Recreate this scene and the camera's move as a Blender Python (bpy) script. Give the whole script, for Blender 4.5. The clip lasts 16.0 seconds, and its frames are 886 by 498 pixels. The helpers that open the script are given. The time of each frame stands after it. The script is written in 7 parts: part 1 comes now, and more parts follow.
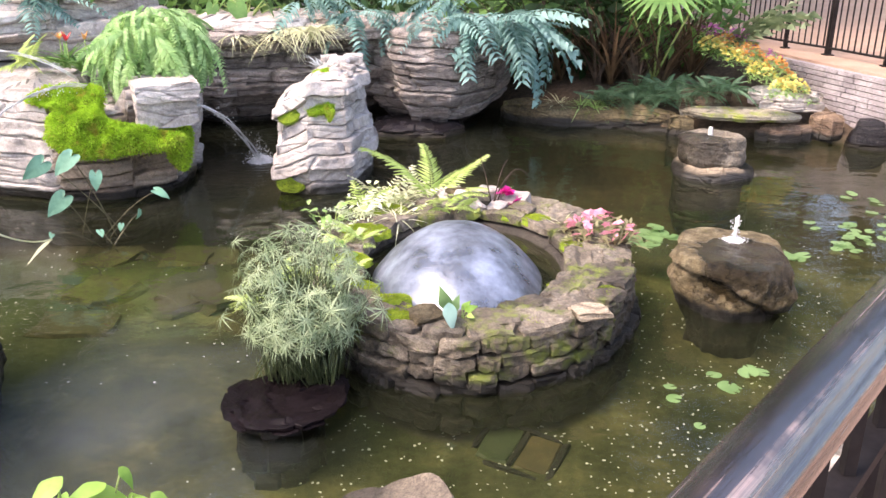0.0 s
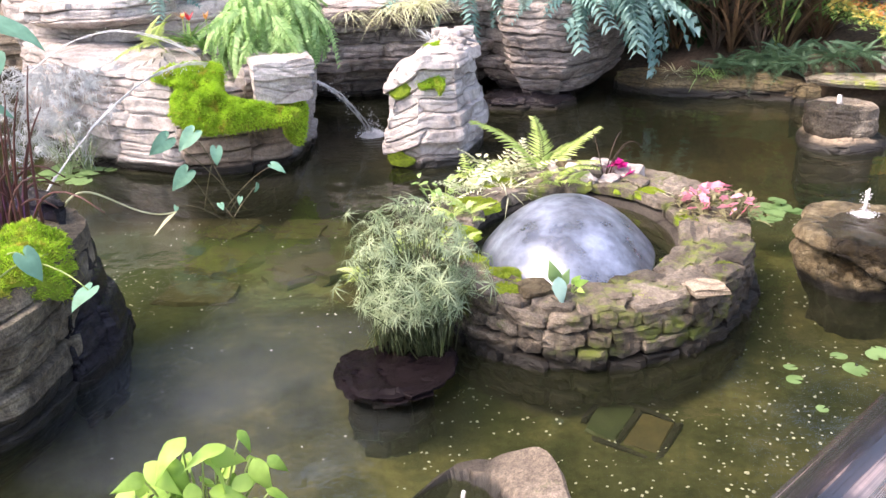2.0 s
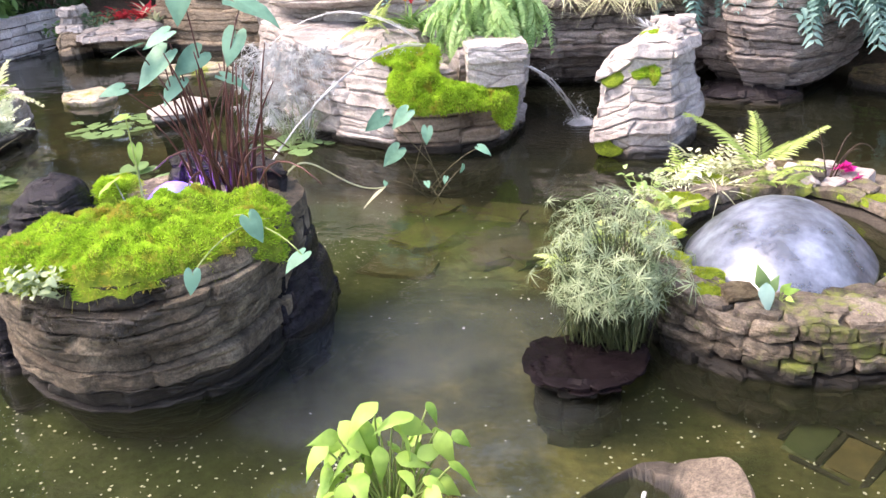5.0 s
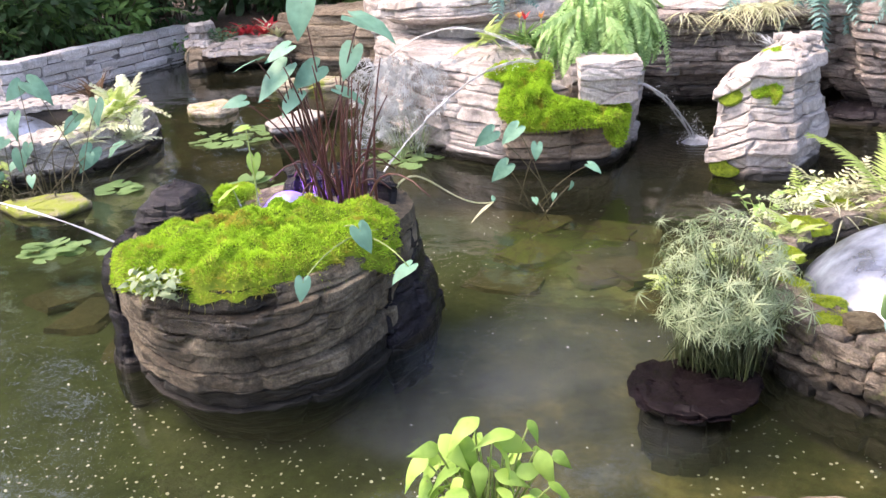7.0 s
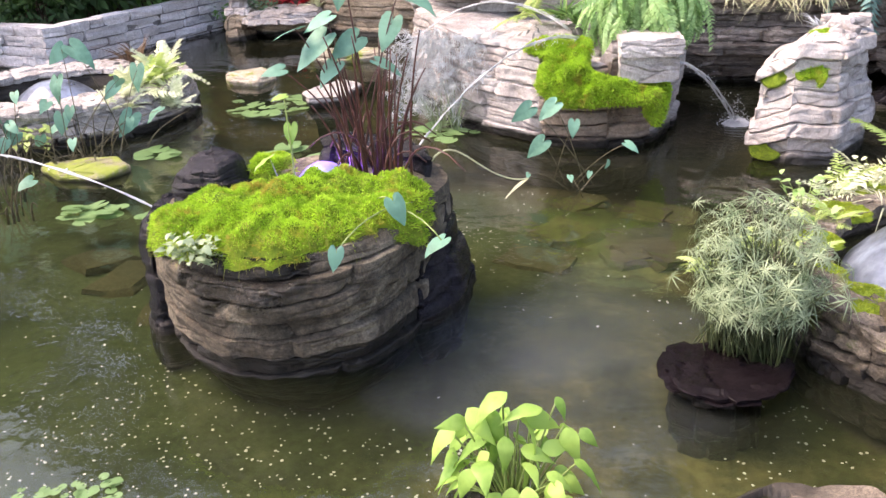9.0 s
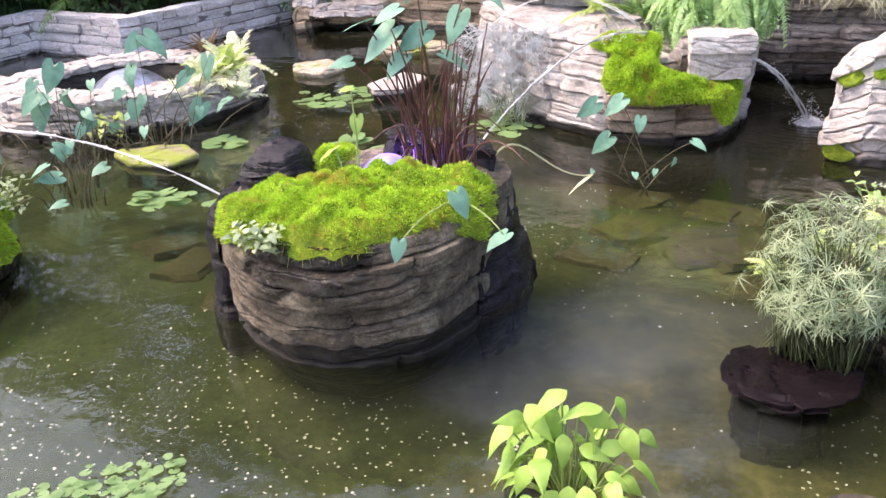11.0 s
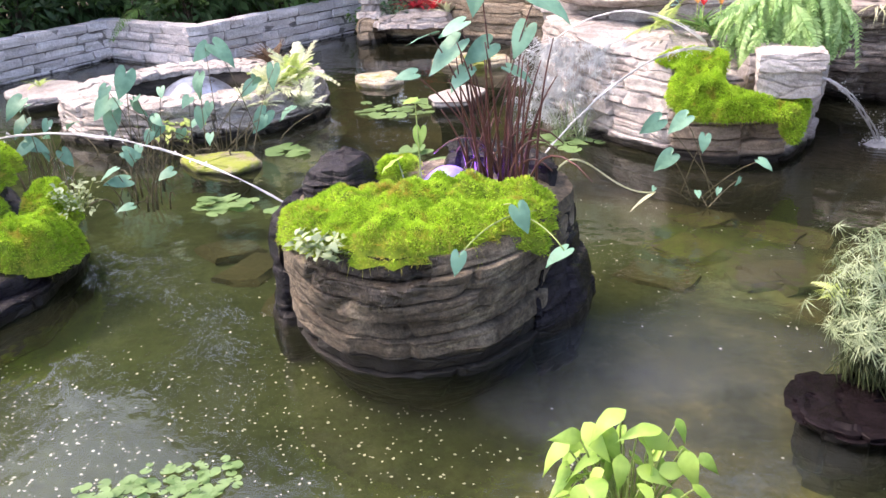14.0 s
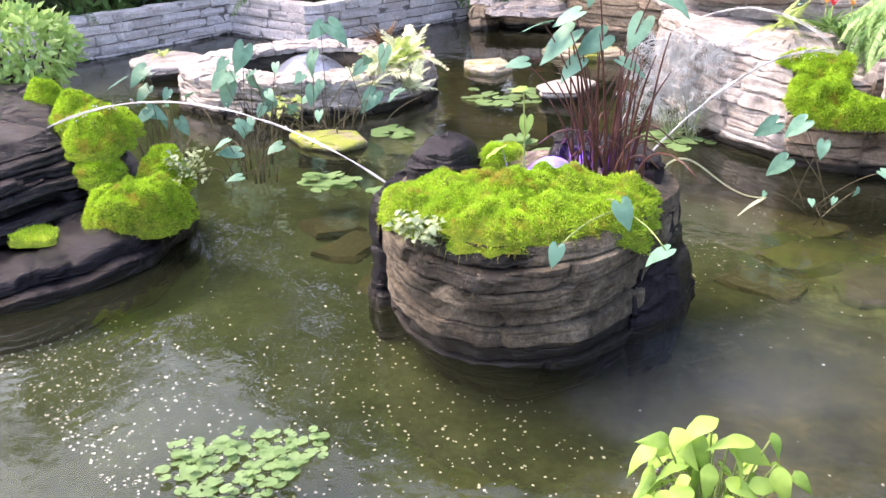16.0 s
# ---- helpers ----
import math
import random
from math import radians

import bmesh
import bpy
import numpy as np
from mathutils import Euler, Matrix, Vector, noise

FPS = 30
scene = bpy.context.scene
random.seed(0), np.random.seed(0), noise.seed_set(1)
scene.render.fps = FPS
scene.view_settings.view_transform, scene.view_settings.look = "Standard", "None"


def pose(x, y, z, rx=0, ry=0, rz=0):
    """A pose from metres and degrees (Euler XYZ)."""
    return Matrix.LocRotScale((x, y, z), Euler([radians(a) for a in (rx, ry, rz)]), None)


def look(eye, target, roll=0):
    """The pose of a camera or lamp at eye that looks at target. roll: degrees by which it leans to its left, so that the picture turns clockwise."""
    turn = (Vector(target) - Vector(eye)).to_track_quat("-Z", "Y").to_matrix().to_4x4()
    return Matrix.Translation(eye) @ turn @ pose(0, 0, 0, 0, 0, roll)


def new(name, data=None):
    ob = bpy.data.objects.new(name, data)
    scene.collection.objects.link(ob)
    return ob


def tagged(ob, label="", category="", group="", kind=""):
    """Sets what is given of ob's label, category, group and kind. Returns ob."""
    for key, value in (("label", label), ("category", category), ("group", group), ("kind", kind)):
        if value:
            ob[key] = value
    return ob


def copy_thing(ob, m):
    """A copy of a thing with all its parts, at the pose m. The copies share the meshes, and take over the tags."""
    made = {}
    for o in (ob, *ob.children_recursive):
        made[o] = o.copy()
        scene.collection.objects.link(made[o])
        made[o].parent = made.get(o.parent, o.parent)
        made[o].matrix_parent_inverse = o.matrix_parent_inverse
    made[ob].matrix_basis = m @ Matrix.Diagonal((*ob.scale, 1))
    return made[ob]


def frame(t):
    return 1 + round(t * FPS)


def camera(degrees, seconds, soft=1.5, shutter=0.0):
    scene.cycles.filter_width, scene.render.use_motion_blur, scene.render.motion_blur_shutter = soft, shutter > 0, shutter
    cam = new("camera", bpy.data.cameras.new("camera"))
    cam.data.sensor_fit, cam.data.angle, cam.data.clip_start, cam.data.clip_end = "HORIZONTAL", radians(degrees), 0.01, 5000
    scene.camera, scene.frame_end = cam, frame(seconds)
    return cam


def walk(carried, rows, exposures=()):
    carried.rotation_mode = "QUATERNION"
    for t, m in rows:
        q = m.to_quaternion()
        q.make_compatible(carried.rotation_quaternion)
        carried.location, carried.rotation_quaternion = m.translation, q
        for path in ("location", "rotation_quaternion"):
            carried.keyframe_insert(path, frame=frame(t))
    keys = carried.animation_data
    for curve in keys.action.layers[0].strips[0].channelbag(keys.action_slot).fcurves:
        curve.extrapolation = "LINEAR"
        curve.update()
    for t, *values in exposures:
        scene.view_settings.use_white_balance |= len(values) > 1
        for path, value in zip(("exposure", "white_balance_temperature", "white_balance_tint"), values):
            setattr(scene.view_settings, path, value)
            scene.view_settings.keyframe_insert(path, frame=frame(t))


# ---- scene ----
cam = camera(54.6, 16.0)

PATH = [
    (0, (0.001, 0.0, 2.6), (0.001, 1.867, 1.884), -0.0),
    (0.5, (0.002, 0.004, 2.597), (-0.041, 1.867, 1.869), -0.4),
    (1, (0.002, 0.009, 2.594), (-0.098, 1.863, 1.851), -0.8),
    (1.5, (0.003, 0.014, 2.591), (-0.19, 1.851, 1.825), -2.0),
    (2, (0.004, 0.016, 2.589), (-0.251, 1.846, 1.822), -2.6),
    (2.5, (0.003, 0.013, 2.592), (-0.316, 1.832, 1.824), -2.7),
    (3, (0.004, 0.017, 2.588), (-0.416, 1.803, 1.79), -3.0),
    (3.5, (0.004, 0.018, 2.588), (-0.495, 1.776, 1.775), -3.3),
    (4, (0.003, 0.015, 2.591), (-0.56, 1.755, 1.783), -3.3),
    (4.5, (0.003, 0.012, 2.592), (-0.606, 1.743, 1.796), -3.3),
    (5, (0.002, 0.006, 2.596), (-0.694, 1.713, 1.821), -3.4),
    (7.3, (-0.011, 0.01, 2.59), (-0.947, 1.621, 1.863), -4.0),
    (7.5, (-0.011, 0.005, 2.594), (-0.955, 1.606, 1.856), -3.9),
    (8, (-0.014, 0.007, 2.592), (-0.971, 1.589, 1.829), -3.7),
    (8.5, (-0.012, 0.005, 2.589), (-0.976, 1.578, 1.817), -3.4),
    (11, (-0.033, -0.002, 2.588), (-1.122, 1.481, 1.806), -3.3),
    (11.5, (-0.037, 0.004, 2.587), (-1.16, 1.462, 1.802), -3.3),
    (12, (-0.042, 0.001, 2.589), (-1.201, 1.435, 1.814), -3.3),
    (12.5, (-0.041, 0.0, 2.591), (-1.217, 1.425, 1.824), -3.3),
    (13, (-0.045, -0.003, 2.591), (-1.23, 1.415, 1.828), -3.0),
    (13.5, (-0.051, -0.008, 2.591), (-1.242, 1.408, 1.833), -2.9),
    (14, (-0.061, -0.022, 2.593), (-1.255, 1.396, 1.843), -3.0),
    (14.5, (-0.071, -0.033, 2.59), (-1.261, 1.383, 1.828), -2.9),
    (15, (-0.071, -0.034, 2.589), (-1.265, 1.364, 1.803), -1.9),
    (15.5, (-0.073, -0.026, 2.587), (-1.348, 1.302, 1.806), -1.6),
    (16, (-0.074, -0.029, 2.59), (-1.424, 1.231, 1.822), -1.4),
]
walk(cam, [(t, look(eye, target, roll)) for t, eye, target, roll in PATH], [(0, 1.04, 7400, 20), (4.5, 1.14, 7400, 22), (8, 0.98, 7500, 22), (12.5, 1.07, 7400, 24), (15, 1.1, 7400, 24), (16, 1.22, 7400, 24)])

# ---- light ----
world = bpy.data.worlds.new("world")
scene.world = world
world.use_nodes = True
wn = world.node_tree
sky = wn.nodes.new("ShaderNodeTexSky")
sky.sky_type = "NISHITA"
sky.sun_disc = False
sky.sun_elevation = radians(57)
sky.sun_rotation = radians(241)
sky.air_density = 1.0
sky.dust_density = 2.6
wn.nodes["Background"].inputs["Strength"].default_value = 0.33
wn.links.new(sky.outputs["Color"], wn.nodes["Background"].inputs["Color"])

sun = new("sun", bpy.data.lights.new("sun", "SUN"))
sun.data.energy = 1.85
sun.data.angle = radians(34)
sun.data.color = (1.0, 0.92, 0.8)
sun_dir = Vector((math.sin(radians(241)) * math.cos(radians(57)), math.cos(radians(241)) * math.cos(radians(57)), math.sin(radians(57))))
sun.matrix_world = look(sun_dir * 30, (0, 0, 0))


# ---- materials ----
def ramp_node(nt, stops):
    r = nt.nodes.new("ShaderNodeValToRGB")
    els = r.color_ramp.elements
    while len(els) < len(stops):
        els.new(0.5)
    for e, (p, c) in zip(els, stops):
        e.position, e.color = p, (*c, 1)
    return r


def noise_node(nt, vec, scale, detail=5, rough=0.6, stretch=None):
    n = nt.nodes.new("ShaderNodeTexNoise")
    n.inputs["Scale"].default_value = scale
    n.inputs["Detail"].default_value = detail
    n.inputs["Roughness"].default_value = rough
    if stretch:
        m = nt.nodes.new("ShaderNodeMapping")
        m.inputs["Scale"].default_value = stretch
        nt.links.new(vec, m.inputs["Vector"])
        vec = m.outputs["Vector"]
    nt.links.new(vec, n.inputs["Vector"])
    return n.outputs["Fac"]


def mix_col(nt, fac, a, b, blend="MIX"):
    m = nt.nodes.new("ShaderNodeMix")
    m.data_type, m.blend_type = "RGBA", blend
    for sock, v in ((m.inputs[0], fac), (m.inputs[6], a), (m.inputs[7], b)):
        if isinstance(v, bpy.types.NodeSocket):
            nt.links.new(v, sock)
        elif isinstance(v, tuple):
            sock.default_value = (*v, 1)
        else:
            sock.default_value = v
    return m.outputs[2]


def band(nt, value, lo, hi):
    m = nt.nodes.new("ShaderNodeMapRange")
    m.interpolation_type = "SMOOTHSTEP"
    m.inputs["From Min"].default_value, m.inputs["From Max"].default_value = lo, hi
    nt.links.new(value, m.inputs["Value"])
    return m.outputs["Result"]


def start_mat(name):
    m = bpy.data.materials.new(name)
    m.use_nodes = True
    nt = m.node_tree
    return m, nt, nt.nodes["Principled BSDF"], nt.nodes.new("ShaderNodeNewGeometry").outputs["Position"]


def relief(nt, bsdf, height, strength, distance):
    b = nt.nodes.new("ShaderNodeBump")
    b.inputs["Strength"].default_value, b.inputs["Distance"].default_value = strength, distance
    nt.links.new(height, b.inputs["Height"])
    nt.links.new(b.outputs["Normal"], bsdf.inputs["Normal"])


def stone_mat(name, dark, mid, light, rough=0.85, scale=1.0, moss=0.0, moss_col=(0.09, 0.13, 0.02), wet=0.1, bump=0.6, vary=0.35, streak=7.0, cracks=0.55, grit=0.55, soak=None, specked=0.7, soak_col=(0.1, 0.095, 0.085), soak_rough=0.14):
    """Layered limestone: blotches, fine grain, thin bedding lines, moss in patches, and a dark waterline of wet algae
    and painted undercut shade.
    """
    m, nt, bsdf, pos = start_mat(name)
    big = noise_node(nt, pos, 2.2 * scale, 5, 0.65)
    fine = noise_node(nt, pos, 26 * scale, 6, 0.7)
    beds = noise_node(nt, pos, 1.6 * scale, 4, 0.6, (1.0, 1.0, streak))
    col = ramp_node(nt, [(0.28, dark), (0.5, mid), (0.72, light)])
    nt.links.new(big, col.inputs["Fac"])
    col2 = ramp_node(nt, [(0.3, dark), (0.55, mid), (0.75, light)])
    nt.links.new(beds, col2.inputs["Fac"])
    c = mix_col(nt, 0.5, col.outputs["Color"], col2.outputs["Color"])
    grain = ramp_node(nt, [(0.3, (grit,) * 3), (0.7, (1.8 - grit,) * 3)])
    nt.links.new(fine, grain.inputs["Fac"])
    c = mix_col(nt, 0.8, c, grain.outputs["Color"], "MULTIPLY")
    speck = noise_node(nt, pos, 95 * scale, 3, 0.75)
    specks = ramp_node(nt, [(0.36, (0.45, 0.43, 0.4)), (0.5, (1.0, 1.0, 1.0)), (0.66, (1.45, 1.45, 1.42))])
    nt.links.new(speck, specks.inputs["Fac"])
    c = mix_col(nt, specked, c, specks.outputs["Color"], "MULTIPLY")
    info = nt.nodes.new("ShaderNodeObjectInfo")
    tone = ramp_node(nt, [(0.0, (1 - vary,) * 3), (1.0, (1 + vary * 0.4,) * 3)])
    nt.links.new(info.outputs["Random"], tone.inputs["Fac"])
    c = mix_col(nt, 1.0, c, tone.outputs["Color"], "MULTIPLY")
    warp = nt.nodes.new("ShaderNodeMapping")
    warp.inputs["Scale"].default_value = (1.6 * scale, 1.6 * scale, 1.6 * scale * max(1.0, streak))
    wob = nt.nodes.new("ShaderNodeVectorMath")
    wob.operation = "MULTIPLY_ADD"
    nz = nt.nodes.new("ShaderNodeTexNoise")
    nz.inputs["Scale"].default_value = 3.0
    nt.links.new(pos, nz.inputs["Vector"])
    nt.links.new(nz.outputs["Color"], wob.inputs[0])
    wob.inputs[1].default_value = (0.22, 0.22, 0.1)
    nt.links.new(pos, wob.inputs[2])
    nt.links.new(wob.outputs[0], warp.inputs["Vector"])
    vor = nt.nodes.new("ShaderNodeTexVoronoi")
    vor.feature = "DISTANCE_TO_EDGE"
    vor.inputs["Scale"].default_value = 1.0
    nt.links.new(warp.outputs["Vector"], vor.inputs["Vector"])
    crack = band(nt, vor.outputs["Distance"], 0.0, 0.07)
    c = mix_col(nt, crack, mix_col(nt, cracks, c, (0.3, 0.27, 0.25), "MULTIPLY"), c)
    if moss:
        patch = noise_node(nt, pos, 3.1, 6, 0.7)
        c = mix_col(nt, band(nt, patch, 0.69 - moss * 0.3, 0.85 - moss * 0.3), c, moss_col)
    sep = nt.nodes.new("ShaderNodeSeparateXYZ")
    nt.links.new(pos, sep.inputs[0])
    edge = nt.nodes.new("ShaderNodeMath")
    edge.operation = "MULTIPLY_ADD"
    nt.links.new(big, edge.inputs[0])
    edge.inputs[1].default_value = -0.16
    nt.links.new(sep.outputs["Z"], edge.inputs[2])
    # dark band at the water: wet algae, with undercut shade painted in
    damp = band(nt, edge.outputs[0], wet - 0.05, wet - 0.11)
    c = mix_col(nt, damp, c, (0.013, 0.011, 0.008))
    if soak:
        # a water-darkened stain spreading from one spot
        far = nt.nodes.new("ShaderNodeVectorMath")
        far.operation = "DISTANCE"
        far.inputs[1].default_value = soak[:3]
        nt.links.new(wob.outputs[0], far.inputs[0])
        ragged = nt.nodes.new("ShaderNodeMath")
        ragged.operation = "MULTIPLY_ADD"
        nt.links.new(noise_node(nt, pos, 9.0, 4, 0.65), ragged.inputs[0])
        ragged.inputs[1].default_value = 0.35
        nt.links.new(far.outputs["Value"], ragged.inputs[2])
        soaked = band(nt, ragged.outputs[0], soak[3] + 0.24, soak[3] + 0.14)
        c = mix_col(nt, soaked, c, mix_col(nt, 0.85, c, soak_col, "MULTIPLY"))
    nt.links.new(c, bsdf.inputs["Base Color"])
    r = nt.nodes.new("ShaderNodeMix")
    nt.links.new(damp, r.inputs[0])
    r.inputs[2].default_value, r.inputs[3].default_value = rough, max(0.45, 0.6 * rough)
    gloss = r.outputs[0]
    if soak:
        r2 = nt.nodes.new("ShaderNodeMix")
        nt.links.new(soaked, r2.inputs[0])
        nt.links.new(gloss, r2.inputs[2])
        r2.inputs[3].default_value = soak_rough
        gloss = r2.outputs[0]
    nt.links.new(gloss, bsdf.inputs["Roughness"])
    h = nt.nodes.new("ShaderNodeMath")
    h.operation = "MULTIPLY_ADD"
    nt.links.new(fine, h.inputs[0])
    h.inputs[1].default_value = 0.35
    hs = nt.nodes.new("ShaderNodeMath")
    hs.operation = "MULTIPLY_ADD"
    nt.links.new(speck, hs.inputs[0])
    hs.inputs[1].default_value = 0.12
    nt.links.new(beds, hs.inputs[2])
    nt.links.new(hs.outputs[0], h.inputs[2])
    h2 = nt.nodes.new("ShaderNodeMath")
    h2.operation = "MULTIPLY_ADD"
    nt.links.new(crack, h2.inputs[0])
    h2.inputs[1].default_value = 0.5 * cracks
    nt.links.new(h.outputs[0], h2.inputs[2])
    relief(nt, bsdf, h2.outputs[0], bump, 0.06)
    return m


def leaf_mat(name, dark, light, gloss=0.45, through_light=0.35, scale=6.0, object_vary=0.3, withered=None):
    m, nt, bsdf, pos = start_mat(name)
    n = noise_node(nt, pos, scale, 3, 0.6)
    info = nt.nodes.new("ShaderNodeObjectInfo")
    mixer = nt.nodes.new("ShaderNodeMath")
    mixer.operation = "MULTIPLY_ADD"
    nt.links.new(info.outputs["Random"], mixer.inputs[0])
    mixer.inputs[1].default_value = object_vary
    nt.links.new(n, mixer.inputs[2])
    geo = nt.nodes.new("ShaderNodeNewGeometry")
    mix2 = nt.nodes.new("ShaderNodeMath")
    mix2.operation = "MULTIPLY_ADD"
    nt.links.new(geo.outputs["Random Per Island"], mix2.inputs[0])
    mix2.inputs[1].default_value = 0.28
    nt.links.new(mixer.outputs[0], mix2.inputs[2])
    col = ramp_node(nt, [(0.35, dark), (1.0, light)])
    nt.links.new(mix2.outputs[0], col.inputs["Fac"])
    tint = col.outputs["Color"]
    if withered:
        tint = mix_col(nt, band(nt, noise_node(nt, pos, 5.5, 4, 0.65), 0.54, 0.68), tint, withered)
    nt.links.new(tint, bsdf.inputs["Base Color"])
    bsdf.inputs["Roughness"].default_value = gloss
    bsdf.inputs["Specular IOR Level"].default_value = 0.35
    tr = nt.nodes.new("ShaderNodeBsdfTranslucent")
    nt.links.new(tint, tr.inputs["Color"])
    mx = nt.nodes.new("ShaderNodeMixShader")
    mx.inputs[0].default_value = through_light
    nt.links.new(bsdf.outputs[0], mx.inputs[1])
    nt.links.new(tr.outputs[0], mx.inputs[2])
    nt.links.new(mx.outputs[0], nt.nodes["Material Output"].inputs["Surface"])
    return m


def paint_mat(name, a, b, rough, scale=8.0, metal=0.0, bump=0.1, detail=5):
    m, nt, bsdf, pos = start_mat(name)
    n = noise_node(nt, pos, scale, detail, 0.65)
    f = noise_node(nt, pos, scale * 9, 4, 0.7)
    col = ramp_node(nt, [(0.3, a), (0.7, b)])
    nt.links.new(n, col.inputs["Fac"])
    g = ramp_node(nt, [(0.25, (0.75, 0.75, 0.75)), (0.75, (1.15, 1.15, 1.15))])
    nt.links.new(f, g.inputs["Fac"])
    nt.links.new(mix_col(nt, 0.7, col.outputs["Color"], g.outputs["Color"], "MULTIPLY"), bsdf.inputs["Base Color"])
    bsdf.inputs["Roughness"].default_value = rough
    bsdf.inputs["Metallic"].default_value = metal
    relief(nt, bsdf, f, bump, 0.02)
    return m


def water_mat(name, tint, murk, murk_share, ripple, ripple_scale, rough=0.02, milk=None, rings=()):
    """Clear tinted water with a Fresnel gloss, a little silt, and ripples."""
    m, nt, bsdf, pos = start_mat(name)
    nt.nodes.remove(bsdf)
    bump = nt.nodes.new("ShaderNodeBump")
    bump.inputs["Strength"].default_value, bump.inputs["Distance"].default_value = ripple, 0.02
    swell = nt.nodes.new("ShaderNodeMath")
    swell.operation = "MULTIPLY_ADD"
    nt.links.new(noise_node(nt, pos, 1.3, 2, 0.5, (1.0, 1.7, 1.0)), swell.inputs[0])
    swell.inputs[1].default_value = 2.2
    nt.links.new(noise_node(nt, pos, ripple_scale, 3, 0.55), swell.inputs[2])
    height = swell.outputs[0]
    for x, y, reach, beat, strong in rings:
        # rings of small waves spreading from where water falls in
        off = nt.nodes.new("ShaderNodeVectorMath")
        off.operation = "DISTANCE"
        off.inputs[1].default_value = (x, y, 0)
        nt.links.new(pos, off.inputs[0])
        phase = nt.nodes.new("ShaderNodeMath")
        phase.operation = "MULTIPLY_ADD"
        nt.links.new(off.outputs["Value"], phase.inputs[0])
        phase.inputs[1].default_value = beat
        bend = nt.nodes.new("ShaderNodeMath")
        bend.operation = "MULTIPLY"
        nt.links.new(noise_node(nt, pos, 2.5, 3, 0.6), bend.inputs[0])
        bend.inputs[1].default_value = 7.0
        nt.links.new(bend.outputs[0], phase.inputs[2])
        wave = nt.nodes.new("ShaderNodeMath")
        wave.operation = "SINE"
        nt.links.new(phase.outputs[0], wave.inputs[0])
        fade = nt.nodes.new("ShaderNodeMath")
        fade.operation = "MULTIPLY"
        nt.links.new(band(nt, off.outputs["Value"], reach, 0.3 * reach), fade.inputs[0])
        fade.inputs[1].default_value = 0.12 * strong
        add = nt.nodes.new("ShaderNodeMath")
        add.operation = "MULTIPLY_ADD"
        nt.links.new(wave.outputs[0], add.inputs[0])
        nt.links.new(fade.outputs[0], add.inputs[1])
        nt.links.new(height, add.inputs[2])
        height = add.outputs[0]
    nt.links.new(height, bump.inputs["Height"])
    gloss = nt.nodes.new("ShaderNodeBsdfGlossy")
    gloss.inputs["Roughness"].default_value = rough
    nt.links.new(bump.outputs["Normal"], gloss.inputs["Normal"])
    clear = nt.nodes.new("ShaderNodeBsdfTransparent")
    clear.inputs["Color"].default_value = (*tint, 1)
    silt = nt.nodes.new("ShaderNodeBsdfDiffuse")
    silt.inputs["Color"].default_value = (*murk, 1)
    body = nt.nodes.new("ShaderNodeMixShader")
    cloud = noise_node(nt, pos, 0.8, 4, 0.6)
    share = nt.nodes.new("ShaderNodeMath")
    share.operation = "MULTIPLY"
    share.inputs[1].default_value = murk_share * 2
    nt.links.new(cloud, share.inputs[0])
    milky = share.outputs[0]
    if milk:
        # a ragged pale blue-grey cloud mixed into the water round one spot
        away = nt.nodes.new("ShaderNodeVectorMath")
        away.operation = "DISTANCE"
        away.inputs[1].default_value = milk[:3]
        flat = nt.nodes.new("ShaderNodeMapping")
        flat.inputs["Scale"].default_value = (1.0, 0.8, 1.0)
        nt.links.new(pos, flat.inputs["Vector"])
        nt.links.new(flat.outputs["Vector"], away.inputs[0])
        ragged = nt.nodes.new("ShaderNodeMath")
        ragged.operation = "MULTIPLY_ADD"
        nt.links.new(noise_node(nt, pos, 1.7, 6, 0.65), ragged.inputs[0])
        ragged.inputs[1].default_value = 1.5
        nt.links.new(away.outputs["Value"], ragged.inputs[2])
        puff = nt.nodes.new("ShaderNodeMath")
        puff.operation = "MULTIPLY"
        nt.links.new(band(nt, ragged.outputs[0], milk[3] + 0.9, milk[3] + 0.1), puff.inputs[0])
        puff.inputs[1].default_value = milk[4]
        nt.links.new(mix_col(nt, band(nt, ragged.outputs[0], milk[3] + 1.2, milk[3] + 0.6), murk, (0.2, 0.235, 0.27)), silt.inputs["Color"])
        most = nt.nodes.new("ShaderNodeMath")
        most.operation = "MAXIMUM"
        nt.links.new(puff.outputs[0], most.inputs[0])
        nt.links.new(milky, most.inputs[1])
        milky = most.outputs[0]
    nt.links.new(milky, body.inputs[0])
    nt.links.new(clear.outputs[0], body.inputs[1])
    nt.links.new(silt.outputs[0], body.inputs[2])
    fr = nt.nodes.new("ShaderNodeFresnel")
    fr.inputs["IOR"].default_value = 1.5
    nt.links.new(bump.outputs["Normal"], fr.inputs["Normal"])
    top = nt.nodes.new("ShaderNodeMixShader")
    nt.links.new(fr.outputs[0], top.inputs[0])
    nt.links.new(body.outputs[0], top.inputs[1])
    nt.links.new(gloss.outputs[0], top.inputs[2])
    nt.links.new(top.outputs[0], nt.nodes["Material Output"].inputs["Surface"])
    return m


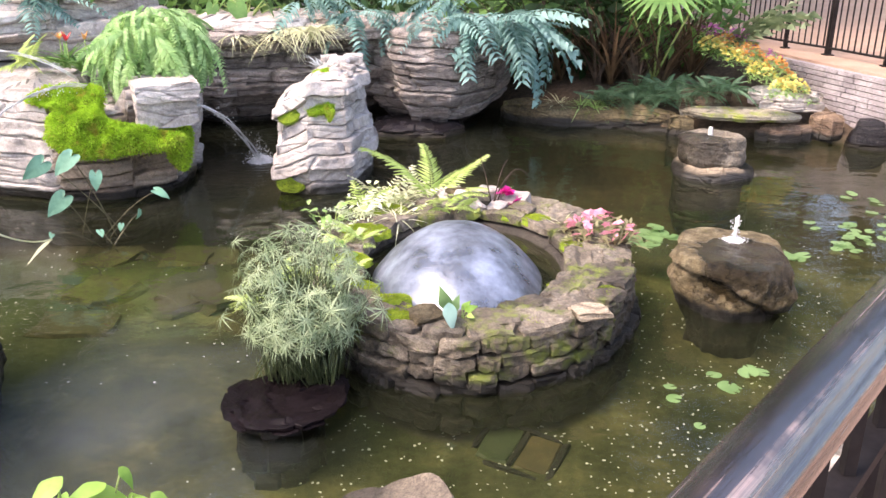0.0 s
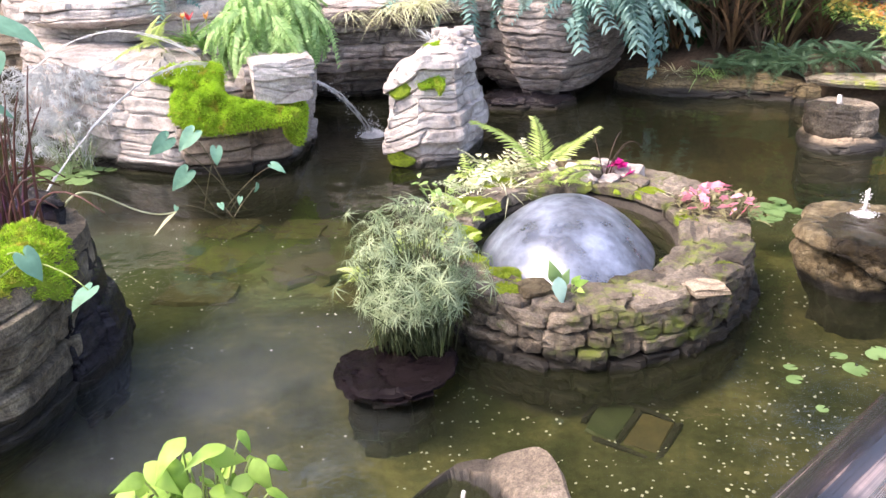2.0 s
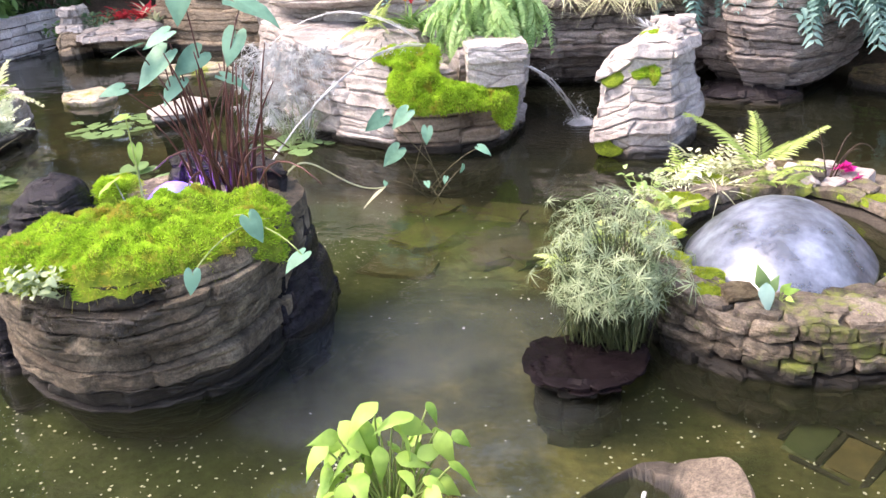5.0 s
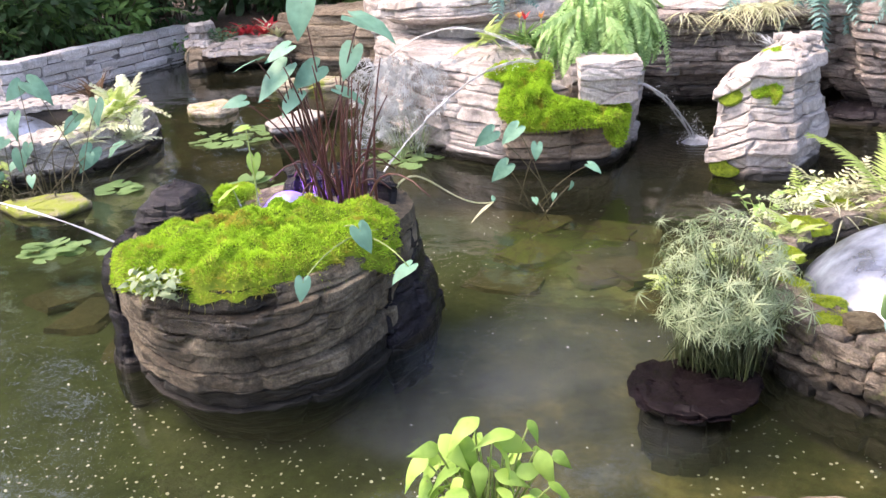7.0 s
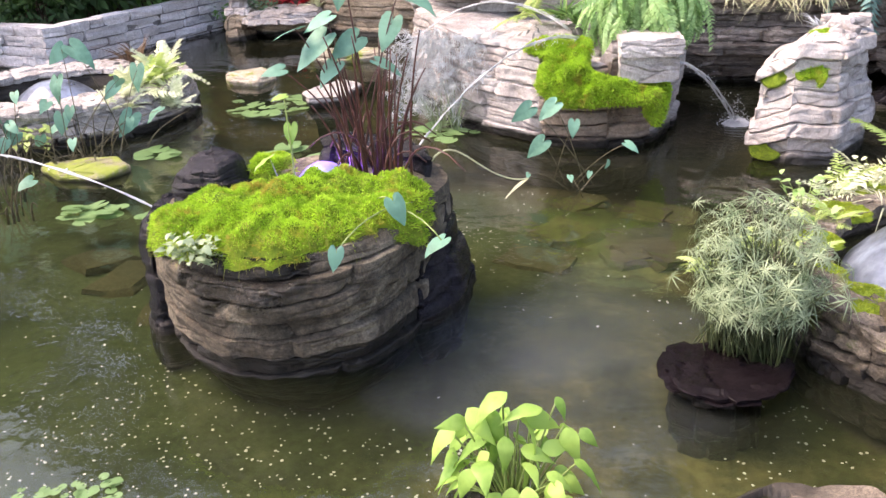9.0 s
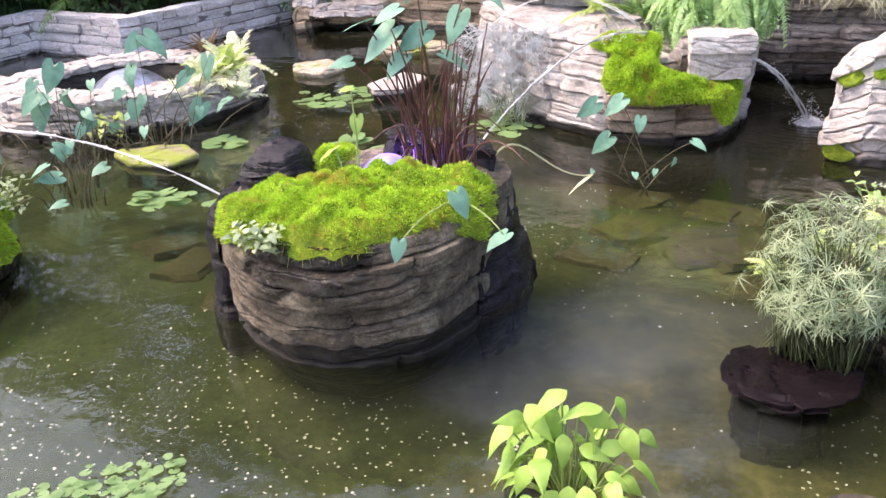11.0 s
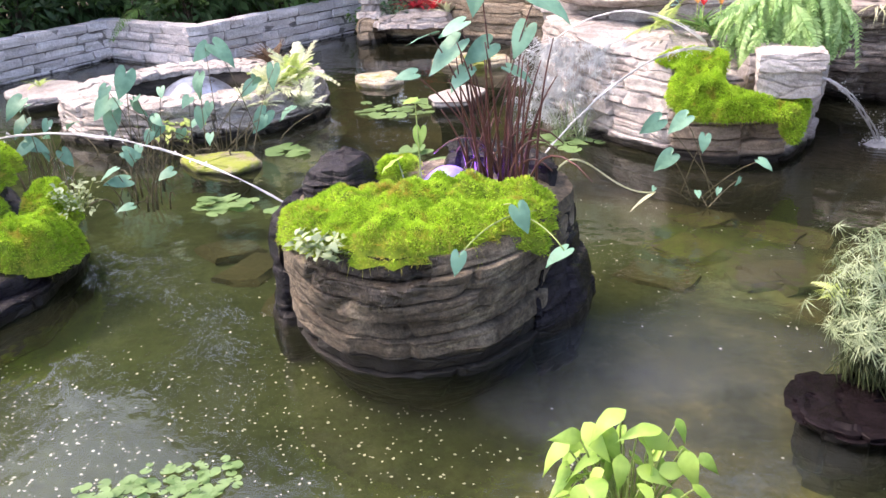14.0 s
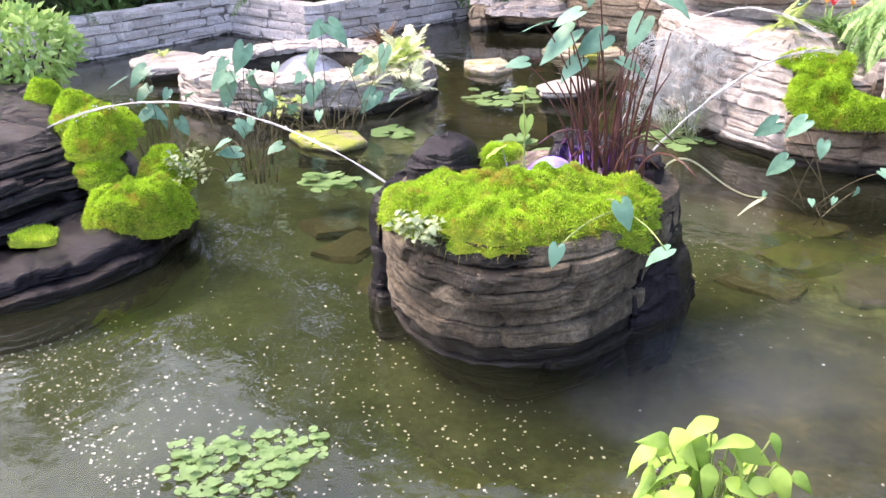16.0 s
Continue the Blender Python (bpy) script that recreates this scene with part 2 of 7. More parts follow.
def sheet_mat(name, white, gloss_share, clear_share):
    """Falling sheet of aerated water: bright streaks, cloudy reflections painted into the colour, gloss and see-through
    parts.
    """
    m, nt, bsdf, pos = start_mat(name)
    n = noise_node(nt, pos, 4.0, 5, 0.6)
    # light and dark blotches paint cloudy reflections into the sheet's colour
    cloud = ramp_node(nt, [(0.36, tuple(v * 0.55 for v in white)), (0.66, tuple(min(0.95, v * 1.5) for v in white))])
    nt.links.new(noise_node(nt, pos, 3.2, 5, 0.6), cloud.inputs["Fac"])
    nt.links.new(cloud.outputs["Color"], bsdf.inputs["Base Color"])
    bsdf.inputs["Roughness"].default_value = 0.3
    bsdf.inputs["Specular IOR Level"].default_value = 0.8
    bsdf.inputs["Metallic"].default_value = gloss_share
    relief(nt, bsdf, noise_node(nt, pos, 3.5, 3, 0.55), 0.42, 0.06)
    clear = nt.nodes.new("ShaderNodeBsdfTransparent")
    mx = nt.nodes.new("ShaderNodeMixShader")
    s = ramp_node(nt, [(0.35, (clear_share + 0.25,) * 3), (0.7, (max(0.0, clear_share - 0.25),) * 3)])
    nt.links.new(n, s.inputs["Fac"])
    nt.links.new(s.outputs["Color"], mx.inputs[0])
    nt.links.new(bsdf.outputs[0], mx.inputs[1])
    nt.links.new(clear.outputs[0], mx.inputs[2])
    nt.links.new(mx.outputs[0], nt.nodes["Material Output"].inputs["Surface"])
    return m


LIME = stone_mat("pale limestone", (0.2, 0.17, 0.15), (0.52, 0.475, 0.45), (0.78, 0.74, 0.71), vary=0.16, moss=0.16, moss_col=(0.2, 0.2, 0.06), cracks=0.35, streak=4.0, scale=0.8, bump=0.8, specked=0.3)
OUTCROP = stone_mat("pale limestone with earthy stains", (0.2, 0.17, 0.15), (0.52, 0.475, 0.45), (0.78, 0.74, 0.71), vary=0.16, moss=0.16, moss_col=(0.2, 0.2, 0.06), cracks=0.35, streak=4.0, scale=0.8, bump=0.8, specked=0.3, soak=(-2.95, 8.02, 0.25, 0.72), soak_col=(0.43, 0.34, 0.24), soak_rough=0.8)
CLIFF = stone_mat("brown grey limestone", (0.11, 0.09, 0.08), (0.31, 0.27, 0.25), (0.54, 0.49, 0.46), moss=0.1)
WHITE = stone_mat("white limestone", (0.3, 0.27, 0.25), (0.48, 0.45, 0.43), (0.68, 0.65, 0.63), moss=0.0, vary=0.25, cracks=0.2)
RUST = stone_mat("damp rust-stained stone", (0.09, 0.055, 0.035), (0.24, 0.165, 0.115), (0.42, 0.32, 0.25), moss=0.2, wet=0.12)
TAN = stone_mat("tan sandstone", (0.2, 0.15, 0.1), (0.45, 0.36, 0.26), (0.66, 0.57, 0.45), moss=0.12)
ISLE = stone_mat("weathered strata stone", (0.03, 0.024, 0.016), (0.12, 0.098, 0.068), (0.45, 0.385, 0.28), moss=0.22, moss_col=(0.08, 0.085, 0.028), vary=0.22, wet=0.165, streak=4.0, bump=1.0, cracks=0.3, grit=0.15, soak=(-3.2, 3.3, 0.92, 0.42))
RINGSTONE = stone_mat("mossy field stone", (0.035, 0.028, 0.02), (0.14, 0.115, 0.085), (0.42, 0.36, 0.29), moss=0.72, moss_col=(0.12, 0.15, 0.025), wet=0.1, vary=0.45, streak=1.6, grit=0.2, bump=1.0)
FLAG = stone_mat("flat rim stone", (0.05, 0.04, 0.03), (0.17, 0.142, 0.11), (0.42, 0.365, 0.3), moss=0.6, moss_col=(0.15, 0.19, 0.03), wet=-1, vary=0.45, streak=1.0, grit=0.3, bump=0.8)
WETROCK = stone_mat("wet black rock", (0.007, 0.006, 0.008), (0.014, 0.0125, 0.0165), (0.042, 0.038, 0.048), rough=0.22, wet=0.06, bump=0.7, cracks=0.25)
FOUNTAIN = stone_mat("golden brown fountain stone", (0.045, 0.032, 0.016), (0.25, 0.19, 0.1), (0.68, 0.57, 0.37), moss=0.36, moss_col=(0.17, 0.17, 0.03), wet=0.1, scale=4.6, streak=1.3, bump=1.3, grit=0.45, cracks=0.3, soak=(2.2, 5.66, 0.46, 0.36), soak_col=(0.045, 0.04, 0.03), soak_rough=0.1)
DRUM2 = stone_mat("half soaked drum stone", (0.05, 0.04, 0.03), (0.24, 0.2, 0.15), (0.56, 0.5, 0.4), moss=0.2, moss_col=(0.14, 0.15, 0.03), wet=0.1, scale=1.8, streak=1.3, bump=1.0, grit=0.15, cracks=0.2, soak=(2.7, 8.95, 0.42, 0.5))
SLABROCK = stone_mat("polished wet black slab", (0.004, 0.003, 0.0038), (0.011, 0.008, 0.0095), (0.034, 0.026, 0.029), rough=0.14, wet=0.0, bump=0.35, cracks=0.1)
for m in (SLABROCK, WETROCK):
    m.node_tree.nodes["Principled BSDF"].inputs["Specular IOR Level"].default_value = 0.07 if m == SLABROCK else 0.25
DRUM = stone_mat("drilled boulder stone", (0.035, 0.028, 0.018), (0.14, 0.11, 0.072), (0.36, 0.3, 0.2), moss=0.2, moss_col=(0.14, 0.15, 0.03), wet=0.1, streak=1.5, bump=0.9, grit=0.2, cracks=0.35)
PALEDRUM = stone_mat("smooth brown boulder", (0.06, 0.05, 0.038), (0.16, 0.13, 0.1), (0.34, 0.29, 0.235), moss=0.15, wet=0.05, streak=1.0, bump=0.6, grit=0.35, cracks=0.15)
BLOCK = stone_mat("pale cut stone block", (0.52, 0.49, 0.5), (0.74, 0.71, 0.72), (0.87, 0.85, 0.86), wet=0.02, vary=0.2, streak=3.0, bump=0.5, cracks=0.15, specked=0.3)
BRICK = stone_mat("weathered pale brick", (0.2, 0.17, 0.18), (0.42, 0.38, 0.4), (0.66, 0.62, 0.63), wet=0.02, vary=0.22, streak=1.0, bump=0.3, cracks=0.0)
MOSSSTONE = stone_mat("flat stone grown over with yellow moss", (0.14, 0.12, 0.08), (0.34, 0.3, 0.2), (0.52, 0.48, 0.36), moss=0.95, moss_col=(0.22, 0.27, 0.04), cracks=0.15, wet=0.02)
PALEMOSS = stone_mat("pale stone with yellow moss", (0.2, 0.17, 0.12), (0.42, 0.38, 0.3), (0.62, 0.58, 0.5), moss=0.72, moss_col=(0.2, 0.24, 0.04), cracks=0.2, wet=-0.04)
PALEMORTAR = stone_mat("grey lime mortar", (0.26, 0.24, 0.24), (0.38, 0.36, 0.36), (0.5, 0.48, 0.48), wet=0.02)
BANK = stone_mat("mossy earth-stained ledge", (0.04, 0.03, 0.016), (0.13, 0.1, 0.05), (0.3, 0.24, 0.14), moss=0.45, moss_col=(0.1, 0.11, 0.025), wet=0.1, bump=0.9, grit=0.3)
BEDSTONE = stone_mat("silted bed stone", (0.045, 0.045, 0.02), (0.1, 0.092, 0.045), (0.18, 0.155, 0.08), wet=-5, streak=1.0, cracks=0.0)
MORTAR = stone_mat("dark mortar core", (0.03, 0.026, 0.02), (0.06, 0.05, 0.04), (0.1, 0.085, 0.07), wet=0.1)
MOSS = leaf_mat("bright green moss", (0.14, 0.32, 0.014), (0.56, 0.8, 0.08), gloss=0.9, through_light=0.4, scale=5.0, object_vary=0.05, withered=(0.44, 0.38, 0.07))
DRYMOSS = leaf_mat("straw tinged moss strands", (0.1, 0.19, 0.015), (0.5, 0.46, 0.09), gloss=0.9, through_light=0.35, scale=14.0)
RINGMOSS = leaf_mat("olive ring moss", (0.1, 0.17, 0.012), (0.4, 0.5, 0.05), gloss=0.9, through_light=0.3, scale=9.0, object_vary=0.15)
OLIVEMOSS = leaf_mat("damp olive moss", (0.05, 0.09, 0.01), (0.22, 0.27, 0.04), gloss=0.9, through_light=0.2, scale=9.0)
MOSSBASE = paint_mat("moss bed", (0.1, 0.17, 0.012), (0.32, 0.44, 0.03), 0.95, 14, bump=0.8)
SEDGE = leaf_mat("grey green sedge", (0.04, 0.095, 0.035), (0.36, 0.45, 0.27), through_light=0.25, object_vary=0.4)
SWORD = leaf_mat("light sword fern green", (0.12, 0.28, 0.07), (0.5, 0.72, 0.34))
FERN = leaf_mat("fresh fern green", (0.13, 0.3, 0.06), (0.46, 0.66, 0.26))
LIMEFERN = leaf_mat("yellow green fern", (0.22, 0.34, 0.06), (0.54, 0.68, 0.24))
BLUEFERN = leaf_mat("blue green fern", (0.055, 0.165, 0.14), (0.28, 0.46, 0.43), gloss=0.65)
TARO = leaf_mat("teal taro leaf", (0.05, 0.15, 0.1), (0.19, 0.4, 0.28), gloss=0.5, through_light=0.2, scale=9, object_vary=0.4)
BRIGHT = leaf_mat("bright chartreuse leaf", (0.06, 0.2, 0.02), (0.37, 0.58, 0.13), gloss=0.4, scale=9, object_vary=0.55)
PAD = leaf_mat("water lily pad", (0.07, 0.17, 0.045), (0.22, 0.36, 0.15), gloss=0.4)
SILVER = leaf_mat("silver grey foliage", (0.3, 0.33, 0.34), (0.62, 0.66, 0.68))
CREAM = leaf_mat("cream striped leaf", (0.34, 0.38, 0.18), (0.8, 0.8, 0.58))
WHITELEAF = leaf_mat("white green leaf", (0.4, 0.5, 0.22), (0.85, 0.88, 0.68))
# near-black green carries the background planting's shade in its colour
DARKLEAF = leaf_mat("foliage with shade in its colour", (0.012, 0.04, 0.012), (0.05, 0.11, 0.04))
HOLLY = leaf_mat("holly fern green", (0.02, 0.06, 0.03), (0.12, 0.22, 0.13))
PALM = leaf_mat("palm green", (0.04, 0.12, 0.03), (0.18, 0.34, 0.1))
DEAD = leaf_mat("dry brown foliage", (0.05, 0.03, 0.02), (0.2, 0.13, 0.08))
STEM = paint_mat("maroon stem", (0.04, 0.014, 0.013), (0.13, 0.046, 0.036), 0.4, 20)
OLIVESTEM = paint_mat("olive brown stalk", (0.05, 0.045, 0.025), (0.14, 0.12, 0.06), 0.5, 20)
GREENSTEM = paint_mat("green stem", (0.16, 0.26, 0.06), (0.36, 0.44, 0.16), 0.5, 20)
SEDGESTEM = paint_mat("dark green sedge stem", (0.03, 0.055, 0.02), (0.12, 0.15, 0.06), 0.5, 20)
BARK = paint_mat("fibrous bark", (0.03, 0.02, 0.014), (0.1, 0.07, 0.05), 0.95, 9, bump=0.9)
PINK = leaf_mat("pink petal", (0.62, 0.12, 0.22), (0.9, 0.45, 0.55), gloss=0.6)
MAGENTA = leaf_mat("magenta petal", (0.6, 0.01, 0.22), (0.8, 0.05, 0.4), gloss=0.6)
YELLOW = leaf_mat("yellow petal", (0.6, 0.46, 0.06), (0.86, 0.76, 0.3), gloss=0.6)
ORANGE = leaf_mat("orange petal", (0.58, 0.22, 0.05), (0.82, 0.46, 0.18), gloss=0.6)
PURPLE = leaf_mat("purple petal", (0.3, 0.06, 0.25), (0.55, 0.18, 0.45), gloss=0.6)
RED = leaf_mat("red leaf", (0.35, 0.015, 0.03), (0.75, 0.06, 0.08), gloss=0.5)
METAL = paint_mat("black painted steel", (0.012, 0.01, 0.01), (0.03, 0.025, 0.025), 0.7, 6, bump=0.05)
METAL.node_tree.nodes["Principled BSDF"].inputs["Specular IOR Level"].default_value = 0.08


def rail_mat():
    """Varnished dark rail with scratches and streaks of sheen painted along its run."""
    m, nt, bsdf, pos = start_mat("streaked dark varnished rail")
    turn = nt.nodes.new("ShaderNodeMapping")
    turn.vector_type = "TEXTURE"
    turn.inputs["Rotation"].default_value = (0, 0, math.atan2(0.76, 0.65))
    nt.links.new(pos, turn.inputs["Vector"])
    run = noise_node(nt, turn.outputs["Vector"], 1.0, 5, 0.6, (1.3, 70, 70))
    fine = noise_node(nt, turn.outputs["Vector"], 1.0, 4, 0.7, (9, 260, 260))
    blot = noise_node(nt, pos, 7.0, 5, 0.65)
    # pale stops of the ramp paint highlights along the rail
    col = ramp_node(nt, [(0.38, (0.01, 0.009, 0.011)), (0.54, (0.035, 0.026, 0.028)), (0.68, (0.38, 0.28, 0.25))])
    nt.links.new(run, col.inputs["Fac"])
    worn = mix_col(nt, band(nt, blot, 0.4, 0.65), (0.012, 0.01, 0.012), col.outputs["Color"])
    nt.links.new(worn, bsdf.inputs["Base Color"])
    rough = nt.nodes.new("ShaderNodeMapRange")
    rough.inputs["To Min"].default_value, rough.inputs["To Max"].default_value = 0.1, 0.4
    nt.links.new(run, rough.inputs["Value"])
    nt.links.new(rough.outputs["Result"], bsdf.inputs["Roughness"])
    bsdf.inputs["Specular IOR Level"].default_value = 0.8
    bsdf.inputs["Coat Weight"].default_value = 0.45
    bsdf.inputs["Coat Roughness"].default_value = 0.06
    bsdf.inputs["Coat IOR"].default_value = 1.7
    both = nt.nodes.new("ShaderNodeMath")
    both.operation = "MULTIPLY_ADD"
    nt.links.new(run, both.inputs[0])
    both.inputs[1].default_value = 2.0
    nt.links.new(fine, both.inputs[2])
    relief(nt, bsdf, both.outputs[0], 0.25, 0.004)
    nt.links.new(bsdf.inputs["Normal"].links[0].from_socket, bsdf.inputs["Coat Normal"])
    return m


RAILWOOD = rail_mat()
PAVING = paint_mat("pink tinted concrete", (0.35, 0.225, 0.165), (0.47, 0.315, 0.24), 0.85, 2.2, bump=0.15)
COIN = leaf_mat("pale coins", (0.5, 0.5, 0.47), (1.0, 1.0, 1.0), gloss=0.3, through_light=0.0)
WATER = water_mat("pond water", (0.78, 0.81, 0.66), (0.075, 0.088, 0.05), 0.1, 0.28, 4.5, milk=(-1.8, 3.3, 0.0, 0.74, 0.19), rings=((-5.9, 1.4, 1.5, 62.0, 1.3), (-2.1, 9.6, 1.3, 55.0, 2.0), (-4.44, 2.53, 0.3, 90.0, 0.6), (2.0, 5.75, 0.75, 70.0, 0.8)))
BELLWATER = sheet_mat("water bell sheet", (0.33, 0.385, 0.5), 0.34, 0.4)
BELLWATER.node_tree.nodes["Principled BSDF"].inputs["Roughness"].default_value = 0.3
JET = sheet_mat("water jet", (0.85, 0.88, 0.9), 0.0, 0.3)
FOAM = sheet_mat("white foam", (0.85, 0.88, 0.92), 0.0, 0.22)


def bed_mat():
    m, nt, bsdf, pos = start_mat("soil and pond silt")
    n = noise_node(nt, pos, 1.1, 6, 0.65)
    f = noise_node(nt, pos, 18, 6, 0.7)
    soil = ramp_node(nt, [(0.3, (0.035, 0.022, 0.015)), (0.7, (0.13, 0.09, 0.06))])
    nt.links.new(f, soil.inputs["Fac"])
    silt = ramp_node(nt, [(0.36, (0.024, 0.032, 0.01)), (0.5, (0.085, 0.087, 0.035)), (0.66, (0.22, 0.2, 0.09))])
    nt.links.new(n, silt.inputs["Fac"])
    algae = ramp_node(nt, [(0.34, (0.03, 0.048, 0.016)), (0.68, (0.088, 0.118, 0.05))])
    nt.links.new(n, algae.inputs["Fac"])
    where = nt.nodes.new("ShaderNodeSeparateXYZ")
    nt.links.new(pos, where.inputs[0])
    west = nt.nodes.new("ShaderNodeMath")
    west.operation = "MULTIPLY_ADD"
    nt.links.new(noise_node(nt, pos, 0.6, 4, 0.6), west.inputs[0])
    west.inputs[1].default_value = 4.0
    nt.links.new(where.outputs["X"], west.inputs[2])
    grown = band(nt, west.outputs[0], 0.6, -1.6)
    # dark brown on the far bed paints in shade and dark reflections
    far_shade = ramp_node(nt, [(0.34, (0.02, 0.015, 0.008)), (0.68, (0.085, 0.068, 0.032))])
    nt.links.new(n, far_shade.inputs["Fac"])
    deep = nt.nodes.new("ShaderNodeMath")
    deep.operation = "MULTIPLY_ADD"
    nt.links.new(noise_node(nt, pos, 0.7, 4, 0.6), deep.inputs[0])
    deep.inputs[1].default_value = 2.5
    nt.links.new(where.outputs["Y"], deep.inputs[2])
    g = ramp_node(nt, [(0.25, (0.6, 0.6, 0.6)), (0.75, (1.3, 1.3, 1.3))])
    nt.links.new(f, g.inputs["Fac"])
    s2 = mix_col(nt, 1.0, mix_col(nt, band(nt, deep.outputs[0], 8.0, 9.6), mix_col(nt, grown, silt.outputs["Color"], algae.outputs["Color"]), far_shade.outputs["Color"]), g.outputs["Color"], "MULTIPLY")
    sep = nt.nodes.new("ShaderNodeSeparateXYZ")
    nt.links.new(pos, sep.inputs[0])
    nt.links.new(mix_col(nt, band(nt, sep.outputs["Z"], 0.0, 0.12), s2, soil.outputs["Color"]), bsdf.inputs["Base Color"])
    bsdf.inputs["Roughness"].default_value = 0.95
    relief(nt, bsdf, f, 0.6, 0.05)
    return m


BED = bed_mat()


# ---- builders ----
def hsh(*k):
    v = 0.0
    for i, a in enumerate(k):
        v += a * (12.9898 + 41.13 * i)
    return (math.sin(v) * 43758.5453) % 1.0


def mesh_of(name, bm, material, smooth=True):
    me = bpy.data.meshes.new(name)
    if smooth:
        for f in bm.faces:
            f.smooth = True
    bm.to_mesh(me)
    bm.free()
    me.materials.append(material)
    return me


def part(name, bm, material, parent, label="", smooth=True):
    ob = new(name, mesh_of(name, bm, material, smooth))
    ob.parent = parent
    if label:
        tagged(ob, label)
    return ob


def piece(name, me, parent, m, label=""):
    ob = new(name, me)
    ob.parent = parent
    ob.matrix_basis = m
    if label:
        tagged(ob, label)
    return ob


def thing(name, label, category, at=(0, 0, 0), group="", kind=""):
    ob = new(name)
    ob.location = at
    return tagged(ob, label, category, group, kind)


def solid(name, bm, material, label, category, group="", kind="", smooth=True):
    return tagged(new(name, mesh_of(name, bm, material, smooth)), label, category, group, kind)


def loop_points(ctrl, n):
    """A smooth closed line through the corner points, evenly spaced."""
    k = len(ctrl)
    fine = []
    for i in range(k):
        p0, p1, p2, p3 = (Vector((*ctrl[(i + j - 1) % k][:2], 0)) for j in range(4))
        for s in range(24):
            t = s / 24
            fine.append(0.5 * (2 * p1 + (p2 - p0) * t + (2 * p0 - 5 * p1 + 4 * p2 - p3) * t * t + (3 * p1 - p0 - 3 * p2 + p3) * t ** 3))
    seg = [(fine[(i + 1) % len(fine)] - fine[i]).length for i in range(len(fine))]
    total = sum(seg)
    out, i, run = [], 0, 0.0
    for j in range(n):
        want = total * j / n
        while run + seg[i] < want:
            run += seg[i]
            i += 1
        out.append(fine[i].lerp(fine[(i + 1) % len(fine)], (want - run) / max(seg[i], 1e-9)))
    return out


def angled(ctrl):
    """The same outline with its corners kept sharp."""
    out = []
    for (x1, y1), (x2, y2) in zip(ctrl, ctrl[1:] + ctrl[:1]):
        out += [(x1 + (x2 - x1) * t, y1 + (y2 - y1) * t) for t in (0.06, 0.35, 0.65, 0.94)]
    return out


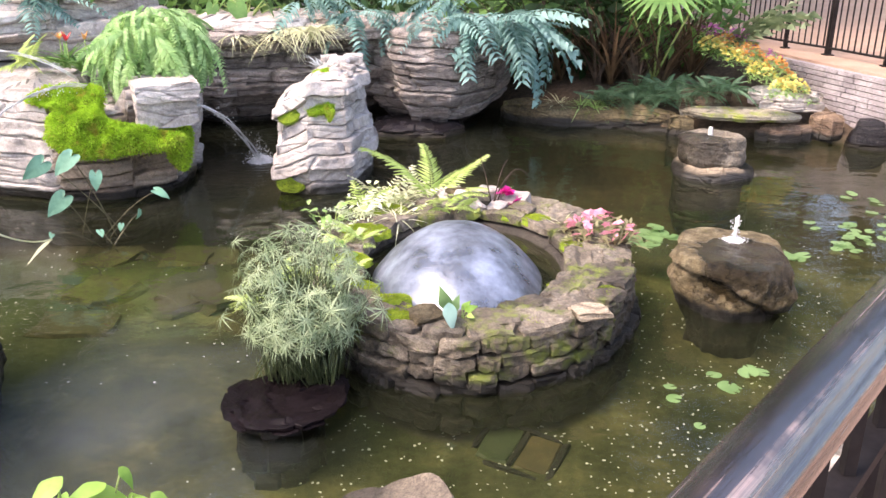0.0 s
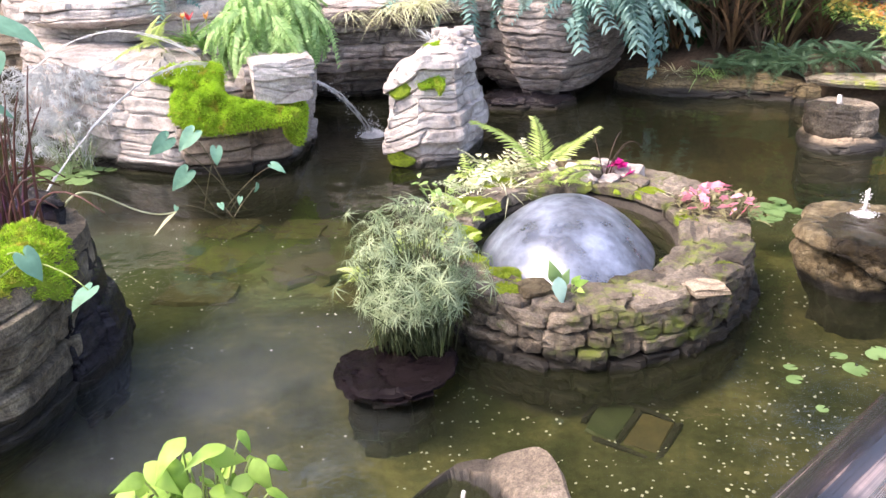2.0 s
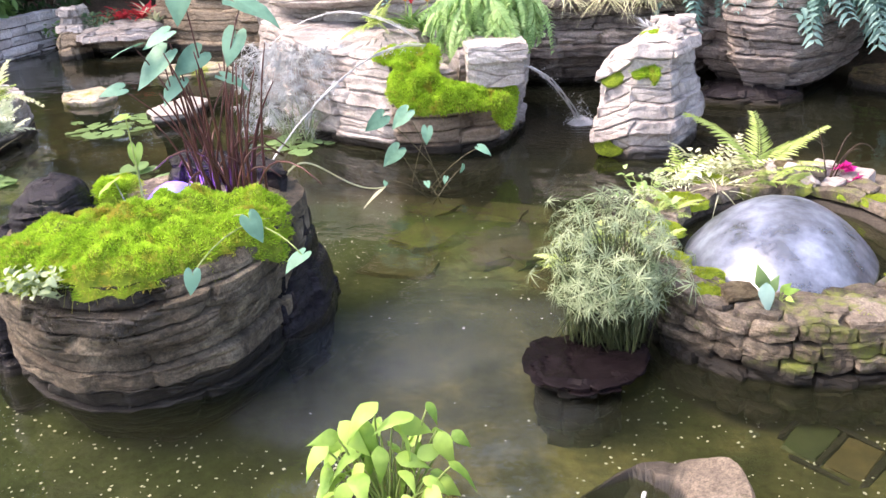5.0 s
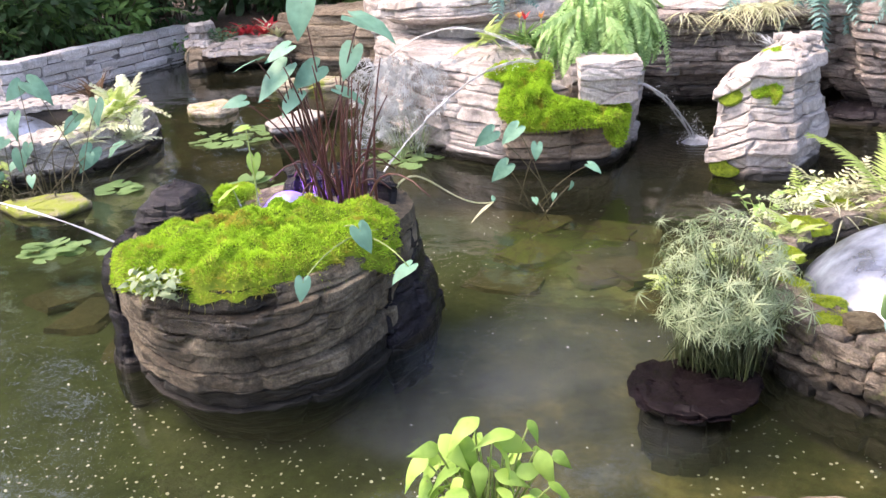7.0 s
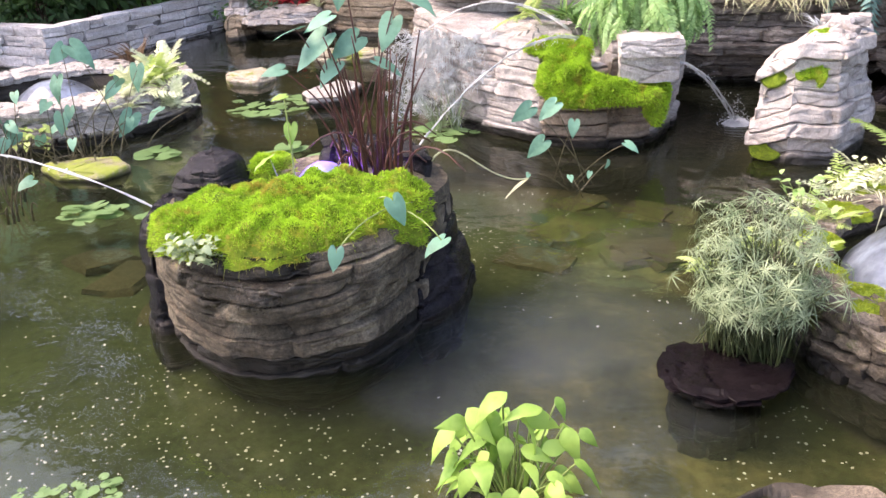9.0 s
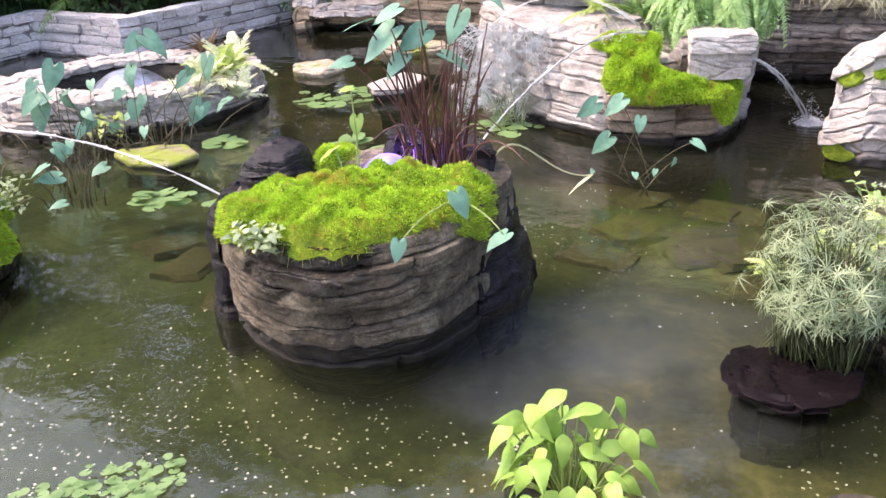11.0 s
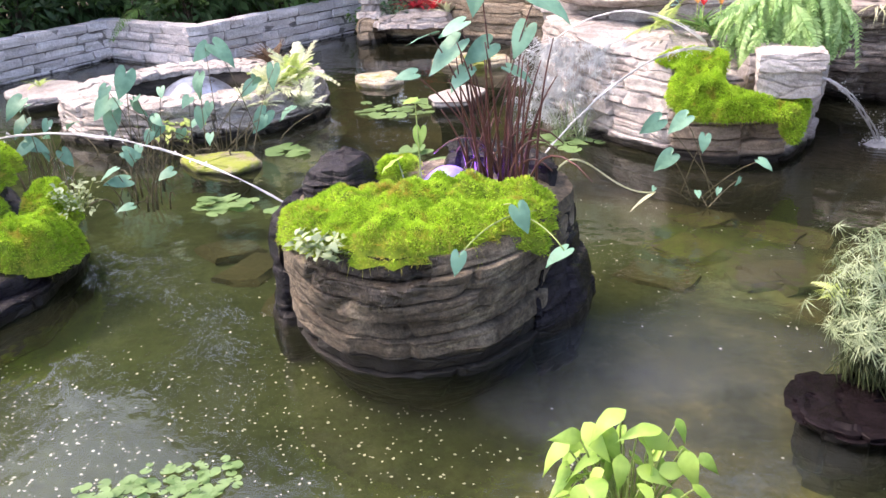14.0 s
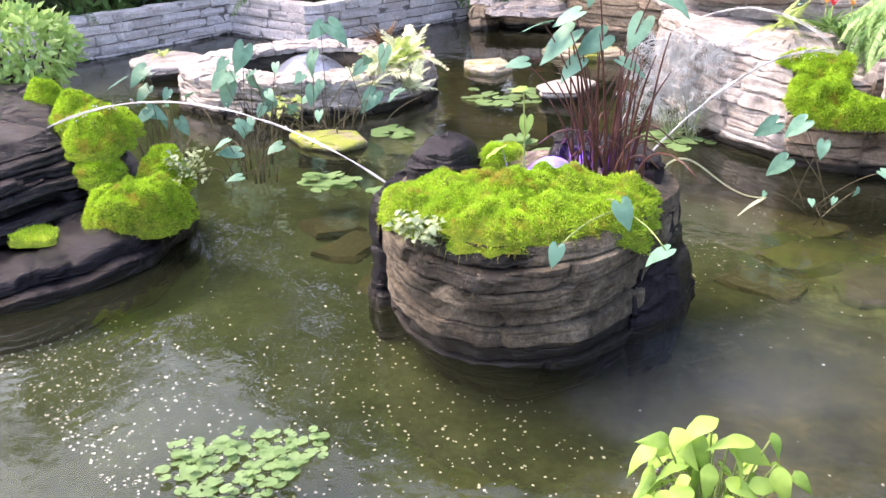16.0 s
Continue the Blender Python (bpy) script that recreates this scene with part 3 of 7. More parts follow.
def strata_bm(ctrl, z0, top, layers, seed, n=150, ledge=0.05, groove=0.035, blocks=9, taper=0.1, undercut=0.22, dip=0.5, cap_noise=0.05, rough=0.03, lump=0.07, sub=0.45, ucut=0.35, cut=None, fine=11, gap=0.07):
    """A bedded rock: ledges that step in and out, dark joints between them, blocky breaks along each bed."""
    bm = bmesh.new()
    pts = loop_points(ctrl, n)
    c = sum(pts, Vector()) / n
    high = top if callable(top) else (lambda x, y: top)
    rows = layers * fine
    sv = Vector((seed * 3.7, seed * 1.9, seed * 5.3))
    bed = bm.faces.layers.int.new("bed")
    beds = {}
    grid = []
    for r in range(rows + 1):
        u = r / rows
        line = []
        for i, p in enumerate(pts):
            tan = pts[(i + 1) % n] - pts[i - 1]
            out = Vector((tan.y, -tan.x, 0)).normalized()
            if out.dot(p - c) < 0:
                out = -out
            z = z0 + (high(p.x, p.y) - z0) * u
            q = Vector((p.x, p.y, z))
            s = u * layers + dip * noise.noise(p * 0.7 + sv) + 0.16 * noise.noise(p * 4 + sv)
            k = math.floor(s)
            f = s - k
            a = i / n * blocks * (0.7 + 0.6 * hsh(k, seed)) + 7 * hsh(k, seed + 1) + 0.3 * noise.noise(q * 3 + sv)
            b = math.floor(a)
            fb = a - b
            off = ledge * (2 * hsh(k, seed + 2) - 1) + 0.7 * ledge * (2 * hsh(k, b % blocks, seed) - 1)
            off -= groove * math.exp(-(min(f, 1 - f) / gap) ** 2) * (0.55 + 0.9 * abs(noise.noise(p * 1.7 + sv))) + 0.6 * groove * math.exp(-(min(fb, 1 - fb) / 0.04) ** 2)
            f2 = (s * 2.0 + 0.5 * noise.noise(p * 2.3 - sv)) % 1.0
            off -= sub * groove * math.exp(-(min(f2, 1 - f2) / 0.16) ** 2) * max(0.0, noise.noise(q * 1.9 + sv) + 0.2)
            off += lump * noise.noise(q * 1.2 - sv) + rough * noise.noise(q * 3 + sv) + 0.4 * rough * noise.noise(q * 11 + sv)
            off -= taper * u + undercut * max(0.0, 1 - u / ucut) ** 1.5
            if cut:
                split = cut[0] * q.x + cut[1] * q.y + q.z - cut[2] + 0.03 * noise.noise(q * 6 + sv)
                off += (0.022 if split > 0 else -0.012) - 0.06 * math.exp(-(split / 0.016) ** 2)
            if u > 0.92:
                off -= 0.5 * ((u - 0.92) / 0.08) ** 2 * 0.06
            v = p + out * off
            beds[r, i] = k
            line.append(bm.verts.new((v.x, v.y, z + 0.012 * noise.noise(q * 6 + sv))))
        grid.append(line)
    rings = 9
    rim = [v.co.copy() for v in grid[-1]]
    for j in range(1, rings):
        s = 1 - j / rings
        line = []
        for i in range(n):
            x, y = c.x + (rim[i].x - c.x) * s, c.y + (rim[i].y - c.y) * s
            q = Vector((x, y, 0))
            step = 0.5 * cap_noise * math.floor(3 * (noise.noise(q * 1.5 + sv) + 0.5))
            line.append(bm.verts.new((x, y, high(x, y) + step * min(1, j / 2) + cap_noise * noise.noise(q * 4 + sv))))
        grid.append(line)
    mid = bm.verts.new((c.x, c.y, high(c.x, c.y)))
    for r in range(len(grid) - 1):
        for i in range(n):
            bm.faces.new((grid[r][i], grid[r][(i + 1) % n], grid[r + 1][(i + 1) % n], grid[r + 1][i]))[bed] = beds.get((r, i), layers - 1)
    for i in range(n):
        bm.faces.new((grid[-1][i], grid[-1][(i + 1) % n], mid))[bed] = layers - 1
    bmesh.ops.recalc_face_normals(bm, faces=bm.faces)
    return bm


def bedded_rock(name, ctrl, z0, top, layers, material, seed, label, category="rock", group="", **kw):
    """A large bedded rock whose beds are parts of their own."""
    bm = strata_bm(ctrl, z0, top, layers, seed, **kw)
    bed = bm.faces.layers.int["bed"]
    root = thing(name, label, category, (0, 0, 0), group)
    for lo, hi in [(-9, layers // 3)] + [(k, k) for k in range(layers // 3 + 1, layers - 2)] + [(layers - 2, 99)]:
        one = bm.copy()
        bmesh.ops.delete(one, geom=[f for f in one.faces if not lo <= f[one.faces.layers.int["bed"]] <= hi], context="FACES")
        if len(one.faces) > 40:
            part("rock_bed", one, material, root, smooth=False)
        else:
            one.free()
    bm.free()
    return root


def strata_rock(name, ctrl, z0, top, layers, material, seed, label, category="rock", group="", **kw):
    return solid(name, strata_bm(ctrl, z0, top, layers, seed, **kw), material, label, category, group, smooth=False)


def block_mesh(name, material, seed, bumpy=0.08, worn=(1.0, 1.0, 0.965, 0.9), cuts=2, dims=None):
    """One unit stone with worn, uneven faces."""
    bm = bmesh.new()
    bmesh.ops.create_cube(bm, size=1.0)
    bmesh.ops.subdivide_edges(bm, edges=bm.edges[:], cuts=cuts, use_grid_fill=True)
    sv = Vector((seed * 2.3, seed * 4.1, seed))
    for v in bm.verts:
        q = v.co.copy()
        corner = sum(1 for a in q if abs(a) > 0.45)
        q *= worn[corner]
        if dims:
            w = Vector((q.x * dims[0], q.y * dims[1], q.z * dims[2]))
            d = 0.026 * noise.noise_vector(w * 9 + sv) + 0.016 * noise.noise_vector(w * 26 - sv)
            v.co = q + Vector((d.x / dims[0], d.y / dims[1], d.z / dims[2]))
            continue
        v.co = q + bumpy * noise.noise_vector(q * 1.7 + sv) + (0.5 * bumpy * noise.noise_vector(q * 5.0 - sv) if cuts > 2 else Vector())
    return mesh_of(name, bm, material, False)


def tube(bm, pts, r0, r1, sides=6):
    pts = [Vector(p) for p in pts]
    rows = []
    for i, p in enumerate(pts):
        d = (pts[min(i + 1, len(pts) - 1)] - pts[max(i - 1, 0)]).normalized()
        a = d.orthogonal().normalized()
        if rows:
            a = (rows[-1][1] - d * rows[-1][1].dot(d)).normalized()
        b = d.cross(a)
        r = r0 + (r1 - r0) * i / (len(pts) - 1)
        rows.append(([bm.verts.new(p + r * (math.cos(t) * a + math.sin(t) * b)) for t in (2 * math.pi * k / sides for k in range(sides))], a))
    for (ra, _), (rb, _) in zip(rows, rows[1:]):
        for k in range(sides):
            bm.faces.new((ra[k], ra[(k + 1) % sides], rb[(k + 1) % sides], rb[k]))
    bm.faces.new(rows[0][0][::-1])
    bm.faces.new(rows[-1][0])


def arc(p, q, lift, n=10):
    p, q = Vector(p), Vector(q)
    return [p.lerp(q, t) + Vector((0, 0, 4 * lift * t * (1 - t))) for t in (i / n for i in range(n + 1))]


def strip(bm, p, d, length, width, droop, seg=5, up=Vector((0, 0, 1)), fold=0.25, widest=0.35):
    """A folded blade that leaves p along d and bends down."""
    d = d.normalized()
    side = d.cross(up)
    side = side.normalized() if side.length > 1e-4 else Vector((1, 0, 0))
    rows = []
    for i in range(seg + 1):
        t = i / seg
        q = p + d * length * t - up * droop * length * t * t
        w = width * 0.5 * ((t / widest) ** 0.6 if t < widest else (1 - t) / (1 - widest) * 0.97 + 0.03)
        w = max(w, width * 0.06)
        rows.append((bm.verts.new(q - side * w + up * fold * w), bm.verts.new(q), bm.verts.new(q + side * w + up * fold * w)))
    for a, b in zip(rows, rows[1:]):
        bm.faces.new((a[0], a[1], b[1], b[0]))
        bm.faces.new((a[1], a[2], b[2], b[1]))


def frond_mesh(name, material, seed, length=1.0, pairs=16, leaf=0.16, width=0.035, droop=0.5, taper=0.75, sweep=0.5, bare=0.12):
    """A feathery frond along +x: an arched rib with folded leaflets in pairs."""
    rnd = random.Random(seed)
    bm = bmesh.new()
    spine = []
    for i in range(13):
        t = i / 12
        spine.append(Vector((length * t * (1 - 0.18 * droop * t), 0.04 * length * math.sin(3 * t + seed), -droop * length * t * t * 0.6)))
    tube(bm, spine, 0.008 * length, 0.002 * length, 4)
    for i in range(pairs):
        t = bare + (1 - bare) * i / (pairs - 1) * 0.98
        k = t * 12
        p = spine[int(k)].lerp(spine[min(12, int(k) + 1)], k - int(k))
        fwd = (spine[min(12, int(k) + 1)] - spine[max(0, int(k) - 1)]).normalized()
        size = leaf * length * (0.35 + 0.65 * min(1, t / 0.3)) * (1 - taper * max(0, t - 0.25) / 0.75)
        for sgn in (-1, 1):
            d = Vector((0, sgn, 0)) + fwd * (sweep + 0.25 * rnd.random()) + Vector((0, 0, 0.15 * rnd.random()))
            strip(bm, p, d, size * (0.85 + 0.3 * rnd.random()), width * length, 0.25 + 0.3 * rnd.random(), 3, fold=0.3)
    return mesh_of(name, bm, material)


def heart_mesh(name, material, seed, cup=0.2, bend=0.25):
    """A heart-shaped leaf, unit long, tip along +x, the stalk's end at the origin."""
    half = [(-0.06, 0.0), (-0.21, 0.06), (-0.3, 0.17), (-0.26, 0.3), (-0.08, 0.38), (0.16, 0.375), (0.42, 0.28), (0.64, 0.14), (0.84, 0.0)]
    bm = bmesh.new()
    rnd = random.Random(seed)
    wob = [rnd.uniform(-0.045, 0.045) for _ in half]
    twist = rnd.uniform(-0.25, 0.25)
    sides = []
    for sgn in (-1, 1):
        rows = []
        for i, (x, y) in enumerate(half):
            mx = max(0.0, x) if i else -0.02
            mid = Vector((mx, 0, 0))
            edge = Vector((x, sgn * y, 0))
            row = []
            for s in (0.0, 0.5, 1.0):
                q = mid.lerp(edge, s)
                q.z = cup * abs(q.y) * (1 - 0.6 * s) - bend * q.x * abs(q.x) + wob[i] * s - 0.12 * max(0, -q.x)
                q.z += twist * q.x * q.y
                q.y += 0.12 * twist * q.x
                row.append(q)
            rows.append(row)
        sides.append(rows)
    for rows in sides:
        vs = [[bm.verts.new(q) for q in row] for row in rows]
        for a, b in zip(vs, vs[1:]):
            for j in range(2):
                try:
                    bm.faces.new((a[j], a[j + 1], b[j + 1], b[j]))
                except ValueError:
                    pass
    bmesh.ops.remove_doubles(bm, verts=bm.verts[:], dist=0.002)
    bmesh.ops.recalc_face_normals(bm, faces=bm.faces)
    return mesh_of(name, bm, material)


def whorl_mesh(name, material, seed, count=18, length=0.16, width=0.012, rise=(-0.35, 0.4), droop=(0.2, 0.9)):
    rnd = random.Random(seed)
    bm = bmesh.new()
    for i in range(count):
        a = 2 * math.pi * (i + 0.5 * rnd.random()) / count
        d = Vector((math.cos(a), math.sin(a), rnd.uniform(*rise)))
        strip(bm, Vector((0, 0, 0)), d, length * rnd.uniform(0.6, 1.2), width, rnd.uniform(*droop), 4)
    return mesh_of(name, bm, material)


def rosette_mesh(name, material, seed, count, length, width, lift=0.7, droop=0.7, seg=6):
    rnd = random.Random(seed)
    bm = bmesh.new()
    for i in range(count):
        a = 2 * math.pi * (i + rnd.random()) / count
        el = rnd.uniform(lift * 0.4, lift * 1.3)
        d = Vector((math.cos(a), math.sin(a), el * 1.4))
        strip(bm, Vector((0, 0, 0)), d, length * rnd.uniform(0.6, 1.15), width, droop * rnd.uniform(0.5, 1.3), seg)
    return mesh_of(name, bm, material)


def flower_mesh(name, material, seed, petals=5, r=0.03):
    rnd = random.Random(seed)
    bm = bmesh.new()
    for i in range(petals):
        a = 2 * math.pi * (i + 0.2 * rnd.random()) / petals
        strip(bm, Vector((0, 0, 0)), Vector((math.cos(a), math.sin(a), rnd.uniform(0.1, 0.6))), r, r * (3.6 / petals + 0.25), 0.2, 2, widest=0.6)
    return mesh_of(name, bm, material)


def aim(at, yaw, pitch, size=1.0, roll=0.0):
    """Local +x turned to the heading yaw and raised by pitch, in degrees."""
    return Matrix.LocRotScale(Vector(at), Euler((0, 0, radians(yaw))).to_matrix() @ Euler((0, -radians(pitch), 0)).to_matrix() @ Euler((radians(roll), 0, 0)).to_matrix(), Vector((size,) * 3))


def leaf_pose(at, yaw, pitch, length, open_to):
    """A leaf's tip along the heading, its upper face turned to open_to as far as the heading lets it."""
    d = Vector((math.cos(radians(yaw)) * math.cos(radians(pitch)), math.sin(radians(yaw)) * math.cos(radians(pitch)), math.sin(radians(pitch))))
    n = Vector(open_to)
    n = (n - d * n.dot(d)).normalized()
    return Matrix.LocRotScale(Vector(at), Matrix((d, n.cross(d), n)).transposed(), Vector((length, 0.88 * length, length)))


# ---- the setting ----
POND = [(-0.55, -0.55), (0.1, 0.45), (4.9, 6.1), (6.1, 8.5), (5.5, 9.7), (5.35, 10.2), (4.8, 10.5), (3.7, 10.75), (3.07, 11.05), (1.35, 11.5), (0.75, 12.6), (-0.8, 12.9),
        (-2.5, 13.0), (-3.6, 12.6), (-6.0, 12.4), (-7.0, 14.6), (-10.3, 15.6), (-12.2, 14.6), (-13.9, 14.1), (-13.6, 9.5), (-16.3, 9.4), (-15.6, 6.5),
        (-15.2, 3.0), (-11.5, 1.0), (-10.0, -1.0), (-6.0, -2.8), (-2.0, -2.2)]


def pond_distance(x, y):
    """Metres to the shore, negative in the water."""
    best, inside = 1e9, False
    for (x1, y1), (x2, y2) in zip(POND, POND[1:] + POND[:1]):
        dx, dy = x2 - x1, y2 - y1
        t = max(0.0, min(1.0, ((x - x1) * dx + (y - y1) * dy) / (dx * dx + dy * dy)))
        best = min(best, (x - x1 - t * dx) ** 2 + (y - y1 - t * dy) ** 2)
        if (y1 > y) != (y2 > y) and x < x1 + (y - y1) / dy * dx:
            inside = not inside
    return -math.sqrt(best) if inside else math.sqrt(best)


def ground_height(x, y):
    d = pond_distance(x, y)
    q = Vector((x, y, 0))
    lump = 0.05 * noise.noise(q * 0.9) + 0.02 * noise.noise(q * 3)
    if d < 0:
        deep = 0.3 + 0.35 * max(0.0, min(1.0, (y - 6.8) / 2.0))
        return -deep * min(1.0, -d / 0.35) + lump * min(1, -d)
    return min(0.7, 0.06 + 0.42 * d) + lump * min(1, d * 2)


def build_ground():
    bm = bmesh.new()
    xs = [-250, -80, -40, -28] + [-22 + 0.3 * i for i in range(107)] + [14, 20, 40, 90, 250]
    ys = [-250, -80, -30, -12] + [-6 + 0.3 * i for i in range(94)] + [26, 34, 60, 120, 250]
    grid = [[bm.verts.new((x, y, ground_height(x, y))) for x in xs] for y in ys]
    for a, b in zip(grid, grid[1:]):
        for i in range(len(xs) - 1):
            bm.faces.new((a[i], a[i + 1], b[i + 1], b[i]))
    return solid("ground", bm, BED, "dark planting soil running down into a silty pond bed", "ground", kind="structure")


build_ground()


def flat_sheet(name, corners, z, material, label, category):
    bm = bmesh.new()
    bm.faces.new([bm.verts.new((x, y, z)) for x, y in corners])
    return solid(name, bm, material, label, category, kind="structure", smooth=False)


flat_sheet("water", [(-19, -4), (7, -4), (7, 17), (-19, 17)], 0.0, WATER, "dark green clear pond water with soft ripples", "water")


def slab_from(corners, z0, z1):
    bm = bmesh.new()
    low = [bm.verts.new((x, y, z0)) for x, y in corners]
    up = [bm.verts.new((x, y, z1)) for x, y in corners]
    bm.faces.new(up)
    bm.faces.new(low[::-1])
    for i in range(len(corners)):
        j = (i + 1) % len(corners)
        bm.faces.new((low[i], low[j], up[j], up[i]))
    bmesh.ops.recalc_face_normals(bm, faces=bm.faces)
    return bm


# walkway on the camera's side and round the pond's end
WALK = [(-1.35, -1.12), (0.12, 0.6), (4.7, 5.96), (6.3, 8.4), (16, 8.4), (16, -6), (-5.5, -6)]
solid("pavement", slab_from(WALK, 0.98, 1.1), PAVING, "pink tinted concrete walkway behind the railings", "walkway", kind="structure", smooth=False)
solid("wall_pavement", slab_from([(x + 0.06, y - 0.03) for x, y in WALK], -0.6, 0.978), MORTAR, "dark retaining wall core under the walkway", "wall", kind="structure", smooth=False)

FARWALK = [(6.2, 8.45), (5.6, 9.6), (5.33, 10.35), (4.79, 12.0), (4.5, 13.0), (3.6, 15.0), (3.6, 24), (16, 24), (16, 8.45)]
solid("pavement_far", slab_from(FARWALK, 0.75, 0.85), PAVING, "pink tinted concrete walkway beyond the flower bank", "walkway", kind="structure", smooth=False)
solid("wall_pavement_far", slab_from([(x + 0.08, y) for x, y in FARWALK], -0.6, 0.748), MORTAR, "dark retaining wall core under the far walkway", "wall", kind="structure", smooth=False)


# ---- rocks ----
def spout_top(x, y):
    z = 1.02 + 0.09 * max(0, min(1, (-4.6 - x) / 0.8))
    if x > -3.05:
        z += 0.08
    if -3.75 < x < -3.05 and y < 9.2:
        z -= 0.16
    return z


bedded_rock("rock_outcrop", [(-5.9, 9.25), (-4.95, 8.42), (-3.75, 8.04), (-3.1, 8.14), (-2.66, 8.62), (-2.72, 9.6), (-3.3, 10.4), (-5.0, 10.7), (-6.3, 10.6), (-6.5, 9.9)],
            -0.6, spout_top, 10, OUTCROP, 3, "pale layered limestone outcrop with a mossy notch at the water", taper=0.02, undercut=0.32, ucut=0.6, n=300, blocks=11, ledge=0.045, groove=0.06, fine=17, gap=0.05)
bedded_rock("rock_outcrop", [(-6.6, 10.0), (-5.4, 9.9), (-4.4, 10.1), (-3.7, 10.6), (-3.6, 11.8), (-5.0, 12.4), (-6.8, 12.2), (-7.2, 11.0)],
            -0.6, 1.75, 11, LIME, 5, "tall pale limestone ledge behind the spouting outcrop", taper=0.1, n=180, blocks=11, ledge=0.09, undercut=0.7, ucut=0.8)
bedded_rock("standing_rock", angled([(-1.74, 8.36), (-1.34, 8.24), (-0.9, 8.4), (-0.7, 9.1), (-0.82, 9.8), (-1.4, 9.85), (-1.76, 9.2)]),
            -0.6, lambda x, y: 1.13 - 0.55 * max(0.0, -1.25 - x), 12, LIME, 7, "upright pale layered limestone rock standing in the pond", taper=0.1, n=220, blocks=5, ledge=0.04, groove=0.06, fine=17, gap=0.055, dip=0.2, lump=0.05, sub=0.3, undercut=0.1)
for i, (x, y, z, s) in enumerate([(-1.08, 8.72, 1.15, 0.13), (-0.98, 8.9, 1.15, 0.16), (-1.2, 8.8, 1.14, 0.1), (-0.95, 8.68, 1.13, 0.09), (-1.12, 8.95, 1.16, 0.12)]):
    stone = thing("loose_stone", "small broken stone lying on the upright rock" if i != 2 else "small reddish stone lying on the upright rock", "stone", (x, y, z), "loose stones")
    piece("stone_block", block_mesh("stone_block", LIME if i != 2 else PALEDRUM, 171 + i, 0.12, (1.0, 0.97, 0.9, 0.8), 3), stone, Matrix.LocRotScale(Vector((0, 0, 0.02)), Euler((0.15 * i, 0.1, i * 1.3)), Vector((s, s * 0.8, s * 0.6))))
bedded_rock("cliff_rock", angled([(-1.02, 11.75), (-0.56, 11.45), (-0.5, 10.98), (0.1, 10.9), (0.58, 11.5), (0.95, 12.4), (0.3, 13.4), (-0.9, 13.2)]),
            -0.6, 1.3, 10, CLIFF, 9, "grey brown layered cliff rock with an undercut foot", taper=-0.16, undercut=1.15, ucut=0.62, n=260, blocks=5, ledge=0.05, groove=0.07, lump=0.05, rough=0.05, fine=16, gap=0.05)
# near-black rock colour stands in for the shade under the overhang
strata_rock("ledge_rock", angled([(-1.0, 10.8), (-0.5, 10.62), (0.05, 10.68), (0.36, 11.05), (0.4, 11.9), (-1.0, 11.9)]), -0.6, 0.07, 3, WETROCK, 10, "dark low ledge under the cliff's overhang", group="ledge rocks", n=130, ledge=0.06, blocks=7, undercut=0.2)
bedded_rock("cliff_rock", [(-3.9, 11.5), (-2.9, 11.2), (-1.9, 11.35), (-1.0, 11.5), (-0.6, 12.2), (-1.0, 13.4), (-3.5, 13.5), (-4.4, 12.6)],
            -0.6, 1.3, 11, CLIFF, 11, "grey brown layered cliff over a dark hollow", taper=-0.12, undercut=1.3, ucut=0.72, n=260, blocks=11, ledge=0.12, groove=0.07, lump=0.2, rough=0.06)
strata_rock("ledge_rock", [(-3.1, 11.2), (-2.3, 11.05), (-1.75, 11.2), (-1.8, 11.8), (-2.6, 12.0), (-3.2, 11.7)], 1.2, 1.42, 2, LIME, 12, "flat pale stone lying on the cliff", group="ledge rocks", n=100)

strata_rock("ledge_rock", angled([(-6.3, 9.75), (-5.5, 9.32), (-4.9, 9.5), (-4.35, 10.0), (-4.5, 10.9), (-6.2, 11.0)]), 1.3, 1.62, 3, LIME, 14, "pale slab jutting out over the spouting outcrop", group="ledge rocks", n=120, ledge=0.05, blocks=6, undercut=0.25)

cap = thing("cap_stone", "blocky white stone in two beds lying over the spout", "rock", (-2.76, 8.44, 0.73))
cap.rotation_euler = (0.02, -0.04, radians(24))
for i, (x, y, z, a, b, c) in enumerate(((0.0, 0.02, 0.13, 0.57, 0.66, 0.26), (0.015, -0.01, 0.345, 0.6, 0.7, 0.17))):
    piece("rock_bed", block_mesh("rock_bed", LIME, 13 + i, 0.05, (1.0, 1.0, 0.985, 0.95), 7, (a * 1.6, b * 1.6, c * 1.6)), cap, Matrix.LocRotScale(Vector((x, y, z)), Euler((0, 0.02, 0.03 * i)), Vector((a, b, c))))

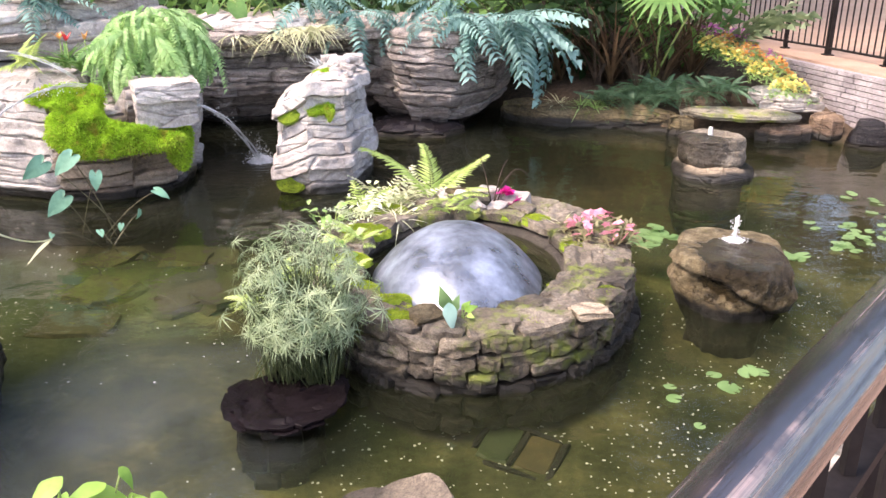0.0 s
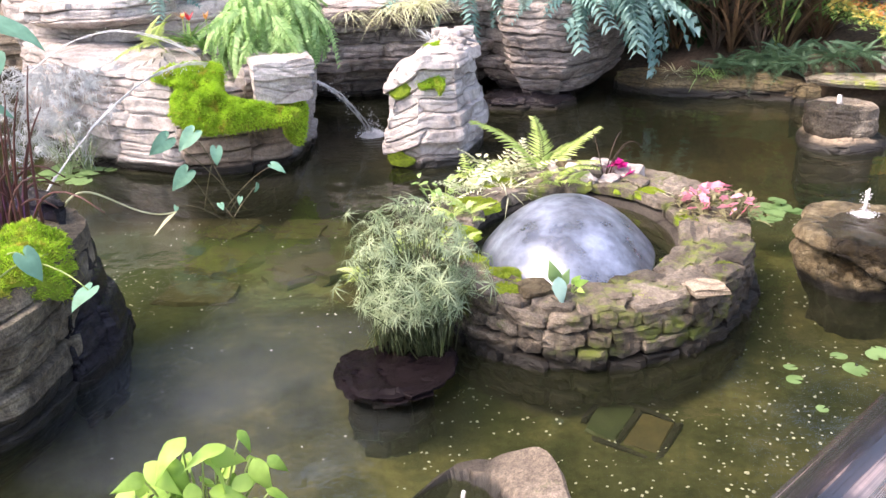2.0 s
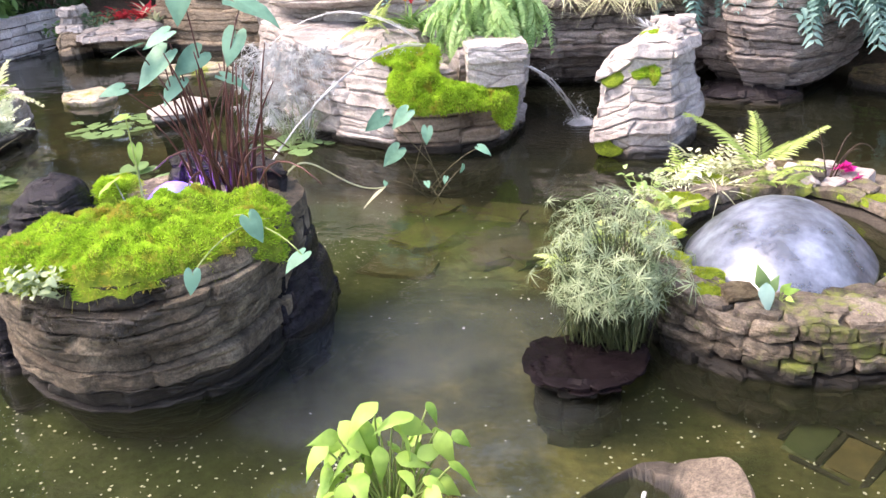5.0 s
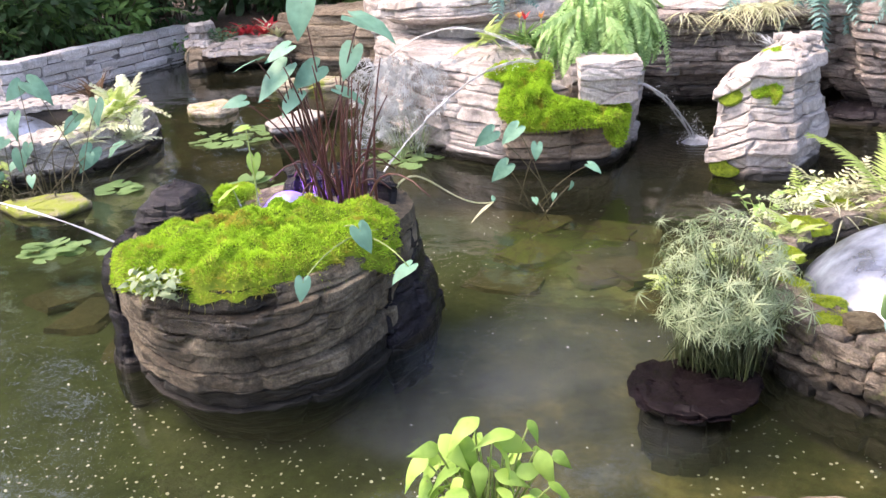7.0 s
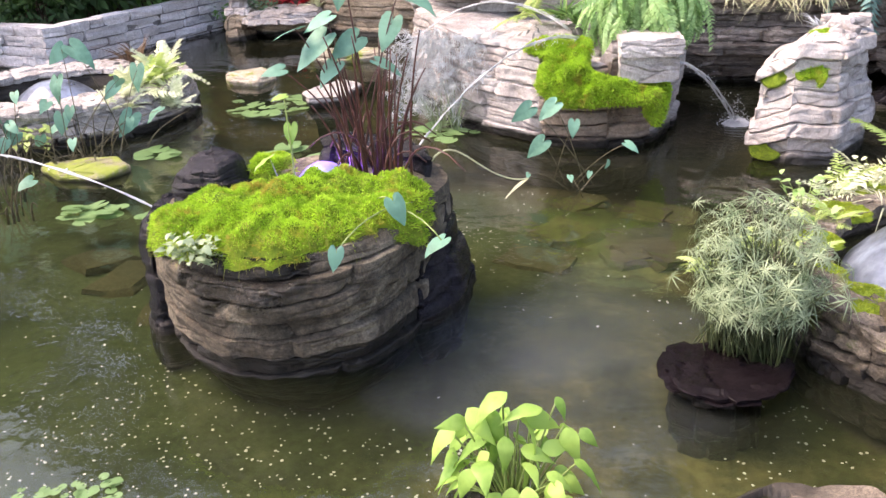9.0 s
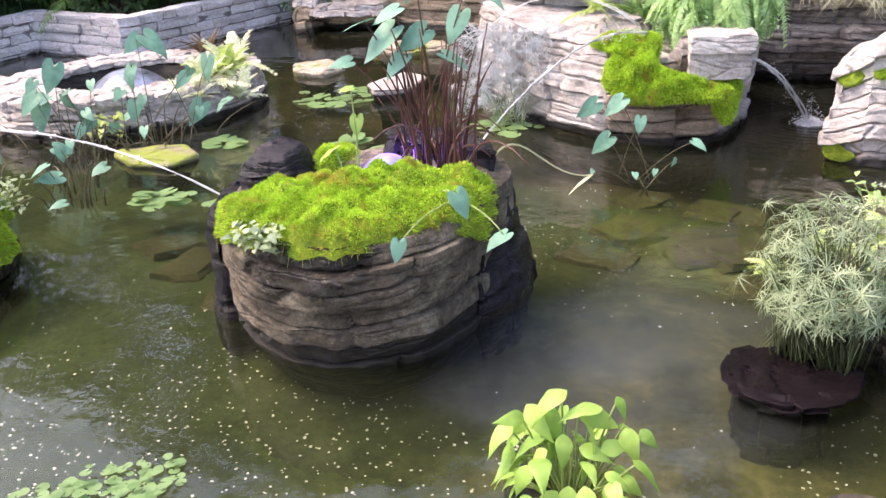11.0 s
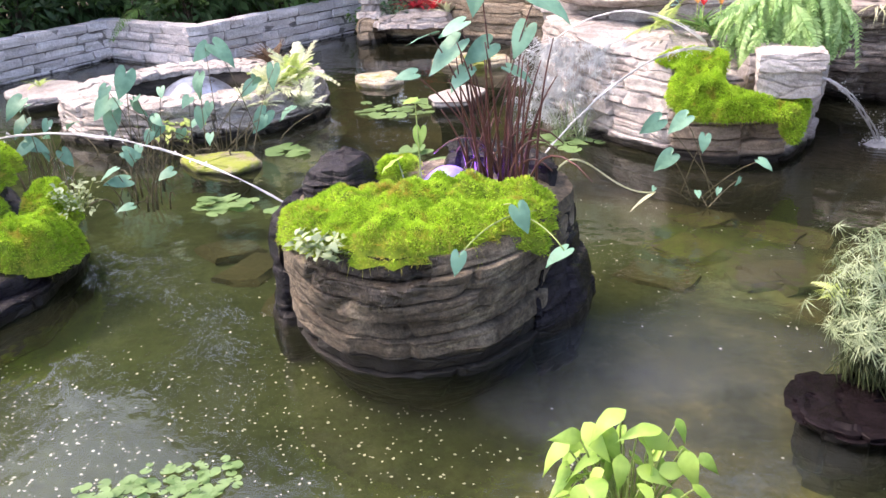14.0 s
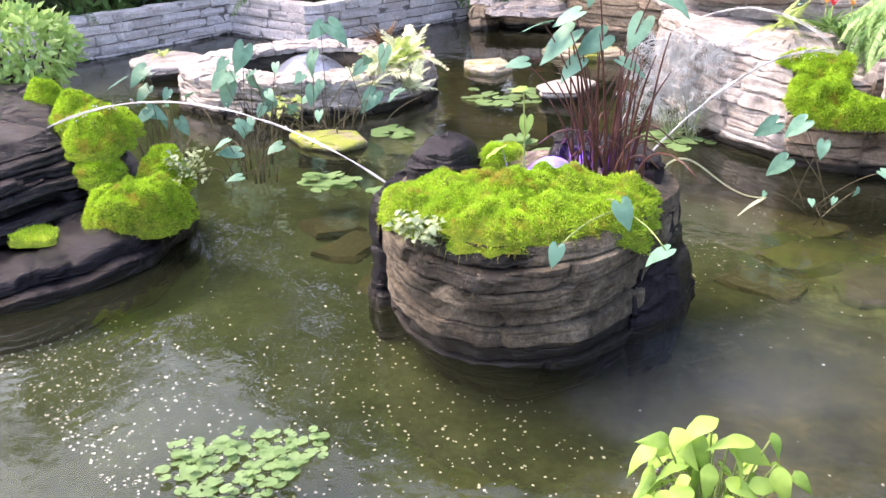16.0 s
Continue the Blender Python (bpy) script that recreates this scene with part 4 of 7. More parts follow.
# moss island
ISLAND = [(-4.24, 3.42), (-3.93, 3.14), (-3.48, 3.04), (-3.02, 3.16), (-2.78, 3.5), (-2.74, 4.05), (-2.9, 4.62), (-3.25, 4.95), (-3.8, 4.9), (-4.25, 4.5), (-4.42, 4.0)]
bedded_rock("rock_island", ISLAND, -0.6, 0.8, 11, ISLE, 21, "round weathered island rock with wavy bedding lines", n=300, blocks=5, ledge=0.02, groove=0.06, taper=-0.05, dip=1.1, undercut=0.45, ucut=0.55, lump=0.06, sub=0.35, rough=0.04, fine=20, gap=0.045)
strata_rock("black_boulder", [(-4.38, 3.62), (-4.12, 3.5), (-3.88, 3.66), (-3.86, 3.95), (-4.1, 4.08), (-4.36, 3.92)], 0.6, lambda x, y: 1.06 - 1.6 * ((x + 4.12) ** 2 + (y - 3.78) ** 2), 2, WETROCK, 23,
            "wet black boulder on the island's rim", n=90, ledge=0.012, groove=0.02, taper=0.08, lump=0.12, undercut=0.0)
strata_rock("black_boulder", [(-4.64, 3.55), (-4.42, 3.27), (-4.2, 3.22), (-4.1, 3.5), (-4.2, 3.9), (-4.5, 4.3), (-4.68, 4.0)], -0.6, 0.72, 4, WETROCK, 25, "wet black rock shoulder of the island", n=100, ledge=0.03, groove=0.02, taper=0.1)
strata_rock("black_boulder", [(-3.0, 4.2), (-2.72, 4.0), (-2.62, 4.4), (-2.78, 4.85), (-3.1, 5.02), (-3.25, 4.7)], -0.6, 0.72, 7, WETROCK, 27, "wet black rock at the island's edge", n=100, ledge=0.04, groove=0.02, taper=0.12)
strata_rock("black_boulder", [(-3.9, 4.5), (-3.3, 4.62), (-2.95, 4.6), (-3.1, 4.95), (-3.6, 5.1), (-4.1, 4.9)], 0.5, 0.93, 2, WETROCK, 28, "wet black back rim of the island basin", n=100, ledge=0.03, groove=0.02, taper=0.1)

# left bank rock
strata_rock("bank_rock", [(-5.98, 1.3), (-5.93, 2.2), (-6.05, 2.62), (-6.5, 3.08), (-7.2, 3.4), (-8.4, 3.3), (-9.0, 1.8), (-8.2, 0.4), (-6.8, 0.2)],
            -0.6, lambda x, y: 0.24 + 0.1 * noise.noise(Vector((x * 2, y * 2, 4))), 6, WETROCK, 31, "dark wet layered rock shelf at the pond's edge", n=180, blocks=8, ledge=0.05, taper=0.08)
strata_rock("bank_rock", [(-6.5, 1.2), (-6.62, 2.1), (-6.9, 2.75), (-7.5, 3.1), (-8.6, 3.0), (-9.2, 1.6), (-8.4, 0.4), (-7.2, 0.3)],
            0.05, lambda x, y: 0.88 + 0.2 * min(0.9, max(-0.6, (-7.2 - x))), 8, WETROCK, 33, "dark wet upper rock that trickles with water", n=170, blocks=9, ledge=0.09, groove=0.05, taper=0.3)

# low rock at the walkway with a small bubbling basin
def basin_top(x, y):
    z = 0.03 + 0.12 * max(0.0, min(1.0, (x + 0.3) / 0.3)) - 0.25 * max(0.0, -0.62 - x)
    d = math.hypot((x + 0.46) / 0.3, (y - 3.0) / 0.36)
    return z - 0.2 * max(0.0, 1.0 - d * d) ** 0.6 if d < 1 else z


strata_rock("basin_rock", [(-0.86, 2.8), (-0.8, 3.1), (-0.66, 3.36), (-0.4, 3.55), (-0.1, 3.52), (0.07, 3.3), (0.16, 2.8), (-0.1, 2.3), (-0.65, 2.35)],
            -0.6, basin_top, 4, PALEDRUM, 41, "low smooth brown rock with a shallow basin", n=130, ledge=0.012, groove=0.01, taper=0.05, cap_noise=0.02, undercut=-0.05)

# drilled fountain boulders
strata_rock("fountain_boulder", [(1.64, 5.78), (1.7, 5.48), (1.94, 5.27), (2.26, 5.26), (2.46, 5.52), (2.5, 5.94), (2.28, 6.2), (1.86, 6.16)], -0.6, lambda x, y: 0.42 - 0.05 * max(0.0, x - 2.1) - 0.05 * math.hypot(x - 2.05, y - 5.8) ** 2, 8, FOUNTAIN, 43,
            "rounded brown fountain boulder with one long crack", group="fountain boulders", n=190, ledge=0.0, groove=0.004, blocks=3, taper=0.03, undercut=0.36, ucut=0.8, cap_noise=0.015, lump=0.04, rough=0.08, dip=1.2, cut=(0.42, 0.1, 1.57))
strata_rock("fountain_boulder", [(2.53, 9.3), (2.54, 8.86), (2.9, 8.66), (3.3, 8.82), (3.46, 9.25), (3.2, 9.66), (2.7, 9.66)], -0.6, 0.07, 4, TAN, 45,
            "flat round base stone under a fountain stone", group="fountain boulders", n=100, ledge=0.02, groove=0.02, blocks=3, taper=0.04, undercut=0.05, ucut=0.8)
strata_rock("fountain_boulder", [(2.56, 9.25), (2.68, 8.95), (2.95, 8.86), (3.25, 9.0), (3.34, 9.28), (3.1, 9.56), (2.75, 9.52)], 0.06, 0.4, 3, DRUM2, 47,
            "squat drum-shaped fountain stone with a wet top", group="fountain boulders", n=120, ledge=0.008, groove=0.006, blocks=5, taper=0.04, undercut=0.07, rough=0.05, cap_noise=0.02, lump=0.03)

# dark slab and its plinth, widened to stand in for the slab's dark reflection
strata_rock("dark_slab", [(-1.2, 4.12), (-1.08, 4.4), (-0.86, 4.5), (-0.62, 4.42), (-0.53, 4.2), (-0.6, 4.02), (-0.72, 3.95), (-0.84, 3.86), (-1.05, 3.88)], 0.06, 0.115, 2, SLABROCK, 51,
            "thin wet black slab with a ragged edge", n=130, ledge=0.05, groove=0.02, taper=-0.02, blocks=13, cap_noise=0.035, rough=0.06)
strata_rock("plinth_rock", [(-1.17, 4.08), (-0.9, 4.36), (-0.6, 4.2), (-0.62, 4.0), (-0.84, 3.88), (-1.06, 3.9)], -0.6, 0.035, 3, WETROCK, 53, "black rock foot, widened as the slab's dark reflection", n=80)

# shore ledges
SHORE = [([(3.0, 10.9), (3.3, 10.62), (3.62, 10.6), (3.7, 10.5), (4.05, 10.5), (4.2, 10.42), (4.42, 10.5), (4.4, 10.72), (4.2, 10.95), (3.4, 11.1)], 0.25, 0.345, 2), ([(4.62, 10.62), (4.8, 10.42), (5.0, 10.45), (5.02, 10.75), (4.75, 10.9)], -0.3, 0.33, 2),
         ([(3.98, 10.82), (4.3, 10.7), (4.8, 10.68), (4.88, 10.88), (4.4, 11.0)], 0.33, 0.44, 1), ([(3.95, 10.62), (4.2, 10.5), (4.62, 10.52), (4.7, 10.75), (4.2, 10.8)], -0.3, 0.17, 2),
         ([(4.05, 10.86), (4.35, 10.74), (4.62, 10.74), (4.66, 10.95), (4.3, 11.05)], 0.44, 0.54, 1), ([(4.5, 10.76), (4.72, 10.72), (4.86, 10.8), (4.7, 11.0)], 0.44, 0.53, 1), ([(3.86, 10.92), (4.05, 10.84), (4.3, 10.9), (4.2, 11.1), (3.95, 11.1)], 0.4, 0.6, 2),
         ([(2.85, 10.9), (3.0, 10.75), (3.2, 10.75), (3.25, 11.0)], -0.4, 0.25, 3), ([(3.1, 11.3), (3.4, 11.1), (3.75, 11.2), (3.6, 11.5)], 0.2, 0.52, 2)]
for i, (c, a, b, k) in enumerate(SHORE):
    strata_rock("shore_stone", angled(c), a, b, k, PALEMOSS if i == 0 else LIME if i in (2, 4, 5, 6) else BANK if i == 7 else RUST, 60 + i, "flat pale ledge stone stacked on the shore" if i in (0, 2, 4, 5, 6) else "wet tan block at the foot of the shore", group="shore stones", n=90, ledge=0.03, groove=0.02, blocks=7, taper=0.02, undercut=0.04, cap_noise=0.03)
strata_rock("shore_bank", [(0.7, 12.0), (1.3, 11.42), (2.2, 11.2), (3.0, 11.0), (3.2, 11.4), (2.4, 11.9), (1.2, 12.4)], -0.6, 0.22, 3, BANK, 69, "low mossy tan stone edging of the shore", n=130, ledge=0.03, blocks=12)
strata_rock("dark_boulder", [(4.88, 10.3), (5.1, 10.08), (5.42, 9.95), (5.6, 10.2), (5.5, 10.6), (5.05, 10.65)], -0.4, lambda x, y: 0.36 - 0.9 * ((x - 5.28) ** 2 + (y - 10.3) ** 2), 3, WETROCK, 71, "smooth dark mound by the brick wall", n=90, ledge=0.005, groove=0.005, cap_noise=0.02, taper=0.15)

# far pool stones
for i, (c, b) in enumerate([([(-9.85, 9.7), (-9.5, 9.4), (-8.98, 9.42), (-9.0, 9.85), (-9.6, 10.25)], 0.11), ([(-7.72, 8.85), (-7.3, 8.55), (-6.92, 8.85), (-7.2, 9.6), (-7.65, 9.7)], 0.14),
                            ([(-8.26, 5.3), (-7.8, 5.2), (-7.4, 5.3), (-7.38, 5.65), (-7.75, 5.85)], 0.09), ([(-13.7, 5.95), (-12.7, 5.7), (-12.45, 6.3), (-13.4, 6.95), (-14.2, 6.7)], 0.2),
                            ([(-9.6, 11.3), (-8.9, 11.2), (-8.2, 11.7), (-8.6, 12.1), (-9.4, 12.0)], 0.14)]):
    strata_rock("flat_stone", angled(c), -0.55, b, 3, (PALEMOSS, WHITE, MOSSSTONE, WHITE, PALEMOSS)[i], 80 + i, "flat pale stone just above the water", group="flat stones", n=90, ledge=0.03, groove=0.02, blocks=4, taper=-0.02, undercut=0.45, ucut=0.97, cap_noise=0.02)
for i, (c, a, b, k, mt) in enumerate([([(-12.9, 13.5), (-12.2, 13.15), (-11.4, 13.6), (-11.4, 14.6), (-12.6, 15.0), (-13.6, 14.4)], -0.6, 0.3, 4, TAN),
                                      ([(-11.6, 14.0), (-10.2, 13.6), (-8.8, 13.6), (-7.6, 13.8), (-7.4, 15.2), (-9.5, 16.0), (-11.6, 15.6)], -0.6, 0.95, 8, TAN),
                                      ([(-8.0, 13.2), (-6.8, 12.4), (-6.0, 12.2), (-5.6, 13.4), (-6.6, 14.4), (-7.8, 14.4)], -0.6, 1.3, 9, LIME),
                                      ([(-12.4, 12.72), (-12.0, 12.5), (-11.35, 12.95), (-11.0, 13.5), (-11.5, 14.5), (-12.8, 14.0)], 0.3, 0.5, 2, LIME),
                                      ([(-13.15, 13.2), (-12.75, 12.85), (-12.4, 13.0), (-12.5, 13.5), (-13.0, 13.6)], 0.45, 0.86, 3, LIME),
                                      ([(-12.95, 12.85), (-12.6, 12.5), (-12.2, 12.6), (-12.3, 13.2), (-12.8, 13.2)], -0.6, 0.42, 4, TAN)]):
    strata_rock("ledge_rock", angled(c), a, b, k, mt, 90 + i, "layered ledge rock at the back of the far pool", group="ledge rocks", n=150, ledge=0.08, blocks=10, undercut=0.25 if i == 1 else 0.0)


# ---- masonry rings ----
def masonry_ring(name, label, cx, cy, rx, ry, turn, inner, height, courses, stone, flag, seed, lens, shift=(0.0, 0.0)):
    """A round planter: courses of stones round a dark core, with flat stones along its rim."""
    rnd = random.Random(seed)
    root = thing(name, label, "fountain ring", (cx, cy, 0))
    root.rotation_euler = (0, 0, radians(turn))
    bm = bmesh.new()
    n = 72
    rows = []
    for f, z in ((0.93, -0.6), (0.93, height - 0.05), (inner, height - 0.06), (inner - 0.02, -0.6)):
        dx, dy = (0.0, 0.0) if f > 0.9 else shift
        rows.append([bm.verts.new((dx + rx * f * math.cos(a), dy + ry * f * math.sin(a), z)) for a in (2 * math.pi * i / n for i in range(n))])
    for a, b in zip(rows, rows[1:]):
        for i in range(n):
            bm.faces.new((a[i], a[(i + 1) % n], b[(i + 1) % n], b[i]))
    bmesh.ops.recalc_face_normals(bm, faces=bm.faces)
    part("core", bm, MORTAR, root)
    bm = bmesh.new()
    bm.faces.new([bm.verts.new((shift[0] + rx * (inner + 0.02) * math.cos(a), shift[1] + ry * (inner + 0.02) * math.sin(a), 0.08)) for a in (2 * math.pi * i / n for i in range(n))])
    part("basin_floor", bm, WETROCK, root, "dark wet basin floor", smooth=False)
    blocks = [block_mesh("stone", stone, seed + i, 0.1, (1.0, 0.99, 0.95, 0.88), 4, (0.2, 0.3, 0.12)) for i in range(8)]
    flags = [block_mesh("rim_stone", flag, seed + 20 + i, 0.1, (1.0, 0.99, 0.96, 0.9), 4, (0.28, 0.3, 0.08)) for i in range(8)]

    def spot(a):
        return Vector((rx * math.cos(a), ry * math.sin(a), 0)), math.atan2(ry * math.sin(a) * rx / ry, rx * math.cos(a) * ry / rx)

    low = -0.22
    tall = (height - low) / courses
    for c in range(courses):
        a = rnd.random()
        end = a + 2 * math.pi - 0.02
        while a < end:
            p, out = spot(a)
            speed = math.hypot(rx * math.sin(a), ry * math.cos(a))
            size = lens * rnd.uniform(0.55, 1.35)
            da = min(size / speed, end - a)
            p, out = spot(a + da / 2)
            w = da * speed
            h = tall * rnd.uniform(0.9, 1.12)
            back = 0.09 + 0.03 * (courses - 1 - c) / courses * rnd.uniform(-1, 1) - 0.012 * (courses - c)
            q = p - Vector((math.cos(out), math.sin(out), 0)) * (back + rnd.uniform(-0.025, 0.025))
            q.z = low + tall * (c + 0.5) + rnd.uniform(-0.012, 0.012)
            piece("stone", rnd.choice(blocks), root, Matrix.LocRotScale(q, Euler((rnd.uniform(-0.07, 0.07), rnd.uniform(-0.08, 0.08), out)), Vector((0.2, w * 0.985, h * 0.97))))
            a += da
    for f, wide in ((0.915, 0.2), ((0.915 + inner + 0.07) / 2, 0.15), (inner + 0.07, 0.16)):
        a = rnd.random()
        end = a + 2 * math.pi - 0.03
        while a < end:
            speed = math.hypot(rx * math.sin(a), ry * math.cos(a)) * f
            da = min(rnd.uniform(0.2, 0.42) / speed, end - a)
            p, out = spot(a + da / 2)
            q = p * f + Vector((*shift, 0)) * ((0.91 - f) / (0.91 - inner))
            q.z = height + rnd.uniform(-0.008, 0.01)
            piece("rim_stone", rnd.choice(flags), root, Matrix.LocRotScale(q, Euler((rnd.uniform(-0.03, 0.03), rnd.uniform(-0.02, 0.05), out + rnd.uniform(-0.08, 0.08))), Vector((wide * rx * rnd.uniform(0.9, 1.12), da * speed * 0.97, rnd.uniform(0.07, 0.1)))))
            a += da
    return root


masonry_ring("fountain_ring", "round mossy field-stone ring holding a domed fountain", 0.24, 5.81, 1.1, 1.4, -8, 0.66, 0.34, 6, RINGSTONE, FLAG, 101, 0.25, (-0.1, -0.16))
masonry_ring("fountain_ring", "pale limestone ring with a domed fountain in the far pool", -10.3, 7.0, 1.75, 1.7, 55, 0.6, 0.42, 7, WHITE, WHITE, 131, 0.42)


def water_bell(cx, cy, z, r, h, label, ry=None, power=2.2):
    bm = bmesh.new()
    n, m = 48, 14
    ry = ry or r
    rows = []
    for j in range(m + 1):
        f = j / m
        zz = h * (1 - f ** power)
        rows.append([bm.verts.new((cx + f * r * math.cos(a) * (1 + 0.015 * math.sin(5 * a)), cy + f * ry * math.sin(a) * (1 + 0.015 * math.sin(7 * a)), z + zz)) for a in (2 * math.pi * i / n for i in range(n))] if j else [bm.verts.new((cx, cy, z + h))])
    for i in range(n):
        bm.faces.new((rows[0][0], rows[1][i], rows[1][(i + 1) % n]))
    for a, b in zip(rows[1:], rows[2:]):
        for i in range(n):
            bm.faces.new((a[i], b[i], b[(i + 1) % n], a[(i + 1) % n]))
    return solid("water_bell", bm, BELLWATER, label, "fountain water", "water bells")


def basin_water(cx, cy, rx, ry, z):
    bm = bmesh.new()
    bm.faces.new([bm.verts.new((cx + rx * math.cos(a), cy + ry * math.sin(a), z)) for a in (2 * math.pi * i / 40 for i in range(40))])
    return solid("basin_water", bm, WATER, "dark water in the ring's basin", "water", kind="structure", smooth=False)


water_bell(0.1, 5.56, 0.24, 0.6, 0.38, "smooth domed sheet of water, cloudy bright reflections painted into its colour", ry=0.82)
basin_water(0.13, 5.65, 0.76, 0.98, 0.25)
water_bell(-10.3, 7.0, 0.22, 0.56, 0.3, "domed sheet of water in the far ring")
basin_water(-10.3, 7.0, 1.1, 1.1, 0.21)


# ---- walls ----
def block_wall(name, label, line, base, course_h, courses, length, deep, material, mortar, seed, jitter=0.012, piece_name="stone_block"):
    rnd = random.Random(seed)
    root = thing(name, label, "wall", (0, 0, 0), kind="structure")
    rubble = piece_name == "stone_block"
    meshes = [block_mesh(piece_name, material, seed + i, 0.09 if rubble else 0.03, (1.0, 1.0, 0.97, 0.93) if rubble else (1.0, 1.0, 0.985, 0.965)) for i in range(8)]
    for (x1, y1), (x2, y2) in zip(line, line[1:]):
        run = math.hypot(x2 - x1, y2 - y1)
        yaw = math.atan2(y2 - y1, x2 - x1)
        ux, uy = math.cos(yaw), math.sin(yaw)
        bm = bmesh.new()
        bmesh.ops.create_cube(bm, size=1.0)
        ob = part("wall_core", bm, mortar, root, smooth=False)
        ob.matrix_basis = Matrix.LocRotScale(Vector(((x1 + x2) / 2, (y1 + y2) / 2, base + course_h * courses / 2 - 0.33)), Euler((0, 0, yaw)), Vector((run, deep * 0.8, course_h * courses + 0.62)))
        for c in range(courses):
            s = -rnd.uniform(0, 0.5) * length
            while s < run:
                w = length * rnd.uniform(0.45, 1.5)
                a, b = max(s, 0.0), min(s + w, run)
                if b - a > 0.05:
                    mid = (a + b) / 2
                    q = Vector((x1 + ux * mid, y1 + uy * mid, base + course_h * (c + 0.5)))
                    q += Vector((uy, -ux, 0)) * rnd.uniform(-jitter, jitter)
                    piece(piece_name, rnd.choice(meshes), root, Matrix.LocRotScale(q, Euler((rnd.uniform(-0.01, 0.01), 0, yaw + rnd.uniform(-0.012, 0.012))), Vector((b - a - 0.008, deep, (course_h - 0.01) * (rnd.uniform(0.9, 1.08) if rubble else 1.0)))))
                s += w
    for k, (x, y) in enumerate(line[1:-1]):
        (xa, ya), (xb, yb) = line[k], line[k + 2]
        yaw = math.atan2(yb - ya, xb - xa)
        for c in range(courses):
            piece(piece_name, rnd.choice(meshes), root, Matrix.LocRotScale(Vector((x, y, base + course_h * (c + 0.5))), Euler((0, 0, yaw)), Vector((deep * 1.1, deep * 1.06, course_h - 0.01))))
    return root


# ---- moss ----
def moss_patch(label, ctrl, base, height, seed, blades=2500, blade=0.05, m=None, name="moss_cushion", material=None, fringe=0, lumpy=1.0):
    """A cushion of moss: a lumpy bed with thousands of short shoots. base gives the height of what it grows on; m lays the patch on a slope."""
    rnd = random.Random(seed)
    pts = loop_points(ctrl, 72)
    c = sum(pts, Vector()) / 72
    sv = Vector((seed * 1.7, seed * 2.9, 0))

    def surface(i, s):
        a = pts[int(i) % 72].lerp(pts[(int(i) + 1) % 72], i - int(i))
        p = c.lerp(a, s * (1 + 0.1 * noise.noise(a * 5 + sv) + 0.06 * noise.noise(a * 14 + sv)))
        lump = max(0.25, 0.72 + lumpy * (0.5 * noise.noise(p * 3.4 + sv) + 0.45 * noise.noise(p * 7.5 + sv)) + 0.14 * noise.noise(p * 18 + sv))
        z = base(p.x, p.y) + height * max(0.0, 1 - s ** 3.2) ** 0.6 * lump - (0.03 if s > 0.97 else 0)
        return Vector((p.x, p.y, z))

    root = thing(name, label, "moss", (0, 0, 0), "moss cushions")
    bm = bmesh.new()
    rows = [[bm.verts.new(surface(i, j / 16)) for i in range(72)] for j in range(1, 17)]
    mid = bm.verts.new(surface(0, 0.0))
    for i in range(72):
        bm.faces.new((mid, rows[0][i], rows[0][(i + 1) % 72]))
        for a, b in zip(rows, rows[1:]):
            bm.faces.new((a[i], b[i], b[(i + 1) % 72], a[(i + 1) % 72]))
    bed = part("moss_bed", bm, MOSSBASE, root)
    bm = bmesh.new()
    for _ in range(blades):
        i, s = rnd.random() * 72, math.sqrt(rnd.random()) * 1.0
        p = surface(i, s)
        px, py = surface(i + 0.6, s), surface(i, min(1.0, s + 0.03))
        nrm = (px - p).cross(py - p)
        nrm = nrm.normalized() if nrm.length > 1e-8 else Vector((0, 0, 1))
        if nrm.z < 0:
            nrm = -nrm
        d = (nrm + Vector((rnd.gauss(0, 0.5), rnd.gauss(0, 0.5), rnd.gauss(0.1, 0.3)))).normalized()
        w = d.orthogonal().normalized() * blade * 0.11
        w.rotate(Matrix.Rotation(rnd.random() * 6.3, 3, d))
        ln = blade * rnd.uniform(0.5, 1.3)
        tip = p + d * ln + Vector((0, 0, -0.25 * ln * rnd.random()))
        knee = p + d * ln * 0.55
        a, b, e, f = (bm.verts.new(v) for v in (p - w * 0.6, p + w * 0.6, knee + w, knee - w))
        bm.faces.new((a, b, e, f))
        bm.faces.new((f, e, bm.verts.new(tip)))
    tagged(part("moss_fur", bm, material or MOSS, root, "bright yellow-green moss pile"), kind="stuff")
    if fringe:
        bm = bmesh.new()
        for _ in range(fringe):
            i, s = rnd.random() * 72, rnd.uniform(0.8, 1.0)
            p = surface(i, s)
            out = (p - c)
            out.z = 0
            d = out.normalized() * rnd.uniform(0.2, 0.7) + Vector((rnd.gauss(0, 0.3), rnd.gauss(0, 0.3), rnd.uniform(-0.6, 0.4)))
            strip(bm, p + Vector((0, 0, 0.01)), d, blade * rnd.uniform(0.8, 2.2), blade * 0.14, rnd.uniform(0.5, 1.6), 3)
        tagged(part("strand_fringe", bm, DRYMOSS, root, "straw-coloured moss strands hanging over the edge"), kind="stuff")
    if m is not None:
        root.matrix_basis = m
    return root


def inside_fall(ctrl, top, slope):
    """Level inside the outline's core, falling away outside."""
    pts = loop_points(ctrl, 60)
    c = sum(pts, Vector()) / 60

    def f(x, y):
        p = Vector((x, y, 0))
        near = min(pts, key=lambda q: (q - p).length_squared)
        over = (p - c).length - (near - c).length
        return top - max(0.0, over) * slope
    return f


